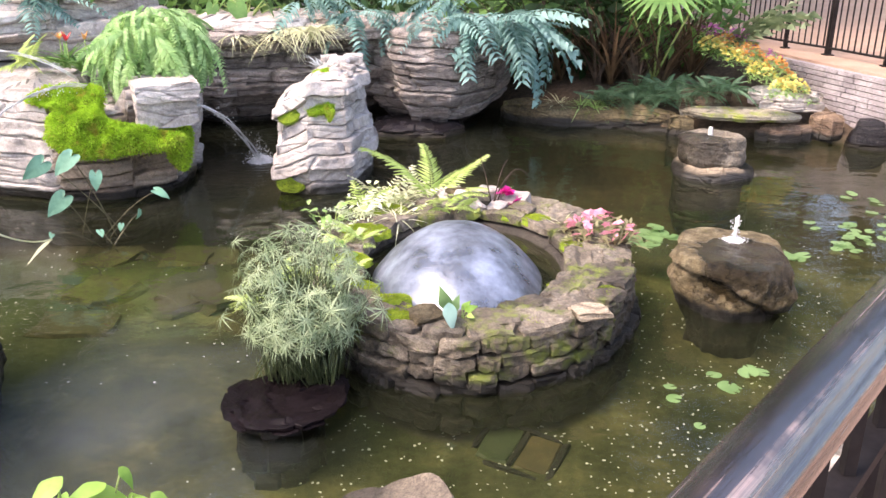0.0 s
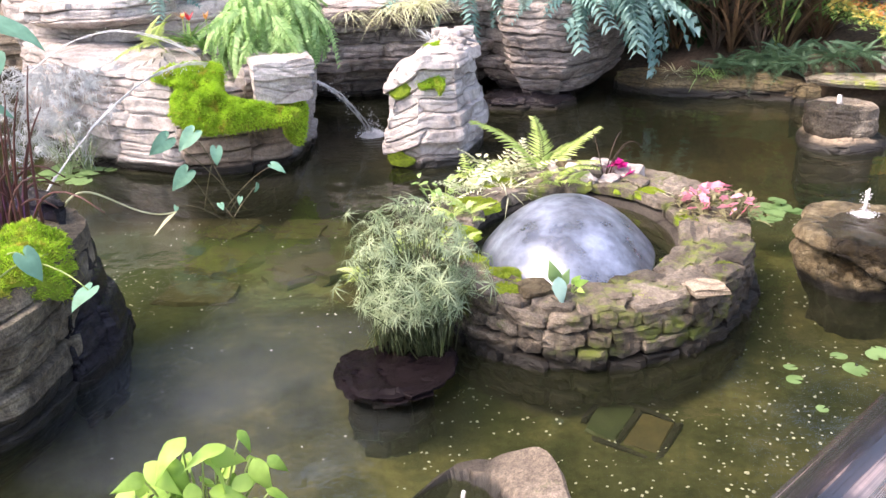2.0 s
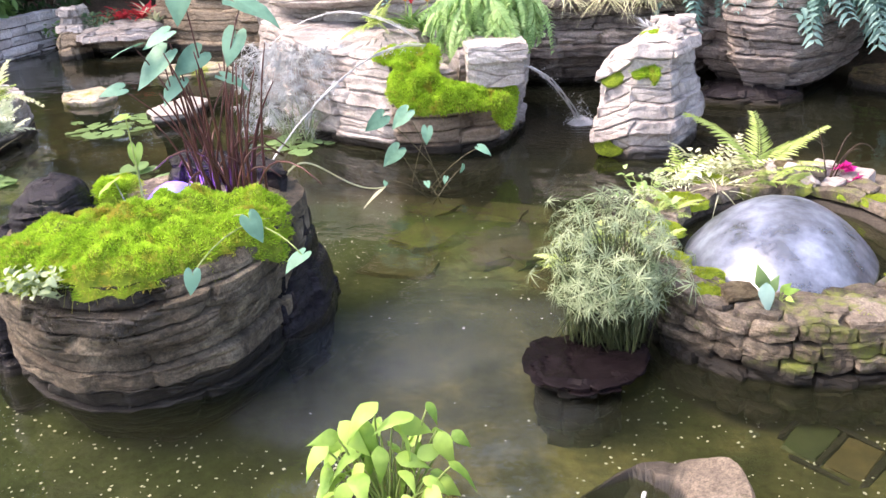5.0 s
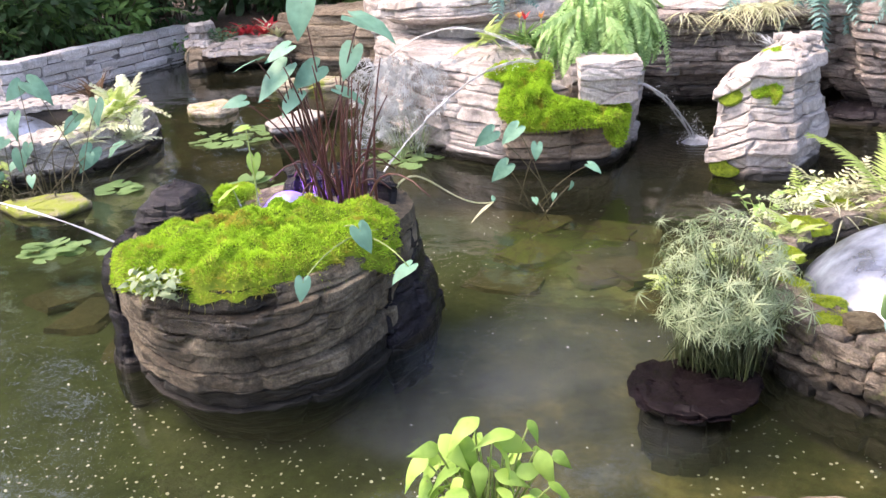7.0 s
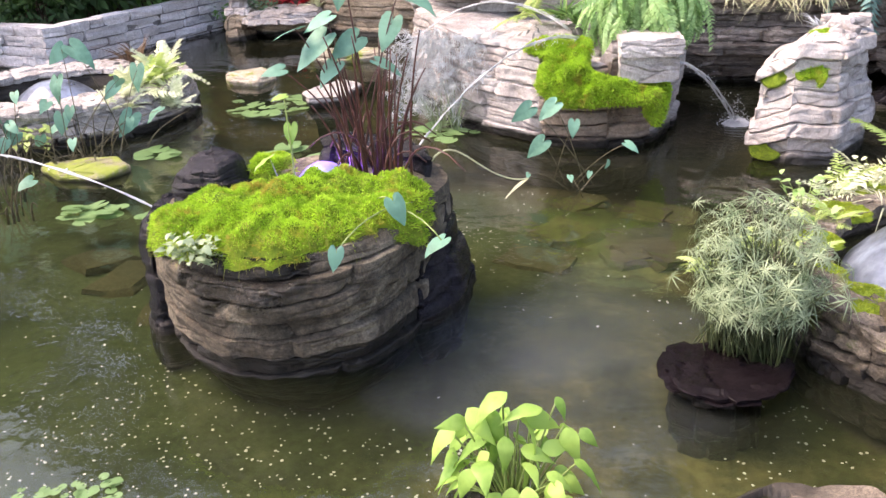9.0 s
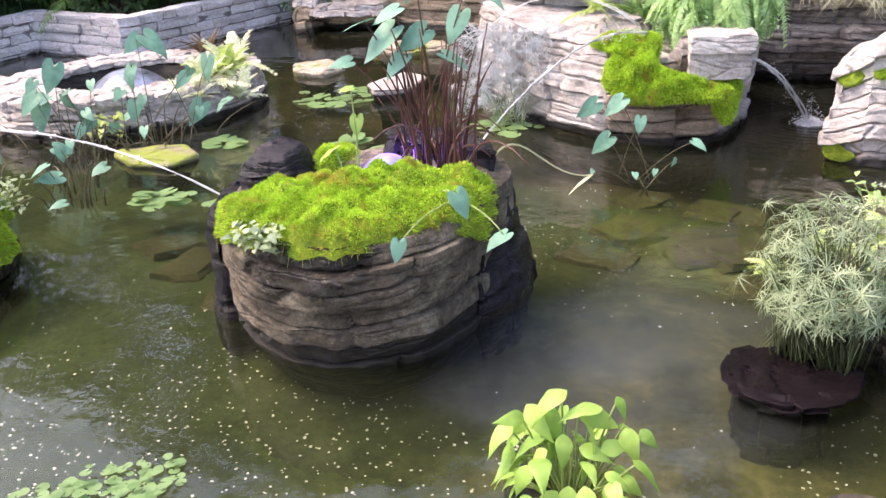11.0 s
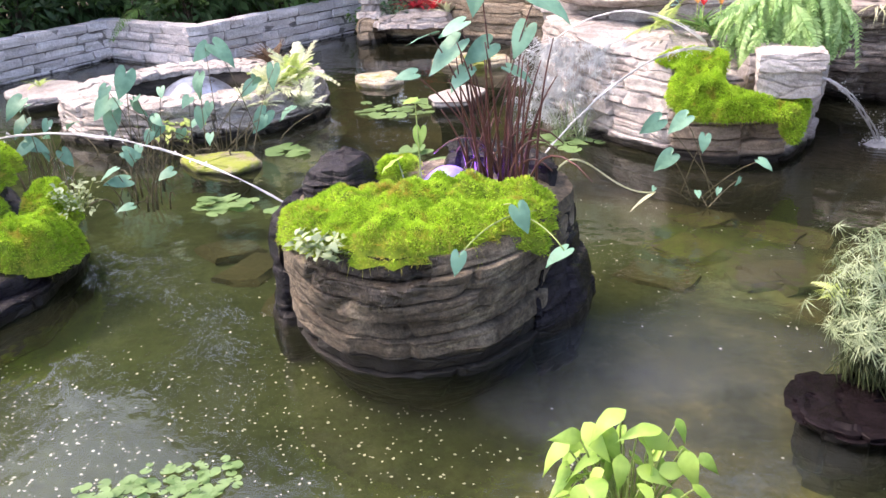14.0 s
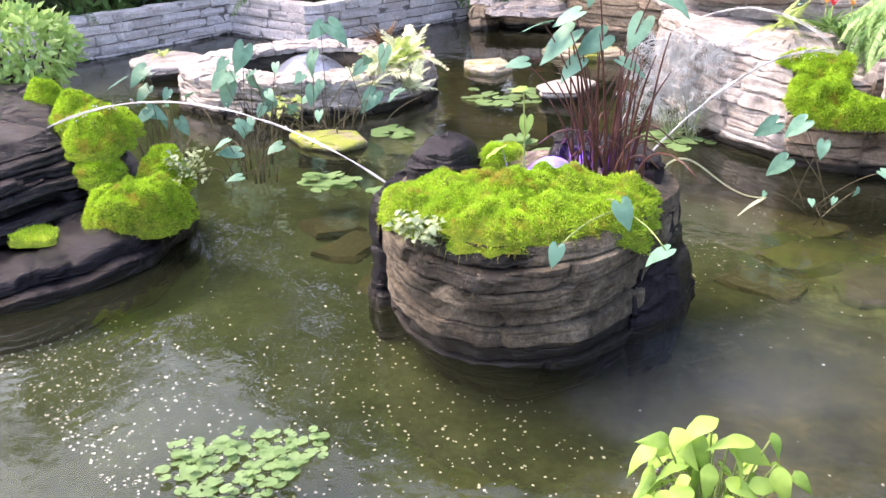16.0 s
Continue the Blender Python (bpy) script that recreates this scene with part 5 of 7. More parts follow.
moss_patch("thick bright green moss covering the island's front edge",
           [(-4.2, 3.42), (-3.88, 3.06), (-3.38, 3.03), (-2.99, 3.18), (-2.74, 3.52), (-2.66, 4.0), (-2.84, 4.42), (-3.2, 4.35), (-3.5, 3.95), (-3.78, 3.75)],
           inside_fall(ISLAND, 0.8, 1.2), 0.22, 401, 46000, 0.027, fringe=3200)
moss_patch("small moss cushion on the island's black boulders", [(-3.96, 3.98), (-3.82, 3.9), (-3.72, 4.0), (-3.76, 4.18), (-3.92, 4.18)], lambda x, y: 0.92, 0.12, 403, 3500, 0.03)
moss_patch("yellow-green moss hanging down the notch of the pale outcrop", [(-0.5, 0.04), (-0.42, -0.2), (-0.1, -0.32), (0.35, -0.25), (0.7, -0.23), (0.8, -0.13), (0.42, -0.07), (0.16, 0.0), (0.02, 0.14), (0.0, 0.4), (-0.3, 0.46), (-0.66, 0.4), (-0.68, 0.3), (-0.42, 0.2)],
           lambda x, y: 0.0, 0.17, 405, 24000, 0.034, fringe=900, m=Matrix.LocRotScale(Vector((-3.25, 8.0, 0.76)), Euler((radians(52), 0, radians(9))), None))
moss_patch("moss hanging round the outcrop's corner by the spout", [(-0.12, 0.2), (-0.14, -0.12), (0.0, -0.32), (0.12, -0.1), (0.14, 0.16), (0.0, 0.26)], lambda x, y: 0.0, 0.08, 406, 2600, 0.03,
           Matrix.LocRotScale(Vector((-2.6, 8.27, 0.58)), Euler((radians(78), 0, radians(38))), None))
moss_patch("moss patch on the upright rock's front", [(-0.16, 0.02), (-0.1, -0.06), (0.02, -0.04), (0.08, -0.13), (0.14, 0.04), (0.04, 0.08), (-0.06, 0.05)], lambda x, y: 0.0, 0.02, 409, 900, 0.026,
           Matrix.LocRotScale(Vector((-1.2, 8.4, 0.85)), Euler((radians(50), 0, radians(8))), None))
moss_patch("low moss on the upright rock's ledge", [(-1.32, 8.75), (-1.2, 8.65), (-1.08, 8.74), (-1.15, 8.86), (-1.28, 8.84)], lambda x, y: 1.14 - 0.5 * max(0.0, -1.3 - x), 0.06, 407, 1200, 0.028)
moss_patch("moss patch low on the upright rock's side", [(-0.16, 0.06), (-0.12, -0.1), (0.08, -0.11), (0.16, -0.04), (0.02, 0.02), (-0.1, 0.13)], lambda x, y: 0.0, 0.012, 408, 1800, 0.016,
           Matrix.LocRotScale(Vector((-1.54, 8.34, 0.13)), Euler((radians(80), 0, radians(-14))), None), material=OLIVEMOSS)
moss_patch("thin yellow moss on the upright rock's shoulder", [(-0.12, 0.1), (-0.14, -0.08), (0.0, -0.12), (0.1, -0.02), (0.08, 0.1)], lambda x, y: 0.0, 0.012, 410, 900, 0.016,
           Matrix.LocRotScale(Vector((-1.5, 8.43, 0.82)), Euler((radians(55), 0, radians(-10))), None), material=RINGMOSS)
moss_patch("round bright moss cushion at the dark rock's tip", [(-6.75, 2.5), (-6.5, 2.16), (-6.15, 2.3), (-6.04, 2.66), (-6.25, 3.0), (-6.62, 2.95)], inside_fall([(-6.68, 2.5), (-6.45, 2.25), (-6.2, 2.36), (-6.1, 2.66), (-6.28, 2.92), (-6.6, 2.9)], 0.27, 0.7), 0.36, 411, 22000, 0.027, fringe=700, lumpy=0.45)
for i, (x, y, z, r, hgt, what) in enumerate([(-6.62, 2.96, 0.5, 0.22, 0.2, "moss ridge beside the dark upper rock"), (-7.02, 2.62, 0.86, 0.27, 0.22, "lumpy moss spilling over the dark upper rock"), (-7.3, 2.6, 0.96, 0.24, 0.2, "moss cushion on the dark rock's shoulder"), (-7.1, 2.86, 0.86, 0.16, 0.16, "small moss knob behind the lumpy moss"),
                                               (-7.72, 2.5, 1.04, 0.17, 0.14, "small moss tuft on the dark rock's crest"), (-6.86, 2.52, 0.62, 0.2, 0.14, "yellowing moss hanging between the rock's steps")]):
    moss_patch(what, [(x + r * 1.1, y - r * 0.3), (x + r * 0.6, y + r * 0.8), (x - r * 0.5, y + r), (x - r * 1.1, y + r * 0.1), (x - r * 0.4, y - r), (x + r * 0.6, y - r * 0.9)], lambda a, b, x=x, y=y, z=z, r=r: z - 0.9 * max(0.0, math.hypot(a - x, b - y) - 0.4 * r), hgt, 413 + 21 * i, int(9000 * (r / 0.25) ** 2), 0.027, fringe=160)
moss_patch("flat moss patch on the dark rock shelf", [(-6.75, 1.75), (-6.5, 1.65), (-6.3, 1.85), (-6.5, 2.0), (-6.7, 1.95)], lambda x, y: 0.29, 0.04, 417, 1500, 0.024)
for i, (x, y, r, hgt) in enumerate([(-0.31, 4.9, 0.1, 0.06), (-0.24, 4.72, 0.1, 0.05), (-0.52, 5.1, 0.09, 0.06), (0.56, 6.6, 0.09, 0.03), (0.74, 6.48, 0.1, 0.03), (0.97, 5.9, 0.09, 0.03), (-0.6, 6.2, 0.17, 0.05), (-0.45, 6.7, 0.14, 0.05), (1.05, 5.06, 0.08, 0.02), (0.41, 4.64, 0.06, 0.015), (0.56, 4.62, 0.05, 0.015), (0.78, 5.12, 0.09, 0.018), (-0.66, 5.6, 0.13, 0.04)]):
    moss_patch("small moss tuft growing on the ring's rim stones", [(x + r * 1.2, y), (x + r * 0.3, y + r), (x - r, y + r * 0.6), (x - r * 0.9, y - r * 0.7), (x + r * 0.5, y - r * 0.9)], lambda a, b: 0.365, hgt * 0.7, 420 + i, int(2000 * (r / 0.12) ** 2), 0.015, material=RINGMOSS)


# ---- plants ----
CAMERA_SIDE = -90


def fern(name, label, at, material, seed, count, size, pitch=(5, 75), droop=0.6, pairs=18, leaf=0.16, width=0.03, yaw=(0, 360), category="fern", group="", spread=0.06, fronds=(), **kw):
    rnd = random.Random(seed)
    root = thing(name, label, category, at, group)
    meshes = [frond_mesh("frond", material, seed + i, 1.0, pairs, leaf, width, droop * f, **kw) for i, f in enumerate((0.7, 1.0, 1.35, 1.7))]
    for i in range(count):
        p = (rnd.gauss(0, spread), rnd.gauss(0, spread), rnd.uniform(-0.3, 0.6) * spread)
        piece("frond", rnd.choice(meshes), root, aim(p, rnd.uniform(*yaw), rnd.uniform(*pitch), size * rnd.uniform(0.6, 1.12), rnd.uniform(-25, 25)))
    for a, el, ln in fronds:
        piece("frond", rnd.choice(meshes[:3]), root, aim((rnd.gauss(0, spread), rnd.gauss(0, spread), 0), a, el, ln, rnd.uniform(-20, 20)))
    return root


BLADES = {}


def blade_meshes(material, width):
    key = (material.name, round(width, 3))
    if key not in BLADES:
        made = []
        for droop in (0.25, 0.5, 0.8, 1.15):
            bm = bmesh.new()
            strip(bm, Vector((0, 0, 0)), Vector((1, 0, 0)), 1.0, width, droop, 6)
            made.append(mesh_of("blade", bm, material))
        BLADES[key] = made
    return BLADES[key]


def tuft(name, label, at, material, seed, count, length, width, category="plant", group="", lift=0.7, droop=0.7, clumps=1, spread=0.1, seg=6):
    rnd = random.Random(seed)
    root = thing(name, label, category, at, group)
    meshes = blade_meshes(material, min(0.3, round(width / length, 2)))
    for i in range(clumps):
        c = (rnd.gauss(0, spread), rnd.gauss(0, spread))
        for j in range(count if clumps < 2 else round(count * 0.75)):
            el = math.degrees(math.atan(rnd.uniform(lift * 0.4, lift * 1.3) * 1.4))
            k = min(3, max(0, round((droop * rnd.uniform(0.5, 1.3) - 0.2) * 3.2)))
            piece("blade", meshes[k], root, aim((c[0] + rnd.gauss(0, 0.02), c[1] + rnd.gauss(0, 0.02), 0), rnd.random() * 360, el, length * rnd.uniform(0.6, 1.15), rnd.uniform(-15, 15)))
    return root


# umbrella sedge on the dark slab
def sedge():
    rnd = random.Random(501)
    root = thing("umbrella_sedge", "bushy grey-green umbrella sedge growing beside the black slab", "sedge", (-0.82, 4.52, 0.05))
    tops = [whorl_mesh("leaf_whorl", SEDGE, 510 + i, 10 + i % 4, 0.135, 0.011, (-0.25, 0.15), (0.1, 0.55)) for i in range(8)]
    stems = bmesh.new()
    for i in range(400):
        v = Vector((rnd.gauss(0, 1), rnd.gauss(0, 1), rnd.gauss(0.15, 1))).normalized()
        q = Vector((v.x * 0.4, v.y * 0.38, 0.52 + v.z * 0.4)) * (rnd.uniform(0.78, 1.04) if i % 4 else rnd.uniform(0.45, 0.8))
        if i % 9 == 0:
            q = Vector((q.x * 1.25, q.y * 1.2, q.z * 1.08))
        if q.z < 0.3:
            q.z = 0.3 + 0.2 * rnd.random()
        waist = 0.6 + 0.4 * min(1.0, q.z / 0.5)
        q.x, q.y = q.x * waist, q.y * waist
        tilt = (Vector((q.x, q.y, 0.22 + 0.3 * (q.z - 0.4))).normalized() + Vector((rnd.gauss(0, 0.3), rnd.gauss(0, 0.3), rnd.gauss(0, 0.25)))).normalized()
        piece("leaf_whorl", rnd.choice(tops), root, Matrix.LocRotScale(q, tilt.to_track_quat("Z", "Y") @ Euler((0, 0, rnd.random() * 6)).to_quaternion(), Vector((rnd.uniform(0.5, 0.85),) * 3)))
        b = Vector((rnd.gauss(0, 0.1), rnd.gauss(0, 0.09), 0.0))
        tube(stems, arc(b, q, 0.05, 4), 0.004, 0.003, 3)
    for i in range(300):
        b = Vector((rnd.uniform(-0.2, 0.2), rnd.uniform(-0.17, 0.17), -0.05))
        tube(stems, [b, b + Vector((rnd.gauss(0, 0.05), rnd.gauss(0, 0.05), rnd.uniform(0.2, 0.5)))], 0.005, 0.003, 3)
    tagged(part("stem_clump", stems, SEDGESTEM, root, "crowded thin green sedge stems"), kind="stuff")
    return root


sedge()
for i, (x, y, z, yaw, s) in enumerate([(-1.25, 4.75, 0.75, 160, 0.3), (-1.0, 4.9, 0.85, 120, 0.28), (-0.72, 5.0, 0.8, 60, 0.25), (-0.45, 4.85, 0.62, 20, 0.25)]):
    fern("young_fern", "small yellow-green fern among the sedge", (x, y, z - 0.35), LIMEFERN, 530 + i, 5, s, (20, 60), 0.6, 14, 0.3, 0.06, group="young ferns")

# plants on the stone ring
fern("lime_fern", "arching yellow-green fern on the ring's far rim", (-0.1, 7.0, 0.345), LIMEFERN, 541, 2, 0.4, (20, 50), 0.5, 24, 0.26, 0.03, yaw=(-170, 0), spread=0.04, group="ring plants", fronds=((178, 64, 0.78), (95, 74, 0.58), (5, 56, 0.62), (20, 44, 0.55), (-15, 36, 0.55), (-30, 22, 0.5), (-75, 30, 0.42), (-110, 18, 0.38)))
fern("lime_fern", "low yellow-green fern beside the fountain", (0.02, 6.72, 0.355), LIMEFERN, 543, 6, 0.36, (20, 65), 0.7, 18, 0.26, 0.05, yaw=(-140, 40), group="ring plants")
tuft("wild_grass", "pale tangled grass tuft on the ring's rim", (-0.42, 6.62, 0.355), CREAM, 545, 26, 0.3, 0.014, "grass", "ring plants", 0.6, 0.7, 4, 0.16)
tuft("wild_grass", "pale grass tuft beside the pink flowers", (0.98, 6.2, 0.355), CREAM, 547, 30, 0.2, 0.012, "grass", "ring plants", 0.5, 0.6, 2, 0.06)


def ivy(label, at, rx, ry, rz, material, seed, count, size, name="ground_ivy", group="ivy patches"):
    rnd = random.Random(seed)
    root = thing(name, label, "creeper", at, group)
    me = [heart_mesh("leaf", material, seed + i, 0.15, 0.2) for i in range(3)]
    bm = bmesh.new()
    for i in range(count):
        v = Vector((rnd.uniform(-rx, rx), rnd.uniform(-ry, ry), rnd.uniform(0.0, rz)))
        piece("leaf", rnd.choice(me), root, aim(v, rnd.uniform(0, 360), rnd.uniform(-50, 30), size * rnd.uniform(0.6, 1.25), rnd.uniform(-30, 30)))
        if i % 2 == 0:
            tube(bm, arc((v.x * 0.4, v.y * 0.4, 0), v, 0.03, 3), 0.003, 0.002, 3)
    tagged(part("runner_tangle", bm, GREENSTEM, root, "thin green runners"), kind="stuff")
    return root


ivy("yellow-green small-leaved creeper on the ring's rim", (-0.82, 6.05, 0.355), 0.26, 0.5, 0.22, FERN, 551, 45, 0.06)
for i, (x, y, r) in enumerate([(-0.72, 6.55, 0.3), (-0.5, 6.95, 0.34), (-0.62, 6.75, 0.28), (-0.8, 6.2, 0.26), (-0.32, 7.1, 0.3)]):
    fern("bamboo_grass", "pale variegated narrow-leaved plant on the ring's rim", (x, y, 0.35), (WHITELEAF, CREAM, LIMEFERN)[i % 3], 1536 + i * 4, 12, r, (10, 75), 0.7, 8, 0.34, 0.06, group="bamboo grasses")
fern("young_fern", "small pale yellow-green fern on the ring's rim", (-0.66, 5.95, 0.355), LIMEFERN, 1576, 9, 0.3, (15, 70), 0.6, 16, 0.24, 0.05, group="young ferns")
ivy("pale variegated creeper trailing behind the fountain", (-0.45, 6.85, 0.355), 0.35, 0.25, 0.18, WHITELEAF, 553, 45, 0.045)
ivy("grey-green creeper at the moss island's front edge", (-3.52, 3.02, 0.76), 0.2, 0.1, 0.12, SEDGE, 555, 110, 0.05)
ivy("pale variegated creeper beside the moss cushion", (-6.36, 3.05, 0.5), 0.18, 0.16, 0.22, SEDGE, 557, 90, 0.045)


def ovate_mesh(name, material, seed, width=0.5, droop=0.35, widest=0.32):
    """A broad pointed leaf with a folded midrib and a wavy edge."""
    bm = bmesh.new()
    rnd = random.Random(seed)
    rows = []
    for i in range(13):
        t = i / 12
        w = 0.5 * width * (math.sin(math.pi * 0.5 * t / widest) ** 0.7 if t < widest else (1 - ((t - widest) / (1 - widest)) ** 1.35))
        mid = Vector((t - 0.08, 0.03 * math.sin(3 * t + seed), 0.1 * math.sin(math.pi * t) - droop * t * t))
        row = []
        for f in (-1, -0.5, 0, 0.5, 1):
            row.append(bm.verts.new(mid + Vector((-0.05 * abs(f), f * w, 0.32 * abs(f) * w - 0.3 * f * f * w + rnd.uniform(-0.014, 0.014) * abs(f)))))
        rows.append(row)
    for a, b in zip(rows, rows[1:]):
        for k in range(4):
            bm.faces.new((a[k], a[k + 1], b[k + 1], b[k]))
    return mesh_of(name, bm, material)


def broad_plant(name, label, at, material, seed, count, size, spread, height, category="plant", tips=(-65, -10), stem=GREENSTEM, group="", ovate=False):
    rnd = random.Random(seed)
    root = thing(name, label, category, at, group)
    me = [ovate_mesh("leaf", material, seed + i, 0.46 + 0.05 * i, 0.2 + 0.2 * i) if ovate else heart_mesh("leaf", material, seed + i, 0.22, 0.3) for i in range(4)]
    for i in range(count):
        a = 2.4 * i + rnd.random() * 0.6
        r = spread * math.sqrt((i + 0.6) / count)
        q = Vector((r * math.cos(a), r * math.sin(a), height * (1 - 0.55 * (r / spread) ** 2) * rnd.uniform(0.75, 1.1)))
        leaf = piece("leaf", rnd.choice(me), root, aim(q, math.degrees(a) + rnd.uniform(-80, 80), rnd.uniform(*tips), size * rnd.uniform(0.65, 1.2), rnd.uniform(-40, 40)))
        bm = bmesh.new()
        tube(bm, arc((0.15 * q.x, 0.15 * q.y, 0), q, 0.04, 5), size * 0.045, size * 0.025, 5)
        part("stalk", bm, stem, root)
    return root


BROAD = [(-1.52, 2.83, 0.56, -122, -30, 0.23), (-1.68, 2.75, 0.43, -126, 2, 0.15), (-1.73, 2.73, 0.37, -118, -38, 0.2), (-1.65, 2.77, 0.47, -8, -39, 0.22), (-1.57, 2.81, 0.48, -34, -59, 0.21), (-1.39, 2.9, 0.49, -127, -6, 0.22), (-1.46, 2.87, 0.45, -10, -40, 0.23),
         (-1.31, 2.94, 0.54, -18, -50, 0.12), (-1.26, 2.96, 0.38, -41, -61, 0.19), (-1.21, 2.99, 0.38, -8, -35, 0.12), (-1.6, 2.8, 0.33, -123, -28, 0.21), (-1.56, 2.82, 0.32, -90, -60, 0.23), (-1.73, 2.73, 0.26, -105, -53, 0.22), (-1.46, 2.86, 0.32, -4, -28, 0.17), (-1.62, 2.79, 0.23, -124, -24, 0.18), (-1.45, 2.87, 0.24, -41, -61, 0.24)]


def arrowhead():
    rnd = random.Random(561)
    base = Vector((-1.47, 2.84, -0.05))
    root = thing("arrowhead_plant", "bright chartreuse broad-leaved water plant standing in the pond", "water plant", base)
    me = [ovate_mesh("leaf", BRIGHT, 561 + i, 0.5 + 0.05 * i, 0.08 + 0.12 * i, 0.26 + 0.03 * i) for i in range(4)]
    low = [(-1.47 + 0.24 * math.cos(a), 2.8 + 0.2 * math.sin(a), rnd.uniform(0.08, 0.3), math.degrees(a) + rnd.uniform(-40, 40), rnd.uniform(-60, -15), rnd.uniform(0.13, 0.2)) for a in (0.57 * k + 0.3 for k in range(22))]
    for k in range(22):
        a, r = 2.4 * k, 0.06 + 0.011 * k
        low.append((-1.47 + r * math.cos(a), 2.82 + r * math.sin(a), rnd.uniform(0.28, 0.52) - 0.5 * r, math.degrees(a) + rnd.uniform(-50, 50), rnd.uniform(-60, 5), rnd.uniform(0.13, 0.19)))
    for x, y, z, yaw, pitch, ln in BROAD + low:
        ln *= 0.94
        q = Vector((x, y, z - 0.03)) - base
        piece("leaf", rnd.choice(me), root, leaf_pose(q, yaw, pitch, ln, (0.1 + rnd.gauss(0, 0.6), -0.3 + rnd.gauss(0, 0.6), 0.8)))
        bm = bmesh.new()
        foot = Vector((0.25 * q.x + rnd.gauss(0, 0.02), 0.25 * q.y + rnd.gauss(0, 0.02), 0))
        tube(bm, arc(foot, q, 0.03, 6), 0.008, 0.004, 5)
        part("stalk", bm, GREENSTEM, root)
    return root


arrowhead()
strata_rock("foot_stone", [(-1.86, 2.86), (-1.72, 2.66), (-1.52, 2.62), (-1.46, 2.8), (-1.6, 2.95), (-1.78, 2.98)], -0.4, 0.035, 3, DRUM, 59, "rounded brown stone at the water plant's foot", n=70, ledge=0.01, groove=0.01, taper=0.06, cap_noise=0.015)
nerve = thing("nerve_plant", "small plant with one large pale hanging leaf on the ring", "plant", (0.02, 4.62, 0.4))
for i, (x, y, z, yaw, pitch, ln, mt) in enumerate(((0.02, -0.05, 0.09, -80, -48, 0.17, BLUEFERN), (0.0, -0.02, 0.07, -140, 74, 0.16, PAD), (0.04, 0.01, 0.03, 40, 60, 0.12, PAD), (0.12, 0.02, 0.03, -19, 29, 0.09, BRIGHT), (0.1, 0.04, 0.03, 30, 40, 0.08, BRIGHT), (0.13, 0.0, 0.01, -60, 10, 0.07, BRIGHT))):
    piece("leaf", ovate_mesh("leaf", mt, 563 + i, 0.58, 0.2, 0.4), nerve, leaf_pose((x, y, z), yaw, pitch, ln, (0.05, -0.8, 0.5)))
    bm = bmesh.new()
    tube(bm, arc((0.04 if i < 3 else 0.09, 0.02, -0.05), (x, y, z), 0.01, 4), 0.005, 0.003, 5)
    part("stalk", bm, GREENSTEM, nerve)


def flower_clump(name, label, at, petals, seed, count, rx, ry, rz, size, leaf=FERN, leaves=120, slope=(0, 0), group="", kinds=5):
    rnd = random.Random(seed)
    root = thing(name, label, "flowers", at, group)
    me = [flower_mesh("blossom", petals, seed + i, kinds, size) for i in range(3)]
    bm = bmesh.new()
    for i in range(leaves):
        v = Vector((rnd.uniform(-1, 1) * rx, rnd.uniform(-1, 1) * ry, 0))
        v.z = rz * (1 - 0.6 * (v.x / rx) ** 2 - 0.35 * (v.y / ry) ** 2) * rnd.uniform(0.2, 0.9) + slope[0] * v.x + slope[1] * v.y
        strip(bm, v, Vector((rnd.gauss(0, 1), rnd.gauss(0, 1), rnd.uniform(0, 0.8))), rnd.uniform(0.06, 0.11), 0.035, 0.3, 2)
    tagged(part("foliage", bm, leaf, root, "small green leaves under the blossoms"), kind="stuff")
    for i in range(count):
        v = Vector((rnd.uniform(-1, 1) * rx, rnd.uniform(-1, 1) * ry, 0))
        if (v.x / rx) ** 2 + (v.y / ry) ** 2 > 1.1:
            continue
        v.z = rz * (1 - 0.6 * (v.x / rx) ** 2 - 0.35 * (v.y / ry) ** 2) * rnd.uniform(0.8, 1.1) + slope[0] * v.x + slope[1] * v.y
        piece("blossom", rnd.choice(me), root, Matrix.LocRotScale(v, Euler((rnd.uniform(-0.2, 0.9), rnd.uniform(-0.6, 0.6), rnd.random() * 6)), Vector((rnd.uniform(0.8, 1.3),) * 3)))
    return root


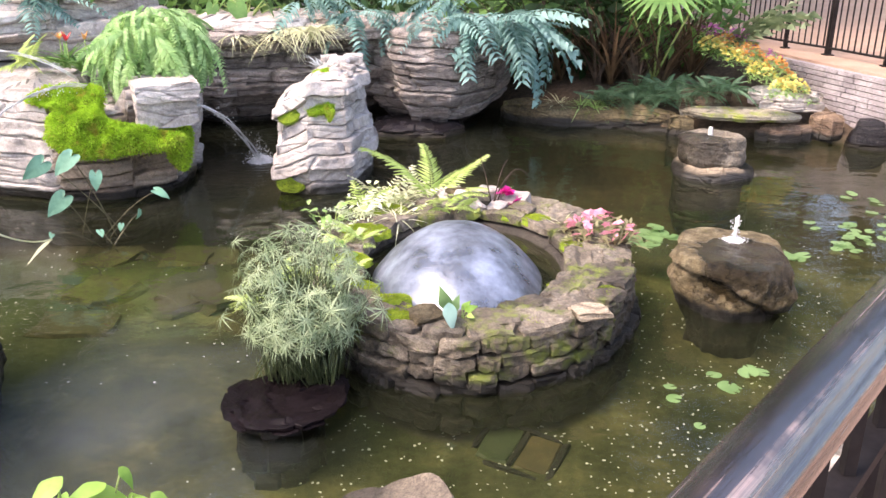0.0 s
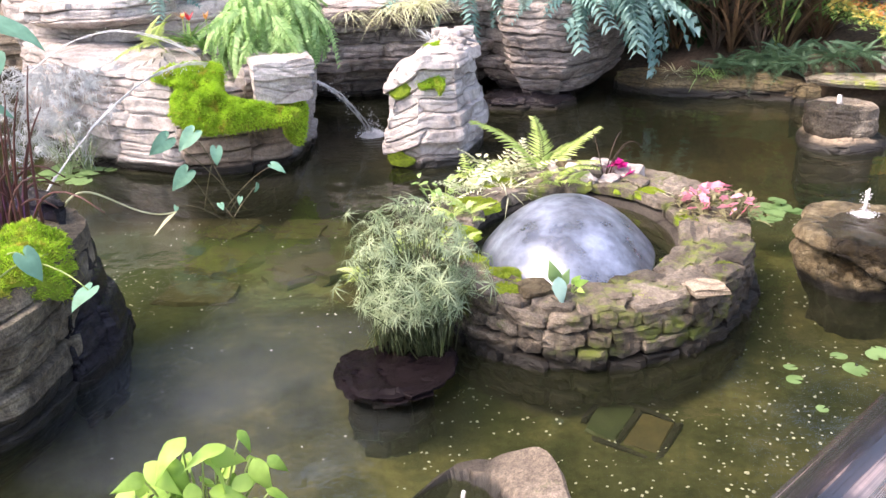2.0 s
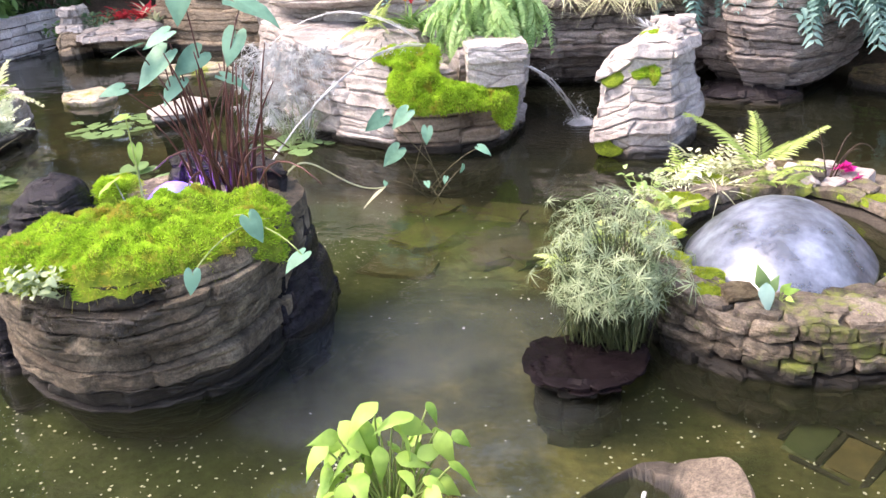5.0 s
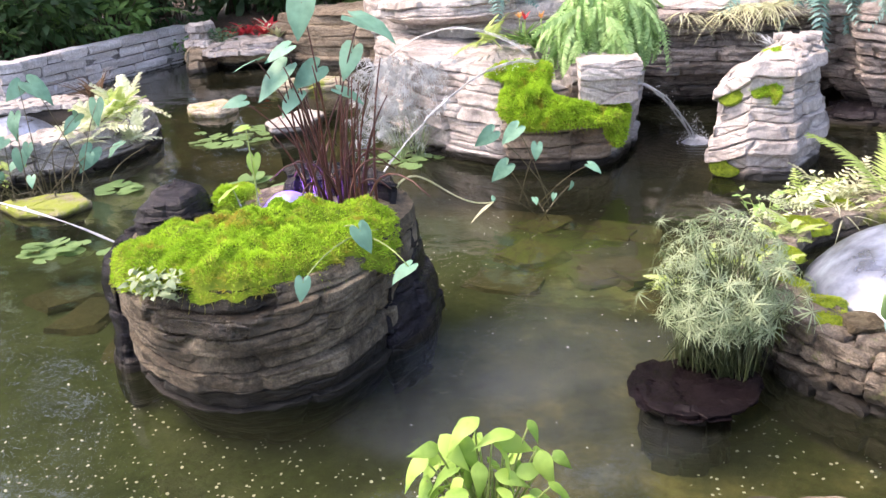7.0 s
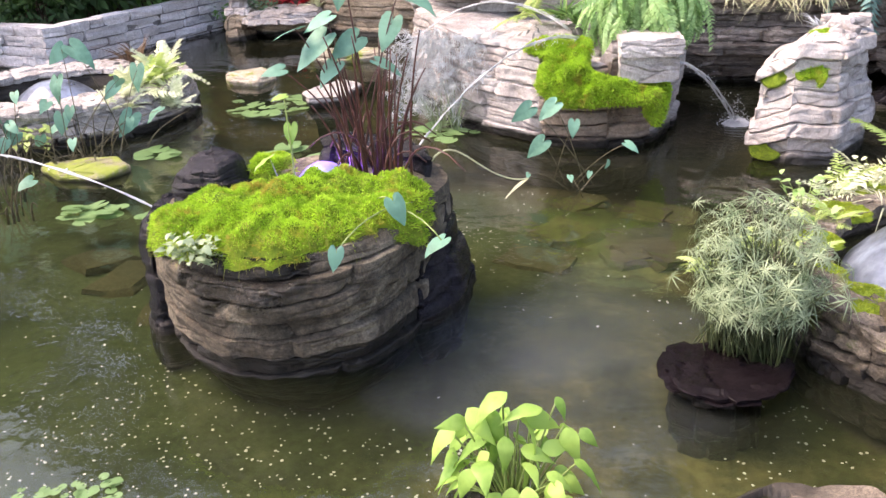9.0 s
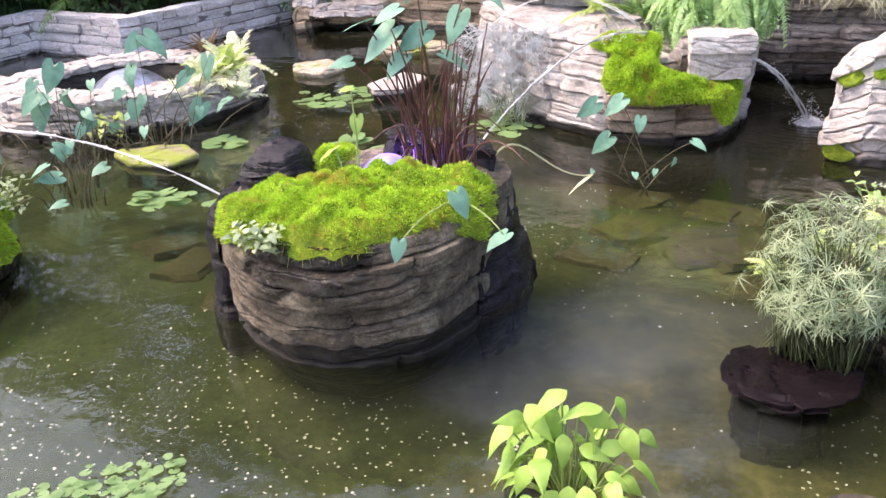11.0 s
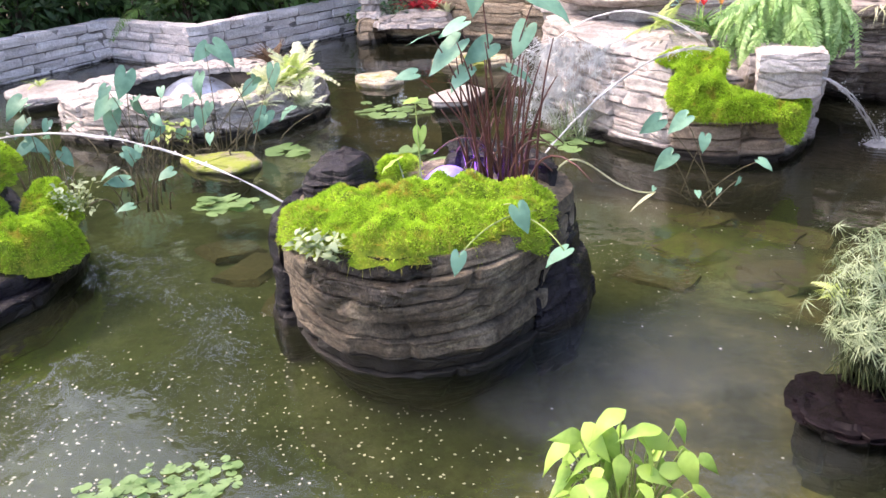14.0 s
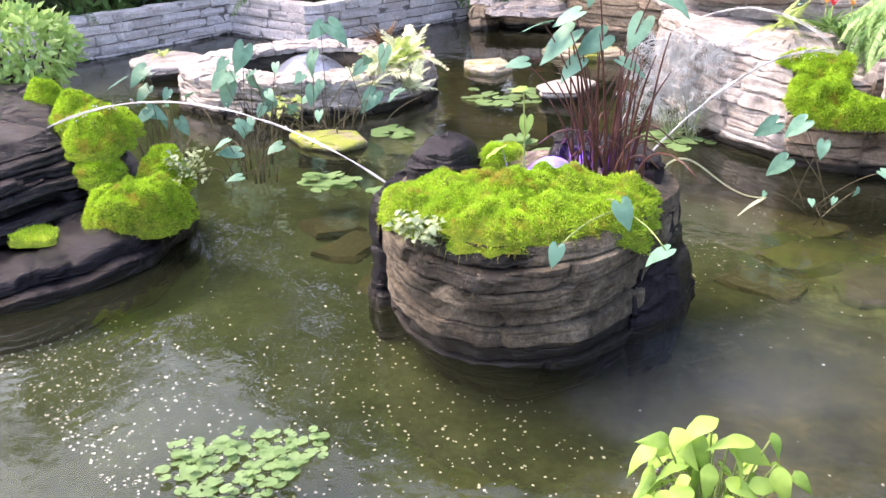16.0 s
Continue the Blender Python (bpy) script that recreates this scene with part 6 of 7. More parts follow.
flower_clump("impatiens", "pink flowering bedding plants on the ring's rim", (1.2, 6.1, 0.355), PINK, 571, 46, 0.28, 0.26, 0.16, 0.045, leaf=leaf_mat("bronze green leaf", (0.14, 0.12, 0.06), (0.42, 0.42, 0.24)), leaves=260, group="ring flowers")
for x, y, z in ((0.52, 6.85, 0.45), (0.62, 6.82, 0.37)):
    flower_clump("orchid", "magenta blossoms on a thin twig", (x, y, z), MAGENTA, 573, 9, 0.05, 0.04, 0.06, 0.05, leaves=4, group="ring flowers")
for i, (x, y, z, kind) in enumerate([(3.5, 11.5, 0.85, 0), (3.75, 11.25, 0.74, 0), (4.02, 11.02, 0.6, 0), (4.42, 10.92, 0.45, 0), (3.72, 11.62, 0.88, 1), (3.98, 11.38, 0.78, 1), (4.25, 11.15, 0.64, 1), (3.6, 11.85, 0.98, 2), (3.95, 11.8, 0.92, 2), (4.3, 11.45, 0.7, 3)]):
    flower_clump("chrysanthemum", ("yellow chrysanthemums in full bloom on the bank", "orange chrysanthemums in full bloom on the bank", "dull purple chrysanthemums near the walkway", "fading purple chrysanthemums among the orange")[kind], (x + 0.06, y, z + 0.06), (YELLOW, ORANGE, PURPLE, PURPLE)[kind], 575 + i * 4,
                 (120, 120, 80, 40)[kind], (0.2, 0.2, 0.22, 0.14)[kind], (0.18, 0.18, 0.16, 0.12)[kind], 0.24, 0.025, leaves=200, slope=(-0.25, 0.25), group="chrysanthemums", kinds=9)
flower_clump("chrysanthemum", "yellow chrysanthemums at the bank's tip", (4.12, 10.42, 0.55), YELLOW, 583, 70, 0.16, 0.16, 0.26, 0.03, leaves=110, group="chrysanthemums", kinds=9)


bm = bmesh.new()
for p, q, l in (((0.42, 6.8, 0.395), (0.55, 7.0, 0.72), 0.08), ((0.42, 6.8, 0.395), (0.72, 6.9, 0.6), 0.16), ((0.45, 6.82, 0.395), (0.62, 6.85, 0.62), 0.1), ((0.4, 6.8, 0.395), (0.3, 6.95, 0.78), 0.05)):
    tube(bm, arc(p, q, l, 8), 0.006, 0.003, 5)
solid("twig", bm, BARK, "thin bare brown twigs arching over the ring", "twig")


# taro
def taro(label, base, leaves, seed, size, stem, foot=0.08, bare=0, tall=0.9, group="taro plants", material=None, open_to=(0.55, -0.5, 0.7)):
    """Leaves as places with a size of their own choosing, or as place, heading, dip and length."""
    rnd = random.Random(seed)
    root = thing("taro", label, "taro plant", base, group)
    me = [heart_mesh("leaf", material or TARO, seed + i, 0.16, 0.3) for i in range(4)]
    b = Vector(base)
    for x, y, z, *way in leaves:
        q = Vector((x, y, z)) - b
        yaw, pitch, ln = way or (rnd.gauss(-70, 60), rnd.uniform(-65, -15), 0.9 * size * rnd.uniform(0.75, 1.2))
        piece("leaf", rnd.choice(me), root, leaf_pose(q, yaw, pitch, ln / 1.12, [v + rnd.gauss(0, 0.3) for v in (open_to if pitch < -25 else (0.2, -0.25, 1.0))]))
        bm = bmesh.new()
        f = Vector((rnd.gauss(0, foot), rnd.gauss(0, foot), -0.02))
        mid = f.lerp(q, 0.6) + Vector((0, 0, 0.16 * q.length))
        pts = [f.lerp(mid, t).lerp(mid.lerp(q, t), t) for t in (k / 7 for k in range(8))]
        tube(bm, pts, 0.009 if stem == STEM and base[2] > 0.5 else 0.006, 0.0035, 5)
        part("stalk", bm, stem, root)
    for i in range(bare):
        bm = bmesh.new()
        f = Vector((rnd.gauss(0, foot * 1.2), rnd.gauss(0, foot), -0.04))
        way = Vector((rnd.gauss(0, 1), rnd.gauss(0, 1), 0)).normalized()
        arched = i % 3 == 0
        hgt = tall * (rnd.uniform(0.45, 0.8) if arched else rnd.uniform(0.55, 1.08))
        reach = hgt * (rnd.uniform(0.35, 0.6) if arched else rnd.uniform(0.03, 0.16))
        tube(bm, [f + (f * 0.8 + way * reach) * t ** 2.2 + Vector((0, 0, hgt * (t - (0.5 * t ** 4 if arched else 0.0)))) for t in (k / 9 for k in range(10))], rnd.uniform(0.009, 0.015), 0.004, 6)
        part("stalk", bm, stem, root)
    return root


taro("tall teal-leaved taro with crowded maroon stalks on the moss island", (-3.26, 4.4, 0.8),
     [(-3.34, 4.35, 2.15, -92, -65, 0.31), (-3.07, 4.55, 2.02, 16, -23, 0.36), (-3.12, 4.51, 1.83, -107, -55, 0.25), (-3.19, 4.46, 1.59, 16, -23, 0.23), (-3.31, 4.37, 1.74, -121, -27, 0.26), (-3.44, 4.27, 1.89, -122, -17, 0.22), (-3.47, 4.24, 1.76, -119, -34, 0.33), (-3.59, 4.15, 1.83, -123, -6, 0.22), (-3.42, 4.28, 1.59, -117, -40, 0.22), (-3.69, 4.08, 1.59, -123, -2, 0.17)], 601, 0.26, STEM, 0.095, 38, 1.0)
taro("small light green taro leaves at the moss island", (-3.5, 3.85, 0.85), [(-3.5, 3.9, 1.28, -75, -68, 0.15), (-3.61, 3.79, 1.11, -115, -20, 0.17), (-3.51, 3.88, 1.48, -117, -3, 0.11)], 603, 0.15, GREENSTEM, 0.05, material=BRIGHT)
taro("taro leaves hanging over the island's mossy edge", (-2.95, 4.0, 0.86), [(-2.58, 3.63, 1.01, 0, -60, 0.19), (-2.62, 3.14, 0.9, -77, -64, 0.14), (-2.39, 3.79, 0.76, -118, -22, 0.18)], 605, 0.17, GREENSTEM, 0.1)
taro("low taro in the water before the pale outcrop", (-3.05, 7.25, -0.05), [(-3.35, 6.93, 0.7, -133, -33, 0.26), (-3.14, 7.02, 0.73, -132, -37, 0.26), (-2.97, 7.08, 0.56, -84, -66, 0.18), (-3.24, 6.98, 0.38, -132, -39, 0.26), (-2.53, 7.27, 0.36, 0, -24, 0.17)], 607, 0.24, OLIVESTEM, 0.1)
taro("small taro seedlings before the pale outcrop", (-2.85, 7.15, -0.05), [(-2.65, 7.12, 0.22), (-2.78, 7.0, 0.14), (-3.2, 6.6, 0.2), (-2.95, 6.95, 0.1)], 609, 0.1, OLIVESTEM, 0.1)
taro("teal taro standing in the water before the far ring", (-8.35, 5.95, -0.05), [(-8.46, 5.8, 0.86, -76, -64, 0.33), (-8.32, 5.99, 1.19, 22, -40, 0.4), (-8.39, 5.89, 1.19, -101, -36, 0.28), (-7.97, 6.48, 0.88, -77, -64, 0.33), (-8.13, 6.26, 0.73, -100, -40, 0.24), (-8.48, 5.77, 0.47, -65, -68, 0.27), (-8.06, 6.35, 0.37, -97, -47, 0.36), (-7.88, 6.6, 0.4, -105, -24, 0.27)], 611, 0.3, OLIVESTEM, 0.3, 14, 0.55)
taro("teal taro leaning out before the far ring", (-8.85, 5.1, -0.05), [(-8.91, 5.16, 0.97, -85, -59, 0.38), (-9.06, 4.96, 0.7, -100, -39, 0.35), (-8.89, 5.2, 0.65, 16, -58, 0.27), (-9.04, 4.98, 0.55, -74, -65, 0.37), (-8.7, 5.3, 0.45)], 613, 0.32, OLIVESTEM, 0.2, 10, 0.45)
taro("low taro with reddish stalks in open water", (-7.55, 4.3, -0.05), [(-7.57, 4.26, 0.48, -25, -71, 0.18), (-7.66, 4.11, 0.34, -99, -19, 0.22), (-7.61, 4.19, 0.22, -100, 8, 0.28), (-7.4, 4.56, 0.24, -100, -12, 0.22), (-7.31, 4.02, 0.06, -100, 0, 0.18)], 615, 0.22, OLIVESTEM, 0.12, 8, 0.5)
taro("taro beside the dark rock", (-8.5, 3.75, -0.05), [(-8.5, 3.75, 0.8, -89, -39, 0.26), (-8.51, 3.74, 0.57, -92, -29, 0.25), (-8.5, 3.76, 0.58, 44, -27, 0.26), (-8.38, 4.01, 0.43, 27, -58, 0.22), (-8.5, 3.75, 1.0, -90, -35, 0.3), (-8.7, 3.6, 0.9)], 617, 0.28, OLIVESTEM, 0.16, 6, 0.5)

rnd_t = random.Random(619)
for i, (x, y) in enumerate([(-8.7, 5.35), (-8.15, 5.7), (-8.75, 4.1), (-7.95, 4.6)]):
    taro("slender taro with small teal leaves in the far shallows", (x, y, -0.05), [(x + rnd_t.gauss(0, 0.22), y + rnd_t.gauss(0, 0.22), rnd_t.uniform(0.25, 0.95)) for _ in range(6)], 621 + i * 3, 0.21, OLIVESTEM, 0.15, 5, 0.6)

# long fallen stalk with a withered leaf
bm = bmesh.new()
bent = [Vector(p) for p in ((-3.05, 4.75, 0.86), (-2.98, 5.0, 1.08), (-2.9, 5.22, 0.55), (-2.62, 5.4, 0.6))]
tube(bm, [bent[0] * (1 - t) ** 3 + bent[1] * 3 * t * (1 - t) ** 2 + bent[2] * 3 * t * t * (1 - t) + bent[3] * t ** 3 for t in (k / 16 for k in range(17))], 0.008, 0.005, 6)
fallen = solid("fallen_stalk", bm, CREAM, "long pale taro stalk bent over the water", "stalk")
bm = bmesh.new()
strip(bm, Vector((-2.62, 5.4, 0.6)), Vector((-0.3, -0.55, -0.2)), 0.22, 0.05, 0.2, 4)
part("withered_leaf", bm, CREAM, fallen, "rolled cream withered leaf")


# ferns, bromeliads and hanging plants on the rocks
def dome_fern(name, label, at, material, seed, count, r, size):
    """A dense fern whose fronds fall outwards over one another like shingles."""
    rnd = random.Random(seed)
    root = thing(name, label, "fern", at)
    meshes = [frond_mesh("frond", material, seed + i, 1.0, 17, 0.2, 0.085, 0.7 + 0.3 * i, taper=0.6, bare=0.04, sweep=0.3) for i in range(4)]
    for i in range(count):
        a, el = rnd.random() * 360, math.asin(rnd.uniform(0.0, 1.0))
        p = Vector((math.cos(radians(a)) * math.cos(el), math.sin(radians(a)) * math.cos(el), math.sin(el))) * r * rnd.uniform(0.55, 1.08)
        piece("frond", rnd.choice(meshes), root, aim(p, a + rnd.gauss(0, 30), math.degrees(el) * 0.5 - 50 + rnd.gauss(0, 17), size * rnd.uniform(0.6, 1.2), rnd.uniform(-35, 35)))
    return root


dome_fern("sword_fern", "dense fresh green sword fern hanging over the outcrop", (-2.96, 9.0, 1.3), SWORD, 621, 360, 0.5, 0.44)
fern("sword_fern", "yellow-green fern on the outcrop's crest", (-4.3, 8.95, 1.2), LIMEFERN, 623, 12, 0.5, (15, 70), 0.6, 20, 0.16, 0.035)
tuft("bromeliad", "green strap-leaved bromeliad with orange flower spikes", (-3.85, 8.95, 1.14), PALM, 625, 46, 0.46, 0.055, "bromeliad", "", 0.9, 0.6, 2, 0.16)
for i, (x, y) in enumerate([(-3.85, 8.95), (-3.7, 9.05), (-3.98, 9.1)]):
    root = thing("flower_spike", "orange bromeliad flower spike", "flower", (x, y, 1.44), "flower spikes")
    piece("bract_rosette", rosette_mesh("bract_rosette", ORANGE if i else RED, 640 + i, 9, 0.13, 0.03, 1.6, 0.2, 3), root, Matrix())
    bm = bmesh.new()
    tube(bm, [(0, 0, -0.28), (0, 0, 0.02)], 0.008, 0.006, 5)
    part("stalk", bm, GREENSTEM, root)
for i, (x, y, z, k) in enumerate([(-2.35, 11.0, 1.22, 3), (-1.85, 11.1, 1.3, 4), (-1.6, 11.2, 1.3, 3)]):
    tuft("spider_plant", "cream striped spider plant spilling over the cliff", (x, y, z), CREAM, 651 + i * 9, 56, 0.36, 0.022, "spider plant", "spider plants", 0.5, 1.5, k, 0.16)
tuft("blue_agave", "small blue-grey rosette by the upright rock's top", (-1.35, 9.6, 1.05), SILVER, 671, 26, 0.26, 0.03, "succulent", "", 0.7, 0.3, 2, 0.08)
for i, (x, y, z, n, s, yaw) in enumerate([(-0.95, 11.5, 1.45, 12, 0.8, (-170, -10)), (-0.35, 11.25, 1.35, 8, 0.6, (-160, -20)), (0.35, 11.25, 1.42, 16, 0.85, (-150, -10)), (0.75, 11.35, 1.42, 22, 0.95, (-140, 10)), (0.0, 11.6, 1.65, 12, 0.8, (-180, 0)), (-1.7, 11.7, 1.65, 12, 0.7, (-180, -20)), (1.05, 11.5, 1.3, 12, 0.9, (-130, 0))]):
    fern("blue_fern", "blue-green deeply cut fern hanging over the cliff", (x, y, z), BLUEFERN, 681 + i * 7, n, s, (-35, 30), 0.8, 11, 0.24, 0.085, yaw=yaw, group="blue ferns", spread=0.12, taper=0.5, sweep=0.5)
for i, (x, y, z) in enumerate([(2.2, 11.65, 0.3), (2.5, 11.5, 0.33), (2.8, 11.45, 0.36), (3.1, 11.3, 0.42), (3.4, 11.15, 0.5), (3.65, 10.95, 0.58), (2.65, 11.7, 0.42), (3.0, 11.6, 0.45)]):
    fern("holly_fern", "dark green low fern along the shore", (x, y, z), HOLLY, 741 + i * 6, 26, 0.42, (5, 60), 0.8, 14, 0.2, 0.06, group="holly ferns")
for i, (x, y) in enumerate([(1.5, 11.75), (1.9, 11.6), (2.15, 11.55)]):
    tuft("lily_turf", "pale green strap-leaved tuft along the shore", (x, y, 0.2), FERN if i else CREAM, 771 + i, 26, 0.32, 0.02, "grass", "lily turf", 0.7, 0.6, 2, 0.1)

# silver foliage falling down the outcrop
def silver():
    rnd = random.Random(781)
    root = thing("silver_shrub", "silver-grey fine-leaved plant trailing down the outcrop to the water", "shrub", (-5.15, 8.45, 0.1))
    tops = [whorl_mesh("leaf_spray", SILVER, 790 + i, 13, 0.1, 0.011) for i in range(4)]
    bm = bmesh.new()
    for i in range(340):
        u = rnd.random()
        q = Vector((rnd.uniform(-0.6, 0.75), -0.12 + rnd.uniform(-0.18, 0.15), 0.05 + 0.95 * u))
        if q.x > 0.3 and u < 0.4:
            continue
        q.y += 0.25 * max(0, u - 0.6)
        piece("leaf_spray", rnd.choice(tops), root, Matrix.LocRotScale(q, Euler((rnd.uniform(-0.2, 1.4), rnd.uniform(-0.8, 0.8), rnd.random() * 6)), Vector((rnd.uniform(0.6, 1.25),) * 3)))
        if i % 3 == 0:
            tube(bm, arc((q.x * 0.5, 0.0, 0.9), q, 0.05, 4), 0.004, 0.002, 3)
    tagged(part("twig_tangle", bm, SILVER, root, "thin silver twigs"), kind="stuff")


silver()
tuft("reed_tuft", "thin green reeds at the outcrop's foot", (-5.15, 8.1, -0.05), SEDGE, 801, 40, 0.7, 0.012, "reeds", "", 3.0, 0.12, 2, 0.1)

# white leaved plants on the far ring
for i, (x, y, z, s) in enumerate([(-8.75, 7.0, 0.42, 0.42), (-8.95, 7.5, 0.45, 0.45), (-9.1, 7.8, 0.45, 0.5), (-8.55, 7.35, 0.2, 0.42), (-8.7, 6.7, 0.3, 0.34)]):
    fern("variegated_plant", "white and green variegated plant on the far ring", (x, y, z), WHITELEAF if i != 1 else LIMEFERN, 811 + i * 5, 22, s * 1.1, (10, 80), 0.5, 10, 0.3, 0.09, group="variegated plants")
tuft("potted_bromeliad", "rust red and olive bromeliad on the far ring", (-10.1, 8.2, 0.5), DEAD, 831, 34, 0.5, 0.04, "bromeliad", "", 1.0, 0.4, 2, 0.05)
ivy("yellow-green creeper on the far ring's wall", (-9.15, 5.7, 0.1), 0.5, 0.2, 0.25, LIMEFERN, 833, 50, 0.1)
tuft("young_plant", "small yellow-green seedling on the flat stone", (-13.3, 6.5, 0.22), LIMEFERN, 835, 14, 0.3, 0.06, "plant", "", 0.9, 0.5)


# water lilies
def pads(label, places, seed, size=0.09, floats=True, material=None):
    rnd = random.Random(seed)
    cx = sum(p[0] for p in places) / len(places)
    cy = sum(p[1] for p in places) / len(places)
    root = thing("water_lily", label, "water lily", (cx, cy, 0), "water lilies")
    bm = bmesh.new()
    n = 16
    mid = bm.verts.new((0, 0, 0.002))
    rim = [bm.verts.new((math.cos(a), math.sin(a), 0.03 + 0.03 * math.sin(3 * a))) for a in (0.22 + (2 * math.pi - 0.44) * i / n for i in range(n + 1))]
    for a, b in zip(rim, rim[1:]):
        bm.faces.new((mid, a, b))
    me = mesh_of("pad", bm, material or PAD)
    for x, y, r, k in places:
        for i in range(k):
            a, d = rnd.random() * 6.28, r * math.sqrt(rnd.random())
            z = 0.006 + 0.004 * rnd.random() + (0.05 * rnd.random() if rnd.random() < 0.35 else 0)
            piece("pad", me, root, Matrix.LocRotScale(Vector((x - cx + d * math.cos(a), y - cy + d * math.sin(a), z)), Euler((rnd.uniform(-0.12, 0.12), rnd.uniform(-0.12, 0.12), rnd.random() * 6.28)), Vector((size * rnd.uniform(0.6, 1.2),) * 3)))
    return root


pads("cluster of round light green water plants near the walkway", [(-3.32, 1.62, 0.3, 110), (-3.24, 1.9, 0.15, 34), (-3.5, 1.45, 0.2, 30)], 841, 0.031)
pads("cluster of green lily pads beyond the moss island", [(-6.65, 4.6, 0.28, 22), (-6.05, 4.73, 0.14, 8)], 843, 0.09)
pads("lily pads beside the stone ring", [(1.83, 7.0, 0.2, 16)], 845, 0.08)
pads("lily pads behind the fountain boulder", [(2.85, 6.6, 0.16, 9)], 847, 0.08)
pads("scattered pale lily pads near the shore", [(3.7, 7.2, 0.45, 16), (4.15, 7.9, 0.4, 9), (3.35, 6.9, 0.3, 6)], 849, 0.055)
pads("few round pads near the railing", [(1.8, 4.55, 0.16, 9), (1.35, 4.35, 0.1, 2), (1.4, 4.1, 0.06, 1)], 851, 0.055)
pads("lily pads in the shade of the outcrop", [(-4.9, 8.15, 0.3, 16), (-5.3, 8.1, 0.25, 10)], 853, 0.1)
pads("broad yellow-green pads in the far pool", [(-7.9, 8.5, 0.5, 18), (-6.0, 6.8, 0.35, 10), (-7.6, 6.3, 0.25, 8)], 855, 0.13)


# coins on the pond bed
def coins():
    rnd = random.Random(861)
    bm = bmesh.new()
    for i in range(7500):
        near = rnd.random() < 0.86
        x, y = (rnd.uniform(-6.0, 3.2), 1.2 + 5.3 * rnd.random() ** 1.5) if near else (rnd.uniform(-8, 4.5), rnd.uniform(5, 10))
        if near and -3.0 < x < -0.8 and y > 3.4 and rnd.random() < 0.97:
            continue
        if x < -4.4 and y > 2.2 and rnd.random() < 0.85:
            continue
        if pond_distance(x, y) > -0.35:
            continue
        r = rnd.uniform(0.0035, 0.011)
        z = ground_height(x, y) + 0.014
        tx, ty = rnd.uniform(-0.3, 0.3), rnd.uniform(-0.3, 0.3)
        bm.faces.new([bm.verts.new((x + r * math.cos(a), y + r * math.sin(a), z + r * (tx * math.cos(a) + ty * math.sin(a)))) for a in (k * math.pi / 3.5 for k in range(7))])
    solid("coins", bm, COIN, "pale coins scattered over the pond bed", "coins", kind="stuff", smooth=False)


coins()


# submerged flat stones
rnd_s = random.Random(871)
slab_meshes = [block_mesh("bed_stone", BEDSTONE, 872 + i, 0.2) for i in range(5)]
for i in range(30):
    x, y = (rnd_s.uniform(-3.2, -0.9), rnd_s.uniform(5.9, 7.8)) if i < 16 else (rnd_s.uniform(-6.4, -4.6), rnd_s.uniform(4.0, 5.6))
    ob = tagged(new("bed_stone", rnd_s.choice(slab_meshes)), "flat tan stone lying on the pond bed", "stone", "bed stones")
    ob.matrix_basis = Matrix.LocRotScale(Vector((x, y, ground_height(x, y))), Euler((rnd_s.uniform(-0.08, 0.08), rnd_s.uniform(-0.08, 0.08), rnd_s.random() * 6)), Vector((rnd_s.uniform(0.35, 0.7), rnd_s.uniform(0.3, 0.5), 0.12)))


# ---- water jets ----
def jet(label, p, q, lift, r0, r1, n=26, loose=0.0, drops=0):
    """A jet of a few twisting strands that come apart along its way, with drops beside them."""
    bm = bmesh.new()
    pts = arc(p, q, lift, n)
    rnd = random.Random(int(p[0] * 100))
    for k in range(3 if loose else 1):
        turn = 2.1 * k
        line = []
        for i, a in enumerate(pts):
            u = i / n
            w = loose * (0.15 + u)
            line.append(a + Vector((math.cos(turn + 5 * u) * w, math.sin(turn + 4 * u) * w, math.sin(turn + 7 * u) * w)) + Vector((rnd.gauss(0, 0.002), rnd.gauss(0, 0.002), rnd.gauss(0, 0.003))))
        tube(bm, line, r0 * (0.7 if loose else 1.0), r1 * (0.55 if loose else 1.0), 6)
    for _ in range(drops):
        u = rnd.random() ** 0.6
        a = pts[int(u * n)]
        c = a + Vector((rnd.gauss(0, 1), rnd.gauss(0, 1), rnd.gauss(-0.3, 1))) * (0.01 + 2.2 * loose * u)
        bmesh.ops.create_icosphere(bm, subdivisions=1, radius=rnd.uniform(0.003, 0.008), matrix=Matrix.Translation(c))
    return solid("water_jet", bm, JET, label, "water jet", "water jets")


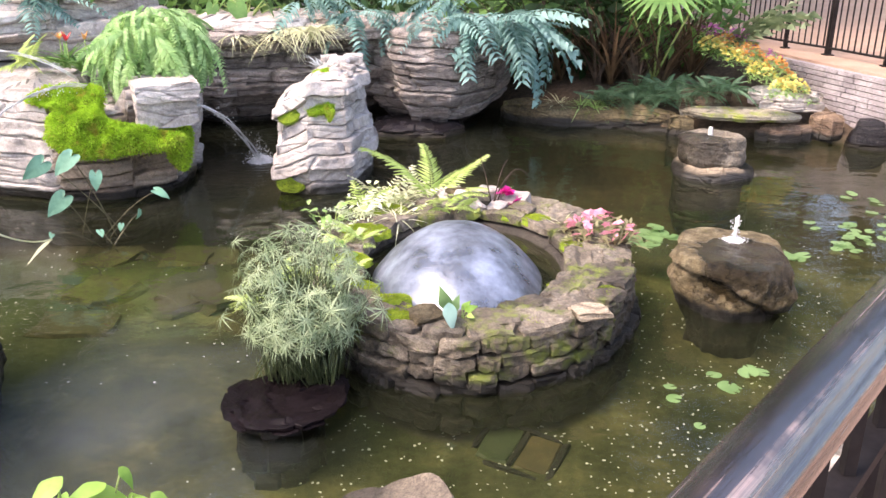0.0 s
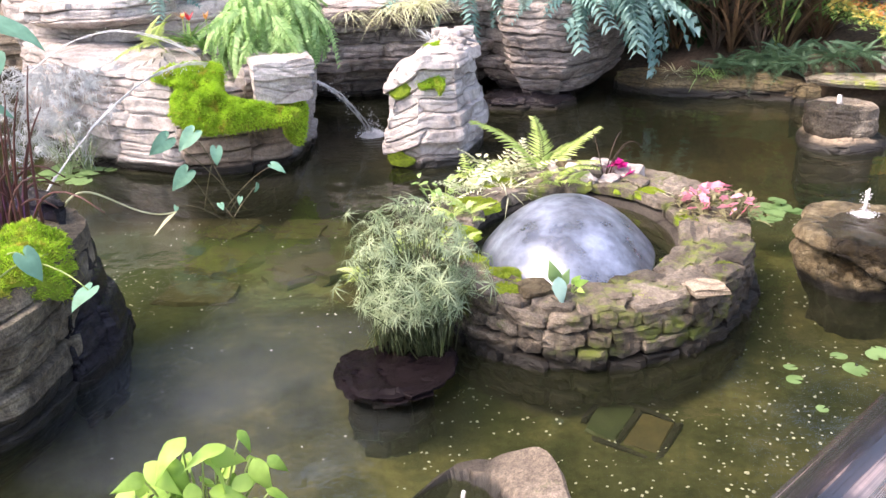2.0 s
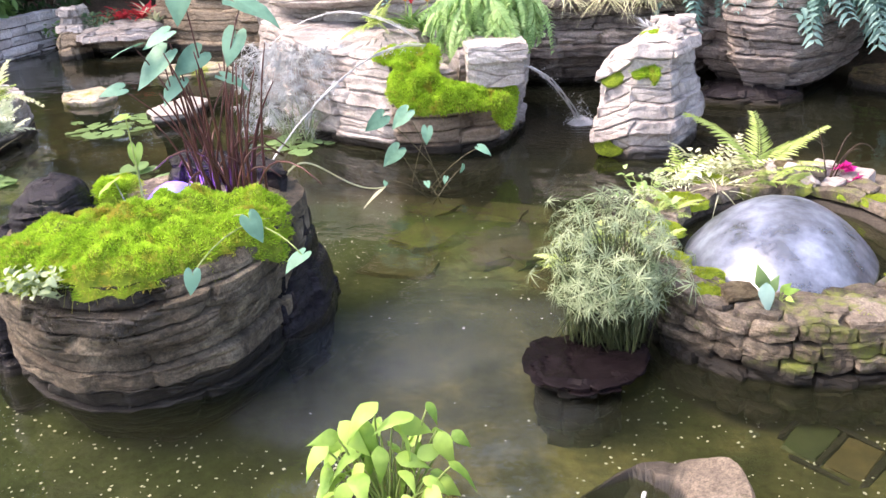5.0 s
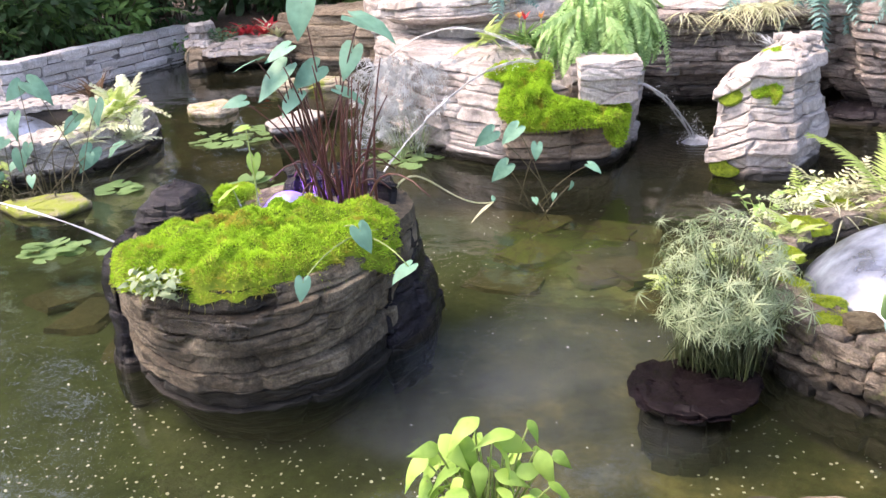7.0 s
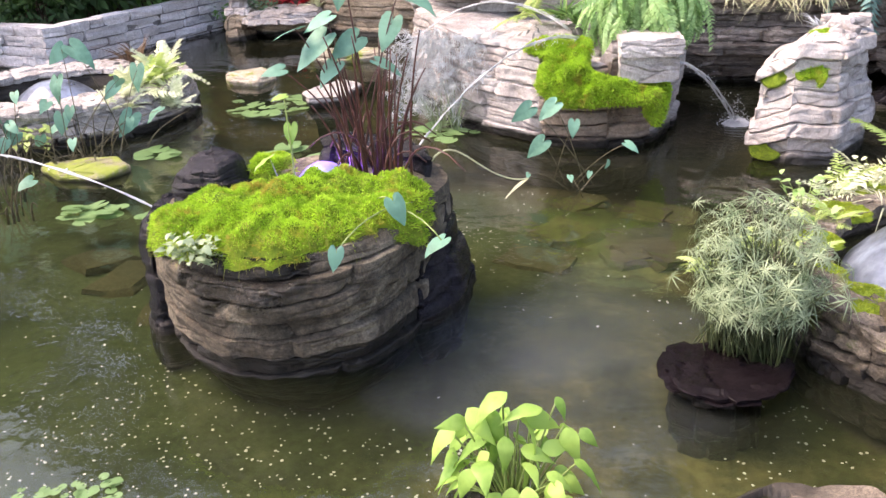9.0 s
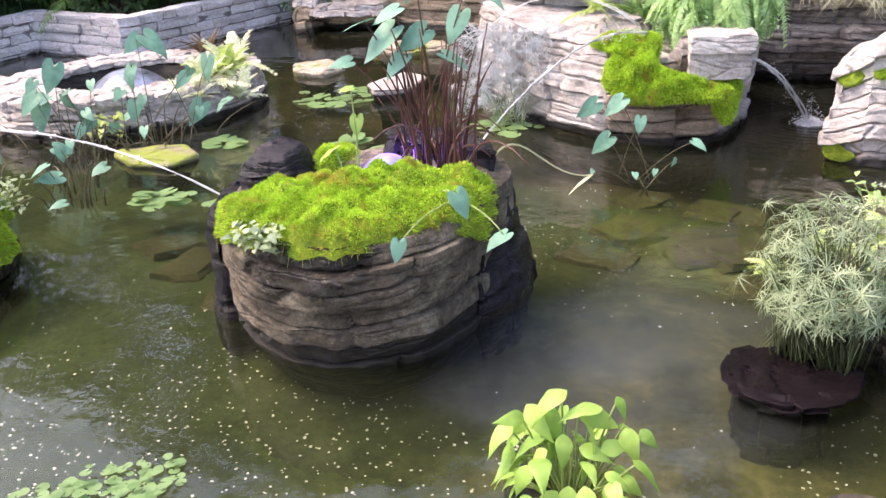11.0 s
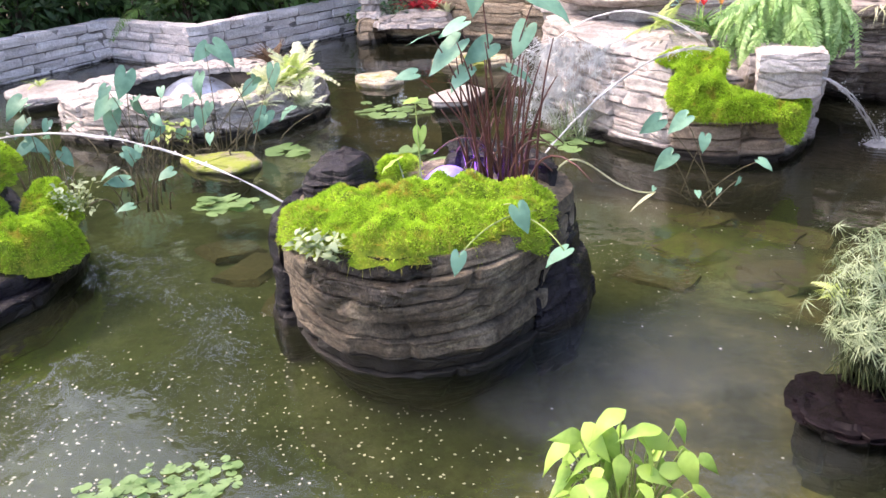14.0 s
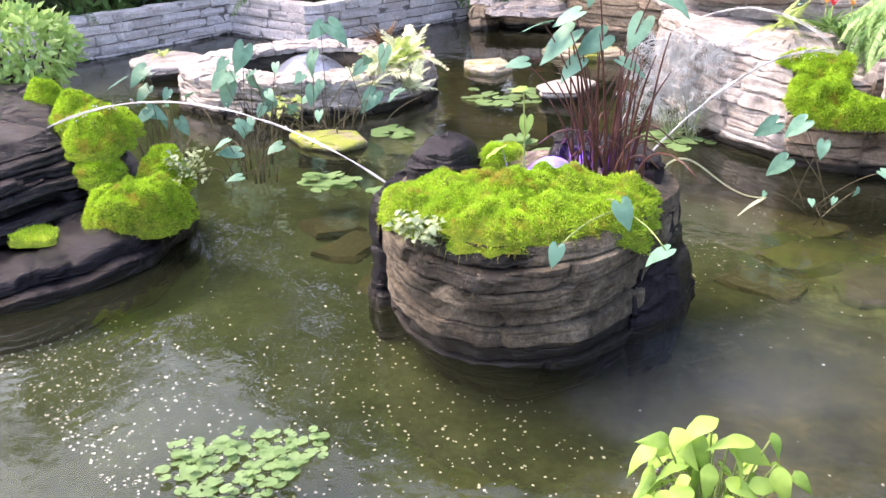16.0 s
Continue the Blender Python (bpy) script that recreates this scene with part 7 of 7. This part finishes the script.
def splash(label, at, r, h, seed, drops=60):
    """A low mound of foam with a spray of fine drops."""
    rnd = random.Random(seed)
    root = thing("splash", label, "splash", at, "splashes")
    bm = bmesh.new()
    n, m = 26, 8
    rows = []
    for j in range(m + 1):
        f = j / m
        rows.append([bm.verts.new((f * r * math.cos(a) * (1 + 0.35 * noise.noise(Vector((3 * math.cos(a), 3 * math.sin(a), seed)))), f * r * math.sin(a) * (1 + 0.35 * noise.noise(Vector((3 * math.cos(a), 3 * math.sin(a), seed)))),
                                   0.004 + 0.6 * h * (1 - f * f) * (0.3 + 1.1 * abs(noise.noise(Vector((6 * f * math.cos(a), 6 * f * math.sin(a), seed))))))) for a in (2 * math.pi * i / n for i in range(n))])
    for p, q in zip(rows, rows[1:]):
        for i in range(n):
            bm.faces.new((p[i], q[i], q[(i + 1) % n], p[(i + 1) % n]))
    part("foam", bm, FOAM, root)
    bm = bmesh.new()
    for i in range(drops):
        a, d = rnd.random() * 6.28, 1.4 * r * rnd.random()
        c = Vector((d * math.cos(a), d * math.sin(a), 0.006 + 1.8 * h * rnd.random() * max(0.05, 1 - d / (1.4 * r)) ** 1.3))
        bmesh.ops.create_icosphere(bm, subdivisions=1, radius=rnd.uniform(0.002, 0.004) + 0.03 * r * rnd.random(), matrix=Matrix.Translation(c))
    tagged(part("drop_spray", bm, FOAM, root), kind="stuff")
    return root


jet("thin spout falling from the mossy outcrop into the pond", (-2.55, 8.62, 0.86), (-2.1, 9.6, 0.0), 0.16, 0.012, 0.016, 26, 0.022, 150)
splash("white splash where the spout falls", (-2.1, 9.6, 0.0), 0.15, 0.2, 901, 260)
jet("thin arching jet from the island to the outcrop", (-3.3, 4.86, 0.82), (-3.4, 8.2, 1.12), 0.27, 0.006, 0.012, 26, 0.012, 110)
jet("second fine jet falling among the outcrop's flowers", (-5.3, 7.98, 1.0), (-3.72, 8.75, 1.1), 0.38, 0.006, 0.009, 26, 0.012, 50)
jet("long thin jet arching from the island to the dark rock", (-4.3, 3.6, 0.66), (-6.9, 2.2, 0.98), 0.4, 0.005, 0.007, 26, 0.006, 60)
jet("short upright jet on the fountain boulder", (2.12, 5.86, 0.4), (2.13, 5.87, 0.6), 0.0, 0.016, 0.012, 8, 0.008, 30)
splash("bubbling water on the fountain boulder", (2.12, 5.86, 0.42), 0.08, 0.035, 903)
jet("low bubbling jet on the drum stone", (2.92, 9.2, 0.4), (2.92, 9.2, 0.5), 0.0, 0.028, 0.02, 4)
jet("low bubbling jet in the shallow basin", (-0.4, 3.15, -0.04), (-0.39, 3.15, 0.09), 0.0, 0.014, 0.009, 4)
splash("bubbles round the basin jet", (-0.4, 3.15, -0.02), 0.04, 0.035, 905)

# small violet-lit bell among the island's stalks
water_bell(-3.62, 4.3, 0.76, 0.22, 0.17, "violet-lit dome of water in the island's basin")
violet = new("basin_lamp", bpy.data.lights.new("basin_lamp", "POINT"))
violet.data.energy = 22
violet.data.color = (0.26, 0.1, 1.0)
violet.data.shadow_soft_size = 0.06
violet.location = (-3.62, 4.3, 0.87)


# ---- railings ----
def rail_profile(line, shape, name, material, parent, label=""):
    """A handrail of the given cross-section along a line."""
    bm = bmesh.new()
    rows = []
    for i, p in enumerate(line):
        p = Vector(p)
        d = (Vector(line[min(i + 1, len(line) - 1)]) - Vector(line[max(i - 1, 0)]))
        d.z = 0
        d.normalize()
        s = Vector((d.y, -d.x, 0))
        rows.append([bm.verts.new(p + s * a + Vector((0, 0, b))) for a, b in shape])
    k = len(shape)
    for a, b in zip(rows, rows[1:]):
        for i in range(k):
            bm.faces.new((a[i], a[(i + 1) % k], b[(i + 1) % k], b[i]))
    bm.faces.new(rows[0])
    bm.faces.new(rows[-1][::-1])
    bmesh.ops.recalc_face_normals(bm, faces=bm.faces)
    return part(name, bm, material, parent, label, smooth=len(shape) > 8)


def box_bar(name, p, q, wide, material, parent, label=""):
    p, q = Vector(p), Vector(q)
    bm = bmesh.new()
    tube(bm, [p, q], wide * 0.7071, wide * 0.7071, 4)
    return part(name, bm, material, parent, label, smooth=False)


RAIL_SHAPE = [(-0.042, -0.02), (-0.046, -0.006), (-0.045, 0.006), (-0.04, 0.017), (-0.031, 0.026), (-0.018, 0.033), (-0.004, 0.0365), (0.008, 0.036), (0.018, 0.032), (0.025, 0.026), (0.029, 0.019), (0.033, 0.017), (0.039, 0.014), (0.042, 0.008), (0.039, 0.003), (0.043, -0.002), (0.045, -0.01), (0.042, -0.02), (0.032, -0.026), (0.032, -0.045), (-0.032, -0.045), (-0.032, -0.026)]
RAIL0, RAILD = Vector((0.265, 0.66, 0)), Vector((0.65, 0.76, 0)).normalized()


def near_point(s, z):
    p = RAIL0 + RAILD * s
    return Vector((p.x, p.y, z))


near = thing("handrail", "dark brown handrail with painted sheen streaks over black steel balusters", "railing", (0, 0, 0), "railings")
rail_profile([near_point(s, 2.09) for s in (-4.2, -1.6, 0, 1.5, 3.0, 5.5)], RAIL_SHAPE, "rail", RAILWOOD, near, "glossy brown handrail with painted sheen streaks")
rail_profile([near_point(s, 1.86) for s in (-4.2, -1.6, 0, 1.5, 3.0, 5.5)], [(-0.02, -0.012), (-0.02, 0.012), (0.02, 0.012), (0.02, -0.012)], "lower_rail", METAL, near)
rail_profile([near_point(s, 1.2) for s in (-4.2, -1.6, 0, 1.5, 3.0, 5.5)], [(-0.02, -0.012), (-0.02, 0.012), (0.02, 0.012), (0.02, -0.012)], "lower_rail", METAL, near)
for i in range(-16, 42):
    s = -1.45 + 0.16 * i
    wide = 0.038 if i % 10 == 4 else 0.017
    box_bar("post" if wide > 0.02 else "baluster", near_point(s, 1.1 if wide > 0.02 else 1.2), near_point(s, 2.06), wide, METAL, near)

FENCE = [(6.35, 8.9), (5.65, 11.07), (5.33, 12.04), (5.0, 12.77), (4.6, 13.9)]
far = thing("fence", "dark brown steel fence along the walkway", "railing", (0, 0, 0), "railings")
for z, w in ((0.95, 0.022), (1.75, 0.03), (1.87, 0.05)):
    rail_profile([(x, y, z) for x, y in FENCE], [(-w, -w * 0.6), (-w, w * 0.6), (w, w * 0.6), (w, -w * 0.6)], "rail", METAL, far)
for (x1, y1), (x2, y2) in zip(FENCE, FENCE[1:]):
    run = math.hypot(x2 - x1, y2 - y1)
    k = max(2, round(run / 0.11))
    for i in range(1, k):
        t = i / k
        box_bar("baluster", (x1 + (x2 - x1) * t, y1 + (y2 - y1) * t, 0.95), (x1 + (x2 - x1) * t, y1 + (y2 - y1) * t, 1.75), 0.016, METAL, far)
    for t in (0.0, 0.045) if (x1, y1) == FENCE[2] else (0.0,):
        x, y = x1 + (x2 - x1) * t, y1 + (y2 - y1) * t
        post = box_bar("post", (x, y, 0.85), (x, y, 1.87), 0.05, METAL, far)
        bm = bmesh.new()
        bmesh.ops.create_cube(bm, size=1.0, matrix=Matrix.LocRotScale(Vector((x, y, 0.858)), None, Vector((0.11, 0.11, 0.016))))
        part("base_plate", bm, METAL, post, smooth=False)

# pale rock and a low plant in front of the near wall
strata_rock("edge_rock", [(1.3, 2.68), (1.42, 2.52), (1.6, 2.6), (1.66, 2.82), (1.5, 2.92), (1.34, 2.86)], -0.6, lambda x, y: 1.02 - 0.9 * max(0.0, x - 1.42), 6, WHITE, 57, "pale upright rock by the near railing", n=90, ledge=0.02, groove=0.02, taper=0.05)
broad_plant("low_plant", "bright green low plant by the near wall", (1.15, 2.2, 0.3), BRIGHT, 567, 12, 0.16, 0.16, 0.36, ovate=True)

# sunken light box
box = thing("underwater_lamp_box", "sunken dark frame with two murky glass panes", "lamp box", (0.44, 4.24, -0.29))
box.rotation_euler = (0.1, 0.05, radians(-28))
for i, (sx, sy, px, py) in enumerate([(0.44, 0.04, -0.02, 0.18), (0.34, 0.035, 0.03, -0.19), (0.04, 0.36, 0.24, 0.0), (0.035, 0.24, -0.24, 0.04), (0.03, 0.34, 0.0, 0.0)]):
    piece("frame_side", block_mesh("frame_side", MORTAR, 930 + i, 0.12), box, Matrix.LocRotScale(Vector((px, py, 0)), Euler((0, 0, 0.05 * (i % 3 - 1))), Vector((sx, sy, 0.06))))
for i, (px, mt) in enumerate([(-0.12, paint_mat("green lamp glass", (0.03, 0.045, 0.02), (0.055, 0.08, 0.032), 0.5)), (0.12, paint_mat("amber lamp glass", (0.065, 0.052, 0.025), (0.13, 0.1, 0.045), 0.5))]):
    piece("pane", block_mesh("pane", mt, 940 + i, 0.1), box, Matrix.LocRotScale(Vector((px, 0, 0.01)), Euler((0.03, 0, 0.06)), Vector((0.19, 0.3, 0.03))))

# small stones on the upright rock's top
for i, (x, y, s) in enumerate(((-1.08, 9.0, 0.16), (-0.95, 9.2, 0.2), (-1.2, 9.25, 0.14))):
    ob = tagged(new("loose_stone", block_mesh("loose_stone", LIME, 990 + i, 0.16, (1.0, 0.98, 0.93, 0.86), 3)), "small pale stone lying on the upright rock", "stone", "loose stones")
    ob.matrix_basis = Matrix.LocRotScale(Vector((x, y, 1.2 - 0.38 * max(0.0, -1.2 - x) + 0.03)), Euler((0.1, 0.05, i * 1.7)), Vector((s * 1.3, s, s * 0.5)))

# loose stones on the ring
for i, (x, y, z, s) in enumerate([(0.89, 4.7, 0.390, 0.17), (0.3, 6.82, 0.435, 0.2), (0.14, 6.98, 0.455, 0.16), (0.45, 6.75, 0.395, 0.15), (0.66, 6.68, 0.395, 0.16), (-0.1, 4.62, 0.41, 0.16)]):
    ob = tagged(new("loose_stone", block_mesh("loose_stone", (LIME, FLAG, FOUNTAIN)[i % 3] if i else TAN, 950 + i, 0.2)), "pale loose stone lying on the ring's rim", "stone", "loose stones")
    ob.matrix_basis = Matrix.LocRotScale(Vector((x, y, z)), Euler((0.1 * (i % 3), 0.05, i * 1.3 + 0.3)), Vector((s * 1.2, s * 0.9, s * 0.32)))

for i, (x, y, z, s) in enumerate([(0.22, 6.88, 0.41, 0.24), (0.4, 6.98, 0.43, 0.2), (0.06, 7.04, 0.4, 0.2), (0.62, 6.86, 0.39, 0.22), (0.3, 6.74, 0.4, 0.15)]):
    ob = tagged(new("loose_stone", block_mesh("loose_stone", LIME, 970 + i, 0.16, (1.0, 0.98, 0.92, 0.84), 3)), "pale lumpy stone piled on the ring's far rim", "stone", "loose stones")
    ob.matrix_basis = Matrix.LocRotScale(Vector((x, y, z)), Euler((0.15 * i, 0.1, i * 1.9)), Vector((s, s * 0.8, s * 0.6)))

# ---- background planting ----
def leaf_cloud(bm, rnd, centre, rx, ry, rz, count, length, width):
    for _ in range(count):
        v = Vector((rnd.gauss(0, 1), rnd.gauss(0, 1), rnd.gauss(0, 1))).normalized() * rnd.uniform(0.45, 1.0) ** 0.5
        p = Vector(centre) + Vector((v.x * rx, v.y * ry, v.z * rz))
        d = (v + Vector((rnd.gauss(0, 0.7), rnd.gauss(0, 0.7), rnd.gauss(-0.2, 0.6)))).normalized()
        w = d.orthogonal().normalized()
        w.rotate(Matrix.Rotation(rnd.random() * 6.28, 3, d))
        ln = length * rnd.uniform(0.6, 1.3)
        w = w * width * rnd.uniform(0.7, 1.2) * 0.5
        k = p + d * ln * 0.45
        a, b, c, e = (bm.verts.new(q) for q in (p, k - w, p + d * ln, k + w))
        bm.faces.new((a, b, c, e))


def tree(seed, height, crown, material):
    rnd = random.Random(seed)
    root = thing("tree", "dark leafy conservatory tree behind the planting, mostly out of view", "tree", (0, 0, 0), "conservatory trees")
    bm = bmesh.new()
    tube(bm, [(0, 0, -0.2), (0.06, 0.02, height * 0.3), (-0.05, 0.08, height * 0.6), (0.05, 0, height * 0.9)], 0.16, 0.04, 8)
    part("trunk", bm, BARK, root)
    leaves = bmesh.new()
    for i in range(15):
        a, z = 2.4 * i, height * rnd.uniform(0.3, 0.95)
        r = crown * rnd.uniform(0.35, 0.9) * (1 - 0.5 * abs(z / height - 0.6))
        tip = Vector((r * math.cos(a), r * math.sin(a), z + 0.5))
        bm = bmesh.new()
        tube(bm, arc((0, 0, z * 0.8), tip, 0.1, 4), 0.05, 0.015, 5)
        part("limb", bm, BARK, root)
        leaf_cloud(leaves, rnd, tip, crown * 0.42, crown * 0.42, crown * 0.33, 330, 0.28, 0.12)
    tagged(part("crown", leaves, material, root), kind="stuff")
    return root


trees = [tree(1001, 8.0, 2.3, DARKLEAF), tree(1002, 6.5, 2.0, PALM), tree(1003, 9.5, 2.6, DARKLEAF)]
# crowns stay out of view; eastern trees are added to darken the water's reflections
SPOTS = [(1.2, 15.2, 1.0), (-1.4, 15.6, 0.9), (2.7, 17.0, 1.0), (-3.2, 16.2, 0.7), (-5.4, 17.0, 0.72), (-8.6, 19.0, 0.75), (-11.5, 19.5, 0.75), (-14.5, 18.0, 0.8), (0.3, 19.0, 1.1), (-18.0, 13.5, 1.1), (-19.5, 9.6, 0.78),
         (-19.0, 6.0, 0.68), (-18.0, 2.2, 0.5), (-12.5, -4.0, 0.7), (-20.5, 11.6, 0.76), (-16.5, 12.4, 0.6), (-20.5, 7.8, 0.5), (-18.4, 4.2, 0.5), (-14.0, 17.0, 0.7), (9.0, 27.0, 1.7), (13.5, 26.0, 1.8), (18.0, 22.0, 1.7), (5.0, 30.0, 1.8), (20.0, 16.0, 1.6), (4.5, 24.0, 1.0), (-6.5, 22.0, 0.95),
         (-1.0, 18.6, 1.1), (-7.2, 17.4, 1.0), (-16.4, 15.8, 1.3), (-12.0, 21.0, 1.1), (-4.2, 19.6, 1.1), (3.4, 20.6, 1.1)]
for i, (x, y, s) in enumerate(SPOTS):
    s *= 1.4 if y > 11 and x < 4 else 1.3 if x < -15 and y > 5 else 1.0
    m = Matrix.LocRotScale(Vector((x, y, 0.4)), Euler((0, 0, i * 1.7)), None)
    t = trees[i] if i < 3 else copy_thing(trees[i % 3], m)
    t.matrix_basis = m @ Matrix.Diagonal((s, s, s, 1))


def shrub(seed, material, label, height=1.2, r=0.9, leaf=0.22, count=700):
    rnd = random.Random(seed)
    root = thing("shrub", label, "shrub", (0, 0, 0), "background shrubs")
    bm = bmesh.new()
    for i in range(9):
        tube(bm, arc((rnd.gauss(0, 0.1), rnd.gauss(0, 0.1), -0.1), (rnd.gauss(0, r * 0.5), rnd.gauss(0, r * 0.5), height * rnd.uniform(0.5, 0.9)), 0.1, 4), 0.02, 0.006, 5)
    part("branch_frame", bm, BARK, root)
    bm = bmesh.new()
    leaf_cloud(bm, rnd, (0, 0, height * 0.55), r, r, height * 0.5, count, leaf, leaf * 0.4)
    tagged(part("foliage", bm, material, root), kind="stuff")
    return root


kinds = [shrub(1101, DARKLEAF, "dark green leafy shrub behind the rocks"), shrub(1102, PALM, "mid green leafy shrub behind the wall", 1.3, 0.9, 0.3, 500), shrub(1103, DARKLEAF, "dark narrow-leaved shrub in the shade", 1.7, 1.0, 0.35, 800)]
SHRUBS = [(-0.8, 13.4), (0.7, 13.4), (1.7, 12.9), (-2.4, 13.9), (-4.0, 13.5), (-5.4, 13.2), (2.6, 13.2), (3.3, 12.6), (-6.7, 14.8), (-8.6, 16.6), (-10.4, 16.7), (-12.4, 16.0), (-14.6, 14.5),
          (-14.7, 12.6), (-14.9, 11.2), (-15.0, 10.3), (-16.8, 10.4), (-17.3, 9.2), (-16.9, 7.8), (-16.6, 6.4), (-16.4, 5.0), (-16.2, 3.6), (-15.3, 2.0), (-13.2, 1.2), (-11.6, 0.2), (1.4, 14.2), (-3.2, 14.6), (-1.2, 14.4)]
# tall copies added to block bright sky from the far pool's reflections
TALL = [(-12.5, 18.0), (-14.6, 16.6), (-16.8, 14.6), (-10.2, 18.4), (-8.0, 18.2), (-17.6, 12.6), (-18.4, 10.6), (-18.8, 8.4), (-18.4, 6.4), (-5.6, 17.6)]
for i, (x, y) in enumerate(SHRUBS + TALL):
    m = Matrix.LocRotScale(Vector((x, y, ground_height(x, y))), Euler((0, 0, i * 2.1)), Vector((1.7, 1.7, 2.3)) if i >= len(SHRUBS) else None)
    if i < 3:
        kinds[i].matrix_basis = m
    else:
        copy_thing(kinds[i % 3], m)

bush = shrub(1104, FERN, "bushy light green small-leaved shrub behind the dark rock", 0.8, 0.55, 0.13, 1500)
bush.matrix_basis = Matrix.Translation((-9.0, 2.75, 0.85))
copy_thing(bush, Matrix.LocRotScale(Vector((-9.5, 2.1, 0.9)), Euler((0, 0, 2)), None))

# dry stems in the shade
for i, (x, y) in enumerate([(1.35, 12.4), (1.75, 12.2), (2.1, 12.1), (2.45, 12.0), (2.8, 11.95), (3.15, 11.9), (1.0, 12.7), (1.9, 12.5), (2.6, 12.35), (3.3, 12.2)]):
    tuft("dry_stems", "dry brown stems and dead fronds under the palms", (x, y, 0.45), DEAD if i % 2 else BARK, 1201 + i, 40, 1.4, 0.035, "dead fronds", "dry stems", 2.2, 0.5, 2, 0.16)

# palms
for i, (x, y, z, n, s) in enumerate([(3.0, 12.9, 0.7, 8, 1.5), (-15.6, 10.2, 0.9, 14, 1.5), (-17.2, 8.4, 0.9, 14, 1.6), (-16.7, 6.0, 0.9, 14, 1.5), (-14.6, 11.6, 0.9, 12, 1.4), (-14.8, 13.4, 0.9, 12, 1.5)]):
    fern("palm", "feathery green palm behind the wall" if i else "feathery palm over the shore", (x, y, z), PALM if i < 6 else HOLLY, 1231 + i * 7, n, s, (15, 85), 0.6, 26, 0.22, 0.03, category="palm", group="feather palms")


def fan_palm(label, at, seed, leaves):
    rnd = random.Random(seed)
    root = thing("fan_palm", label, "palm", at, "fan palms")
    bm = bmesh.new()
    for i in range(22):
        a = radians(-125 + 250 * i / 21)
        strip(bm, Vector((0, 0, 0)), Vector((math.cos(a), math.sin(a), 0.12)), 0.55 * (0.8 + 0.2 * math.cos(a)), 0.075, 0.28, 5, widest=0.45)
    me = mesh_of("fan_leaf", bm, PALM)
    for q, yaw, pitch, s in leaves:
        piece("fan_leaf", me, root, aim(q, yaw, pitch, s, rnd.uniform(-12, 12)))
        bm = bmesh.new()
        tube(bm, arc((0, 0, -0.2), q, 0.12, 6), 0.018, 0.01, 5)
        part("stalk", bm, GREENSTEM, root)
    return root


fan_palm("green fan palm leaning over the flower bank", (2.9, 11.9, 0.7), 1301, [((-0.05, -0.5, 1.08), -90, -22, 1.3), ((0.55, -0.4, 1.12), -60, -15, 1.0), ((-0.6, -0.1, 1.15), -130, -10, 1.0), ((0.1, 0.1, 1.5), 60, 20, 1.1)])
fern("palm", "grey-green palm frond in front of the fence", (3.95, 12.0, 0.85), SEDGE, 1321, 4, 1.35, (45, 68), 0.6, 8, 0.36, 0.085, yaw=(-60, 0), category="palm", group="feather palms")

# red planting at the back of the far pool
for i, (x, y, z) in enumerate([(-12.3, 14.3, 0.5), (-11.6, 14.3, 0.5), (-12.0, 14.5, 0.55)]):
    tuft("red_cordyline", "red broad-leaved planting on the back ledge", (x, y, z), RED if i != 1 else WHITELEAF, 1341 + i, 24, 0.5, 0.09, "red plant", "red plants", 0.8, 0.5, 2, 0.2)
ivy("green ground cover on the back ledge", (-12.35, 13.4, 0.5), 0.35, 0.3, 0.3, HOLLY, 1353, 90, 0.1)
ivy("green creeper at the end of the cut-stone wall", (-13.55, 13.6, 0.1), 0.2, 0.25, 0.45, PALM, 1351, 60, 0.12)
fern("hanging_fern", "blue-green fern draping the tall ledge", (-4.6, 10.2, 1.75), BLUEFERN, 1361, 12, 0.8, (-10, 60), 0.9, 14, 0.22, 0.07, yaw=(-170, -10))
broad_plant("philodendron", "large green heart-leaved plant on the rocks", (-4.2, 10.6, 1.7), PALM, 1363, 14, 0.3, 0.5, 0.4)
broad_plant("philodendron", "large green heart-leaved plant behind the fern", (-2.6, 11.7, 1.35), PALM, 1365, 14, 0.3, 0.5, 0.4)
broad_plant("philodendron", "large green heart-leaved plant on the far ledge", (-6.2, 10.8, 1.7), TARO, 1367, 12, 0.3, 0.5, 0.35)
block_wall("wall_west", "pale cut-stone retaining wall round the far pool", [(-15.2, 3.2), (-15.62, 6.6), (-16.4, 9.36), (-13.55, 9.4), (-14.1, 14.1)], -0.12, 0.175, 5, 0.72, 0.35, BLOCK, PALEMORTAR, 301, 0.024)
block_wall("wall_east", "whitewashed brick wall under the walkway's edge", [(6.17, 8.5), (5.58, 9.6), (5.31, 10.35), (4.77, 12.0), (4.48, 13.0)], -0.1, 0.066, 14, 0.3, 0.16, BRICK, MORTAR, 331, 0.01, "brick")
block_wall("wall_south", "whitewashed brick wall below the near railing", [(-1.3, -1.02), (0.1, 0.62), (4.68, 6.0), (6.2, 8.4)], 0.02, 0.162, 6, 0.5, 0.14, BRICK, PALEMORTAR, 361, 0.003, "brick")
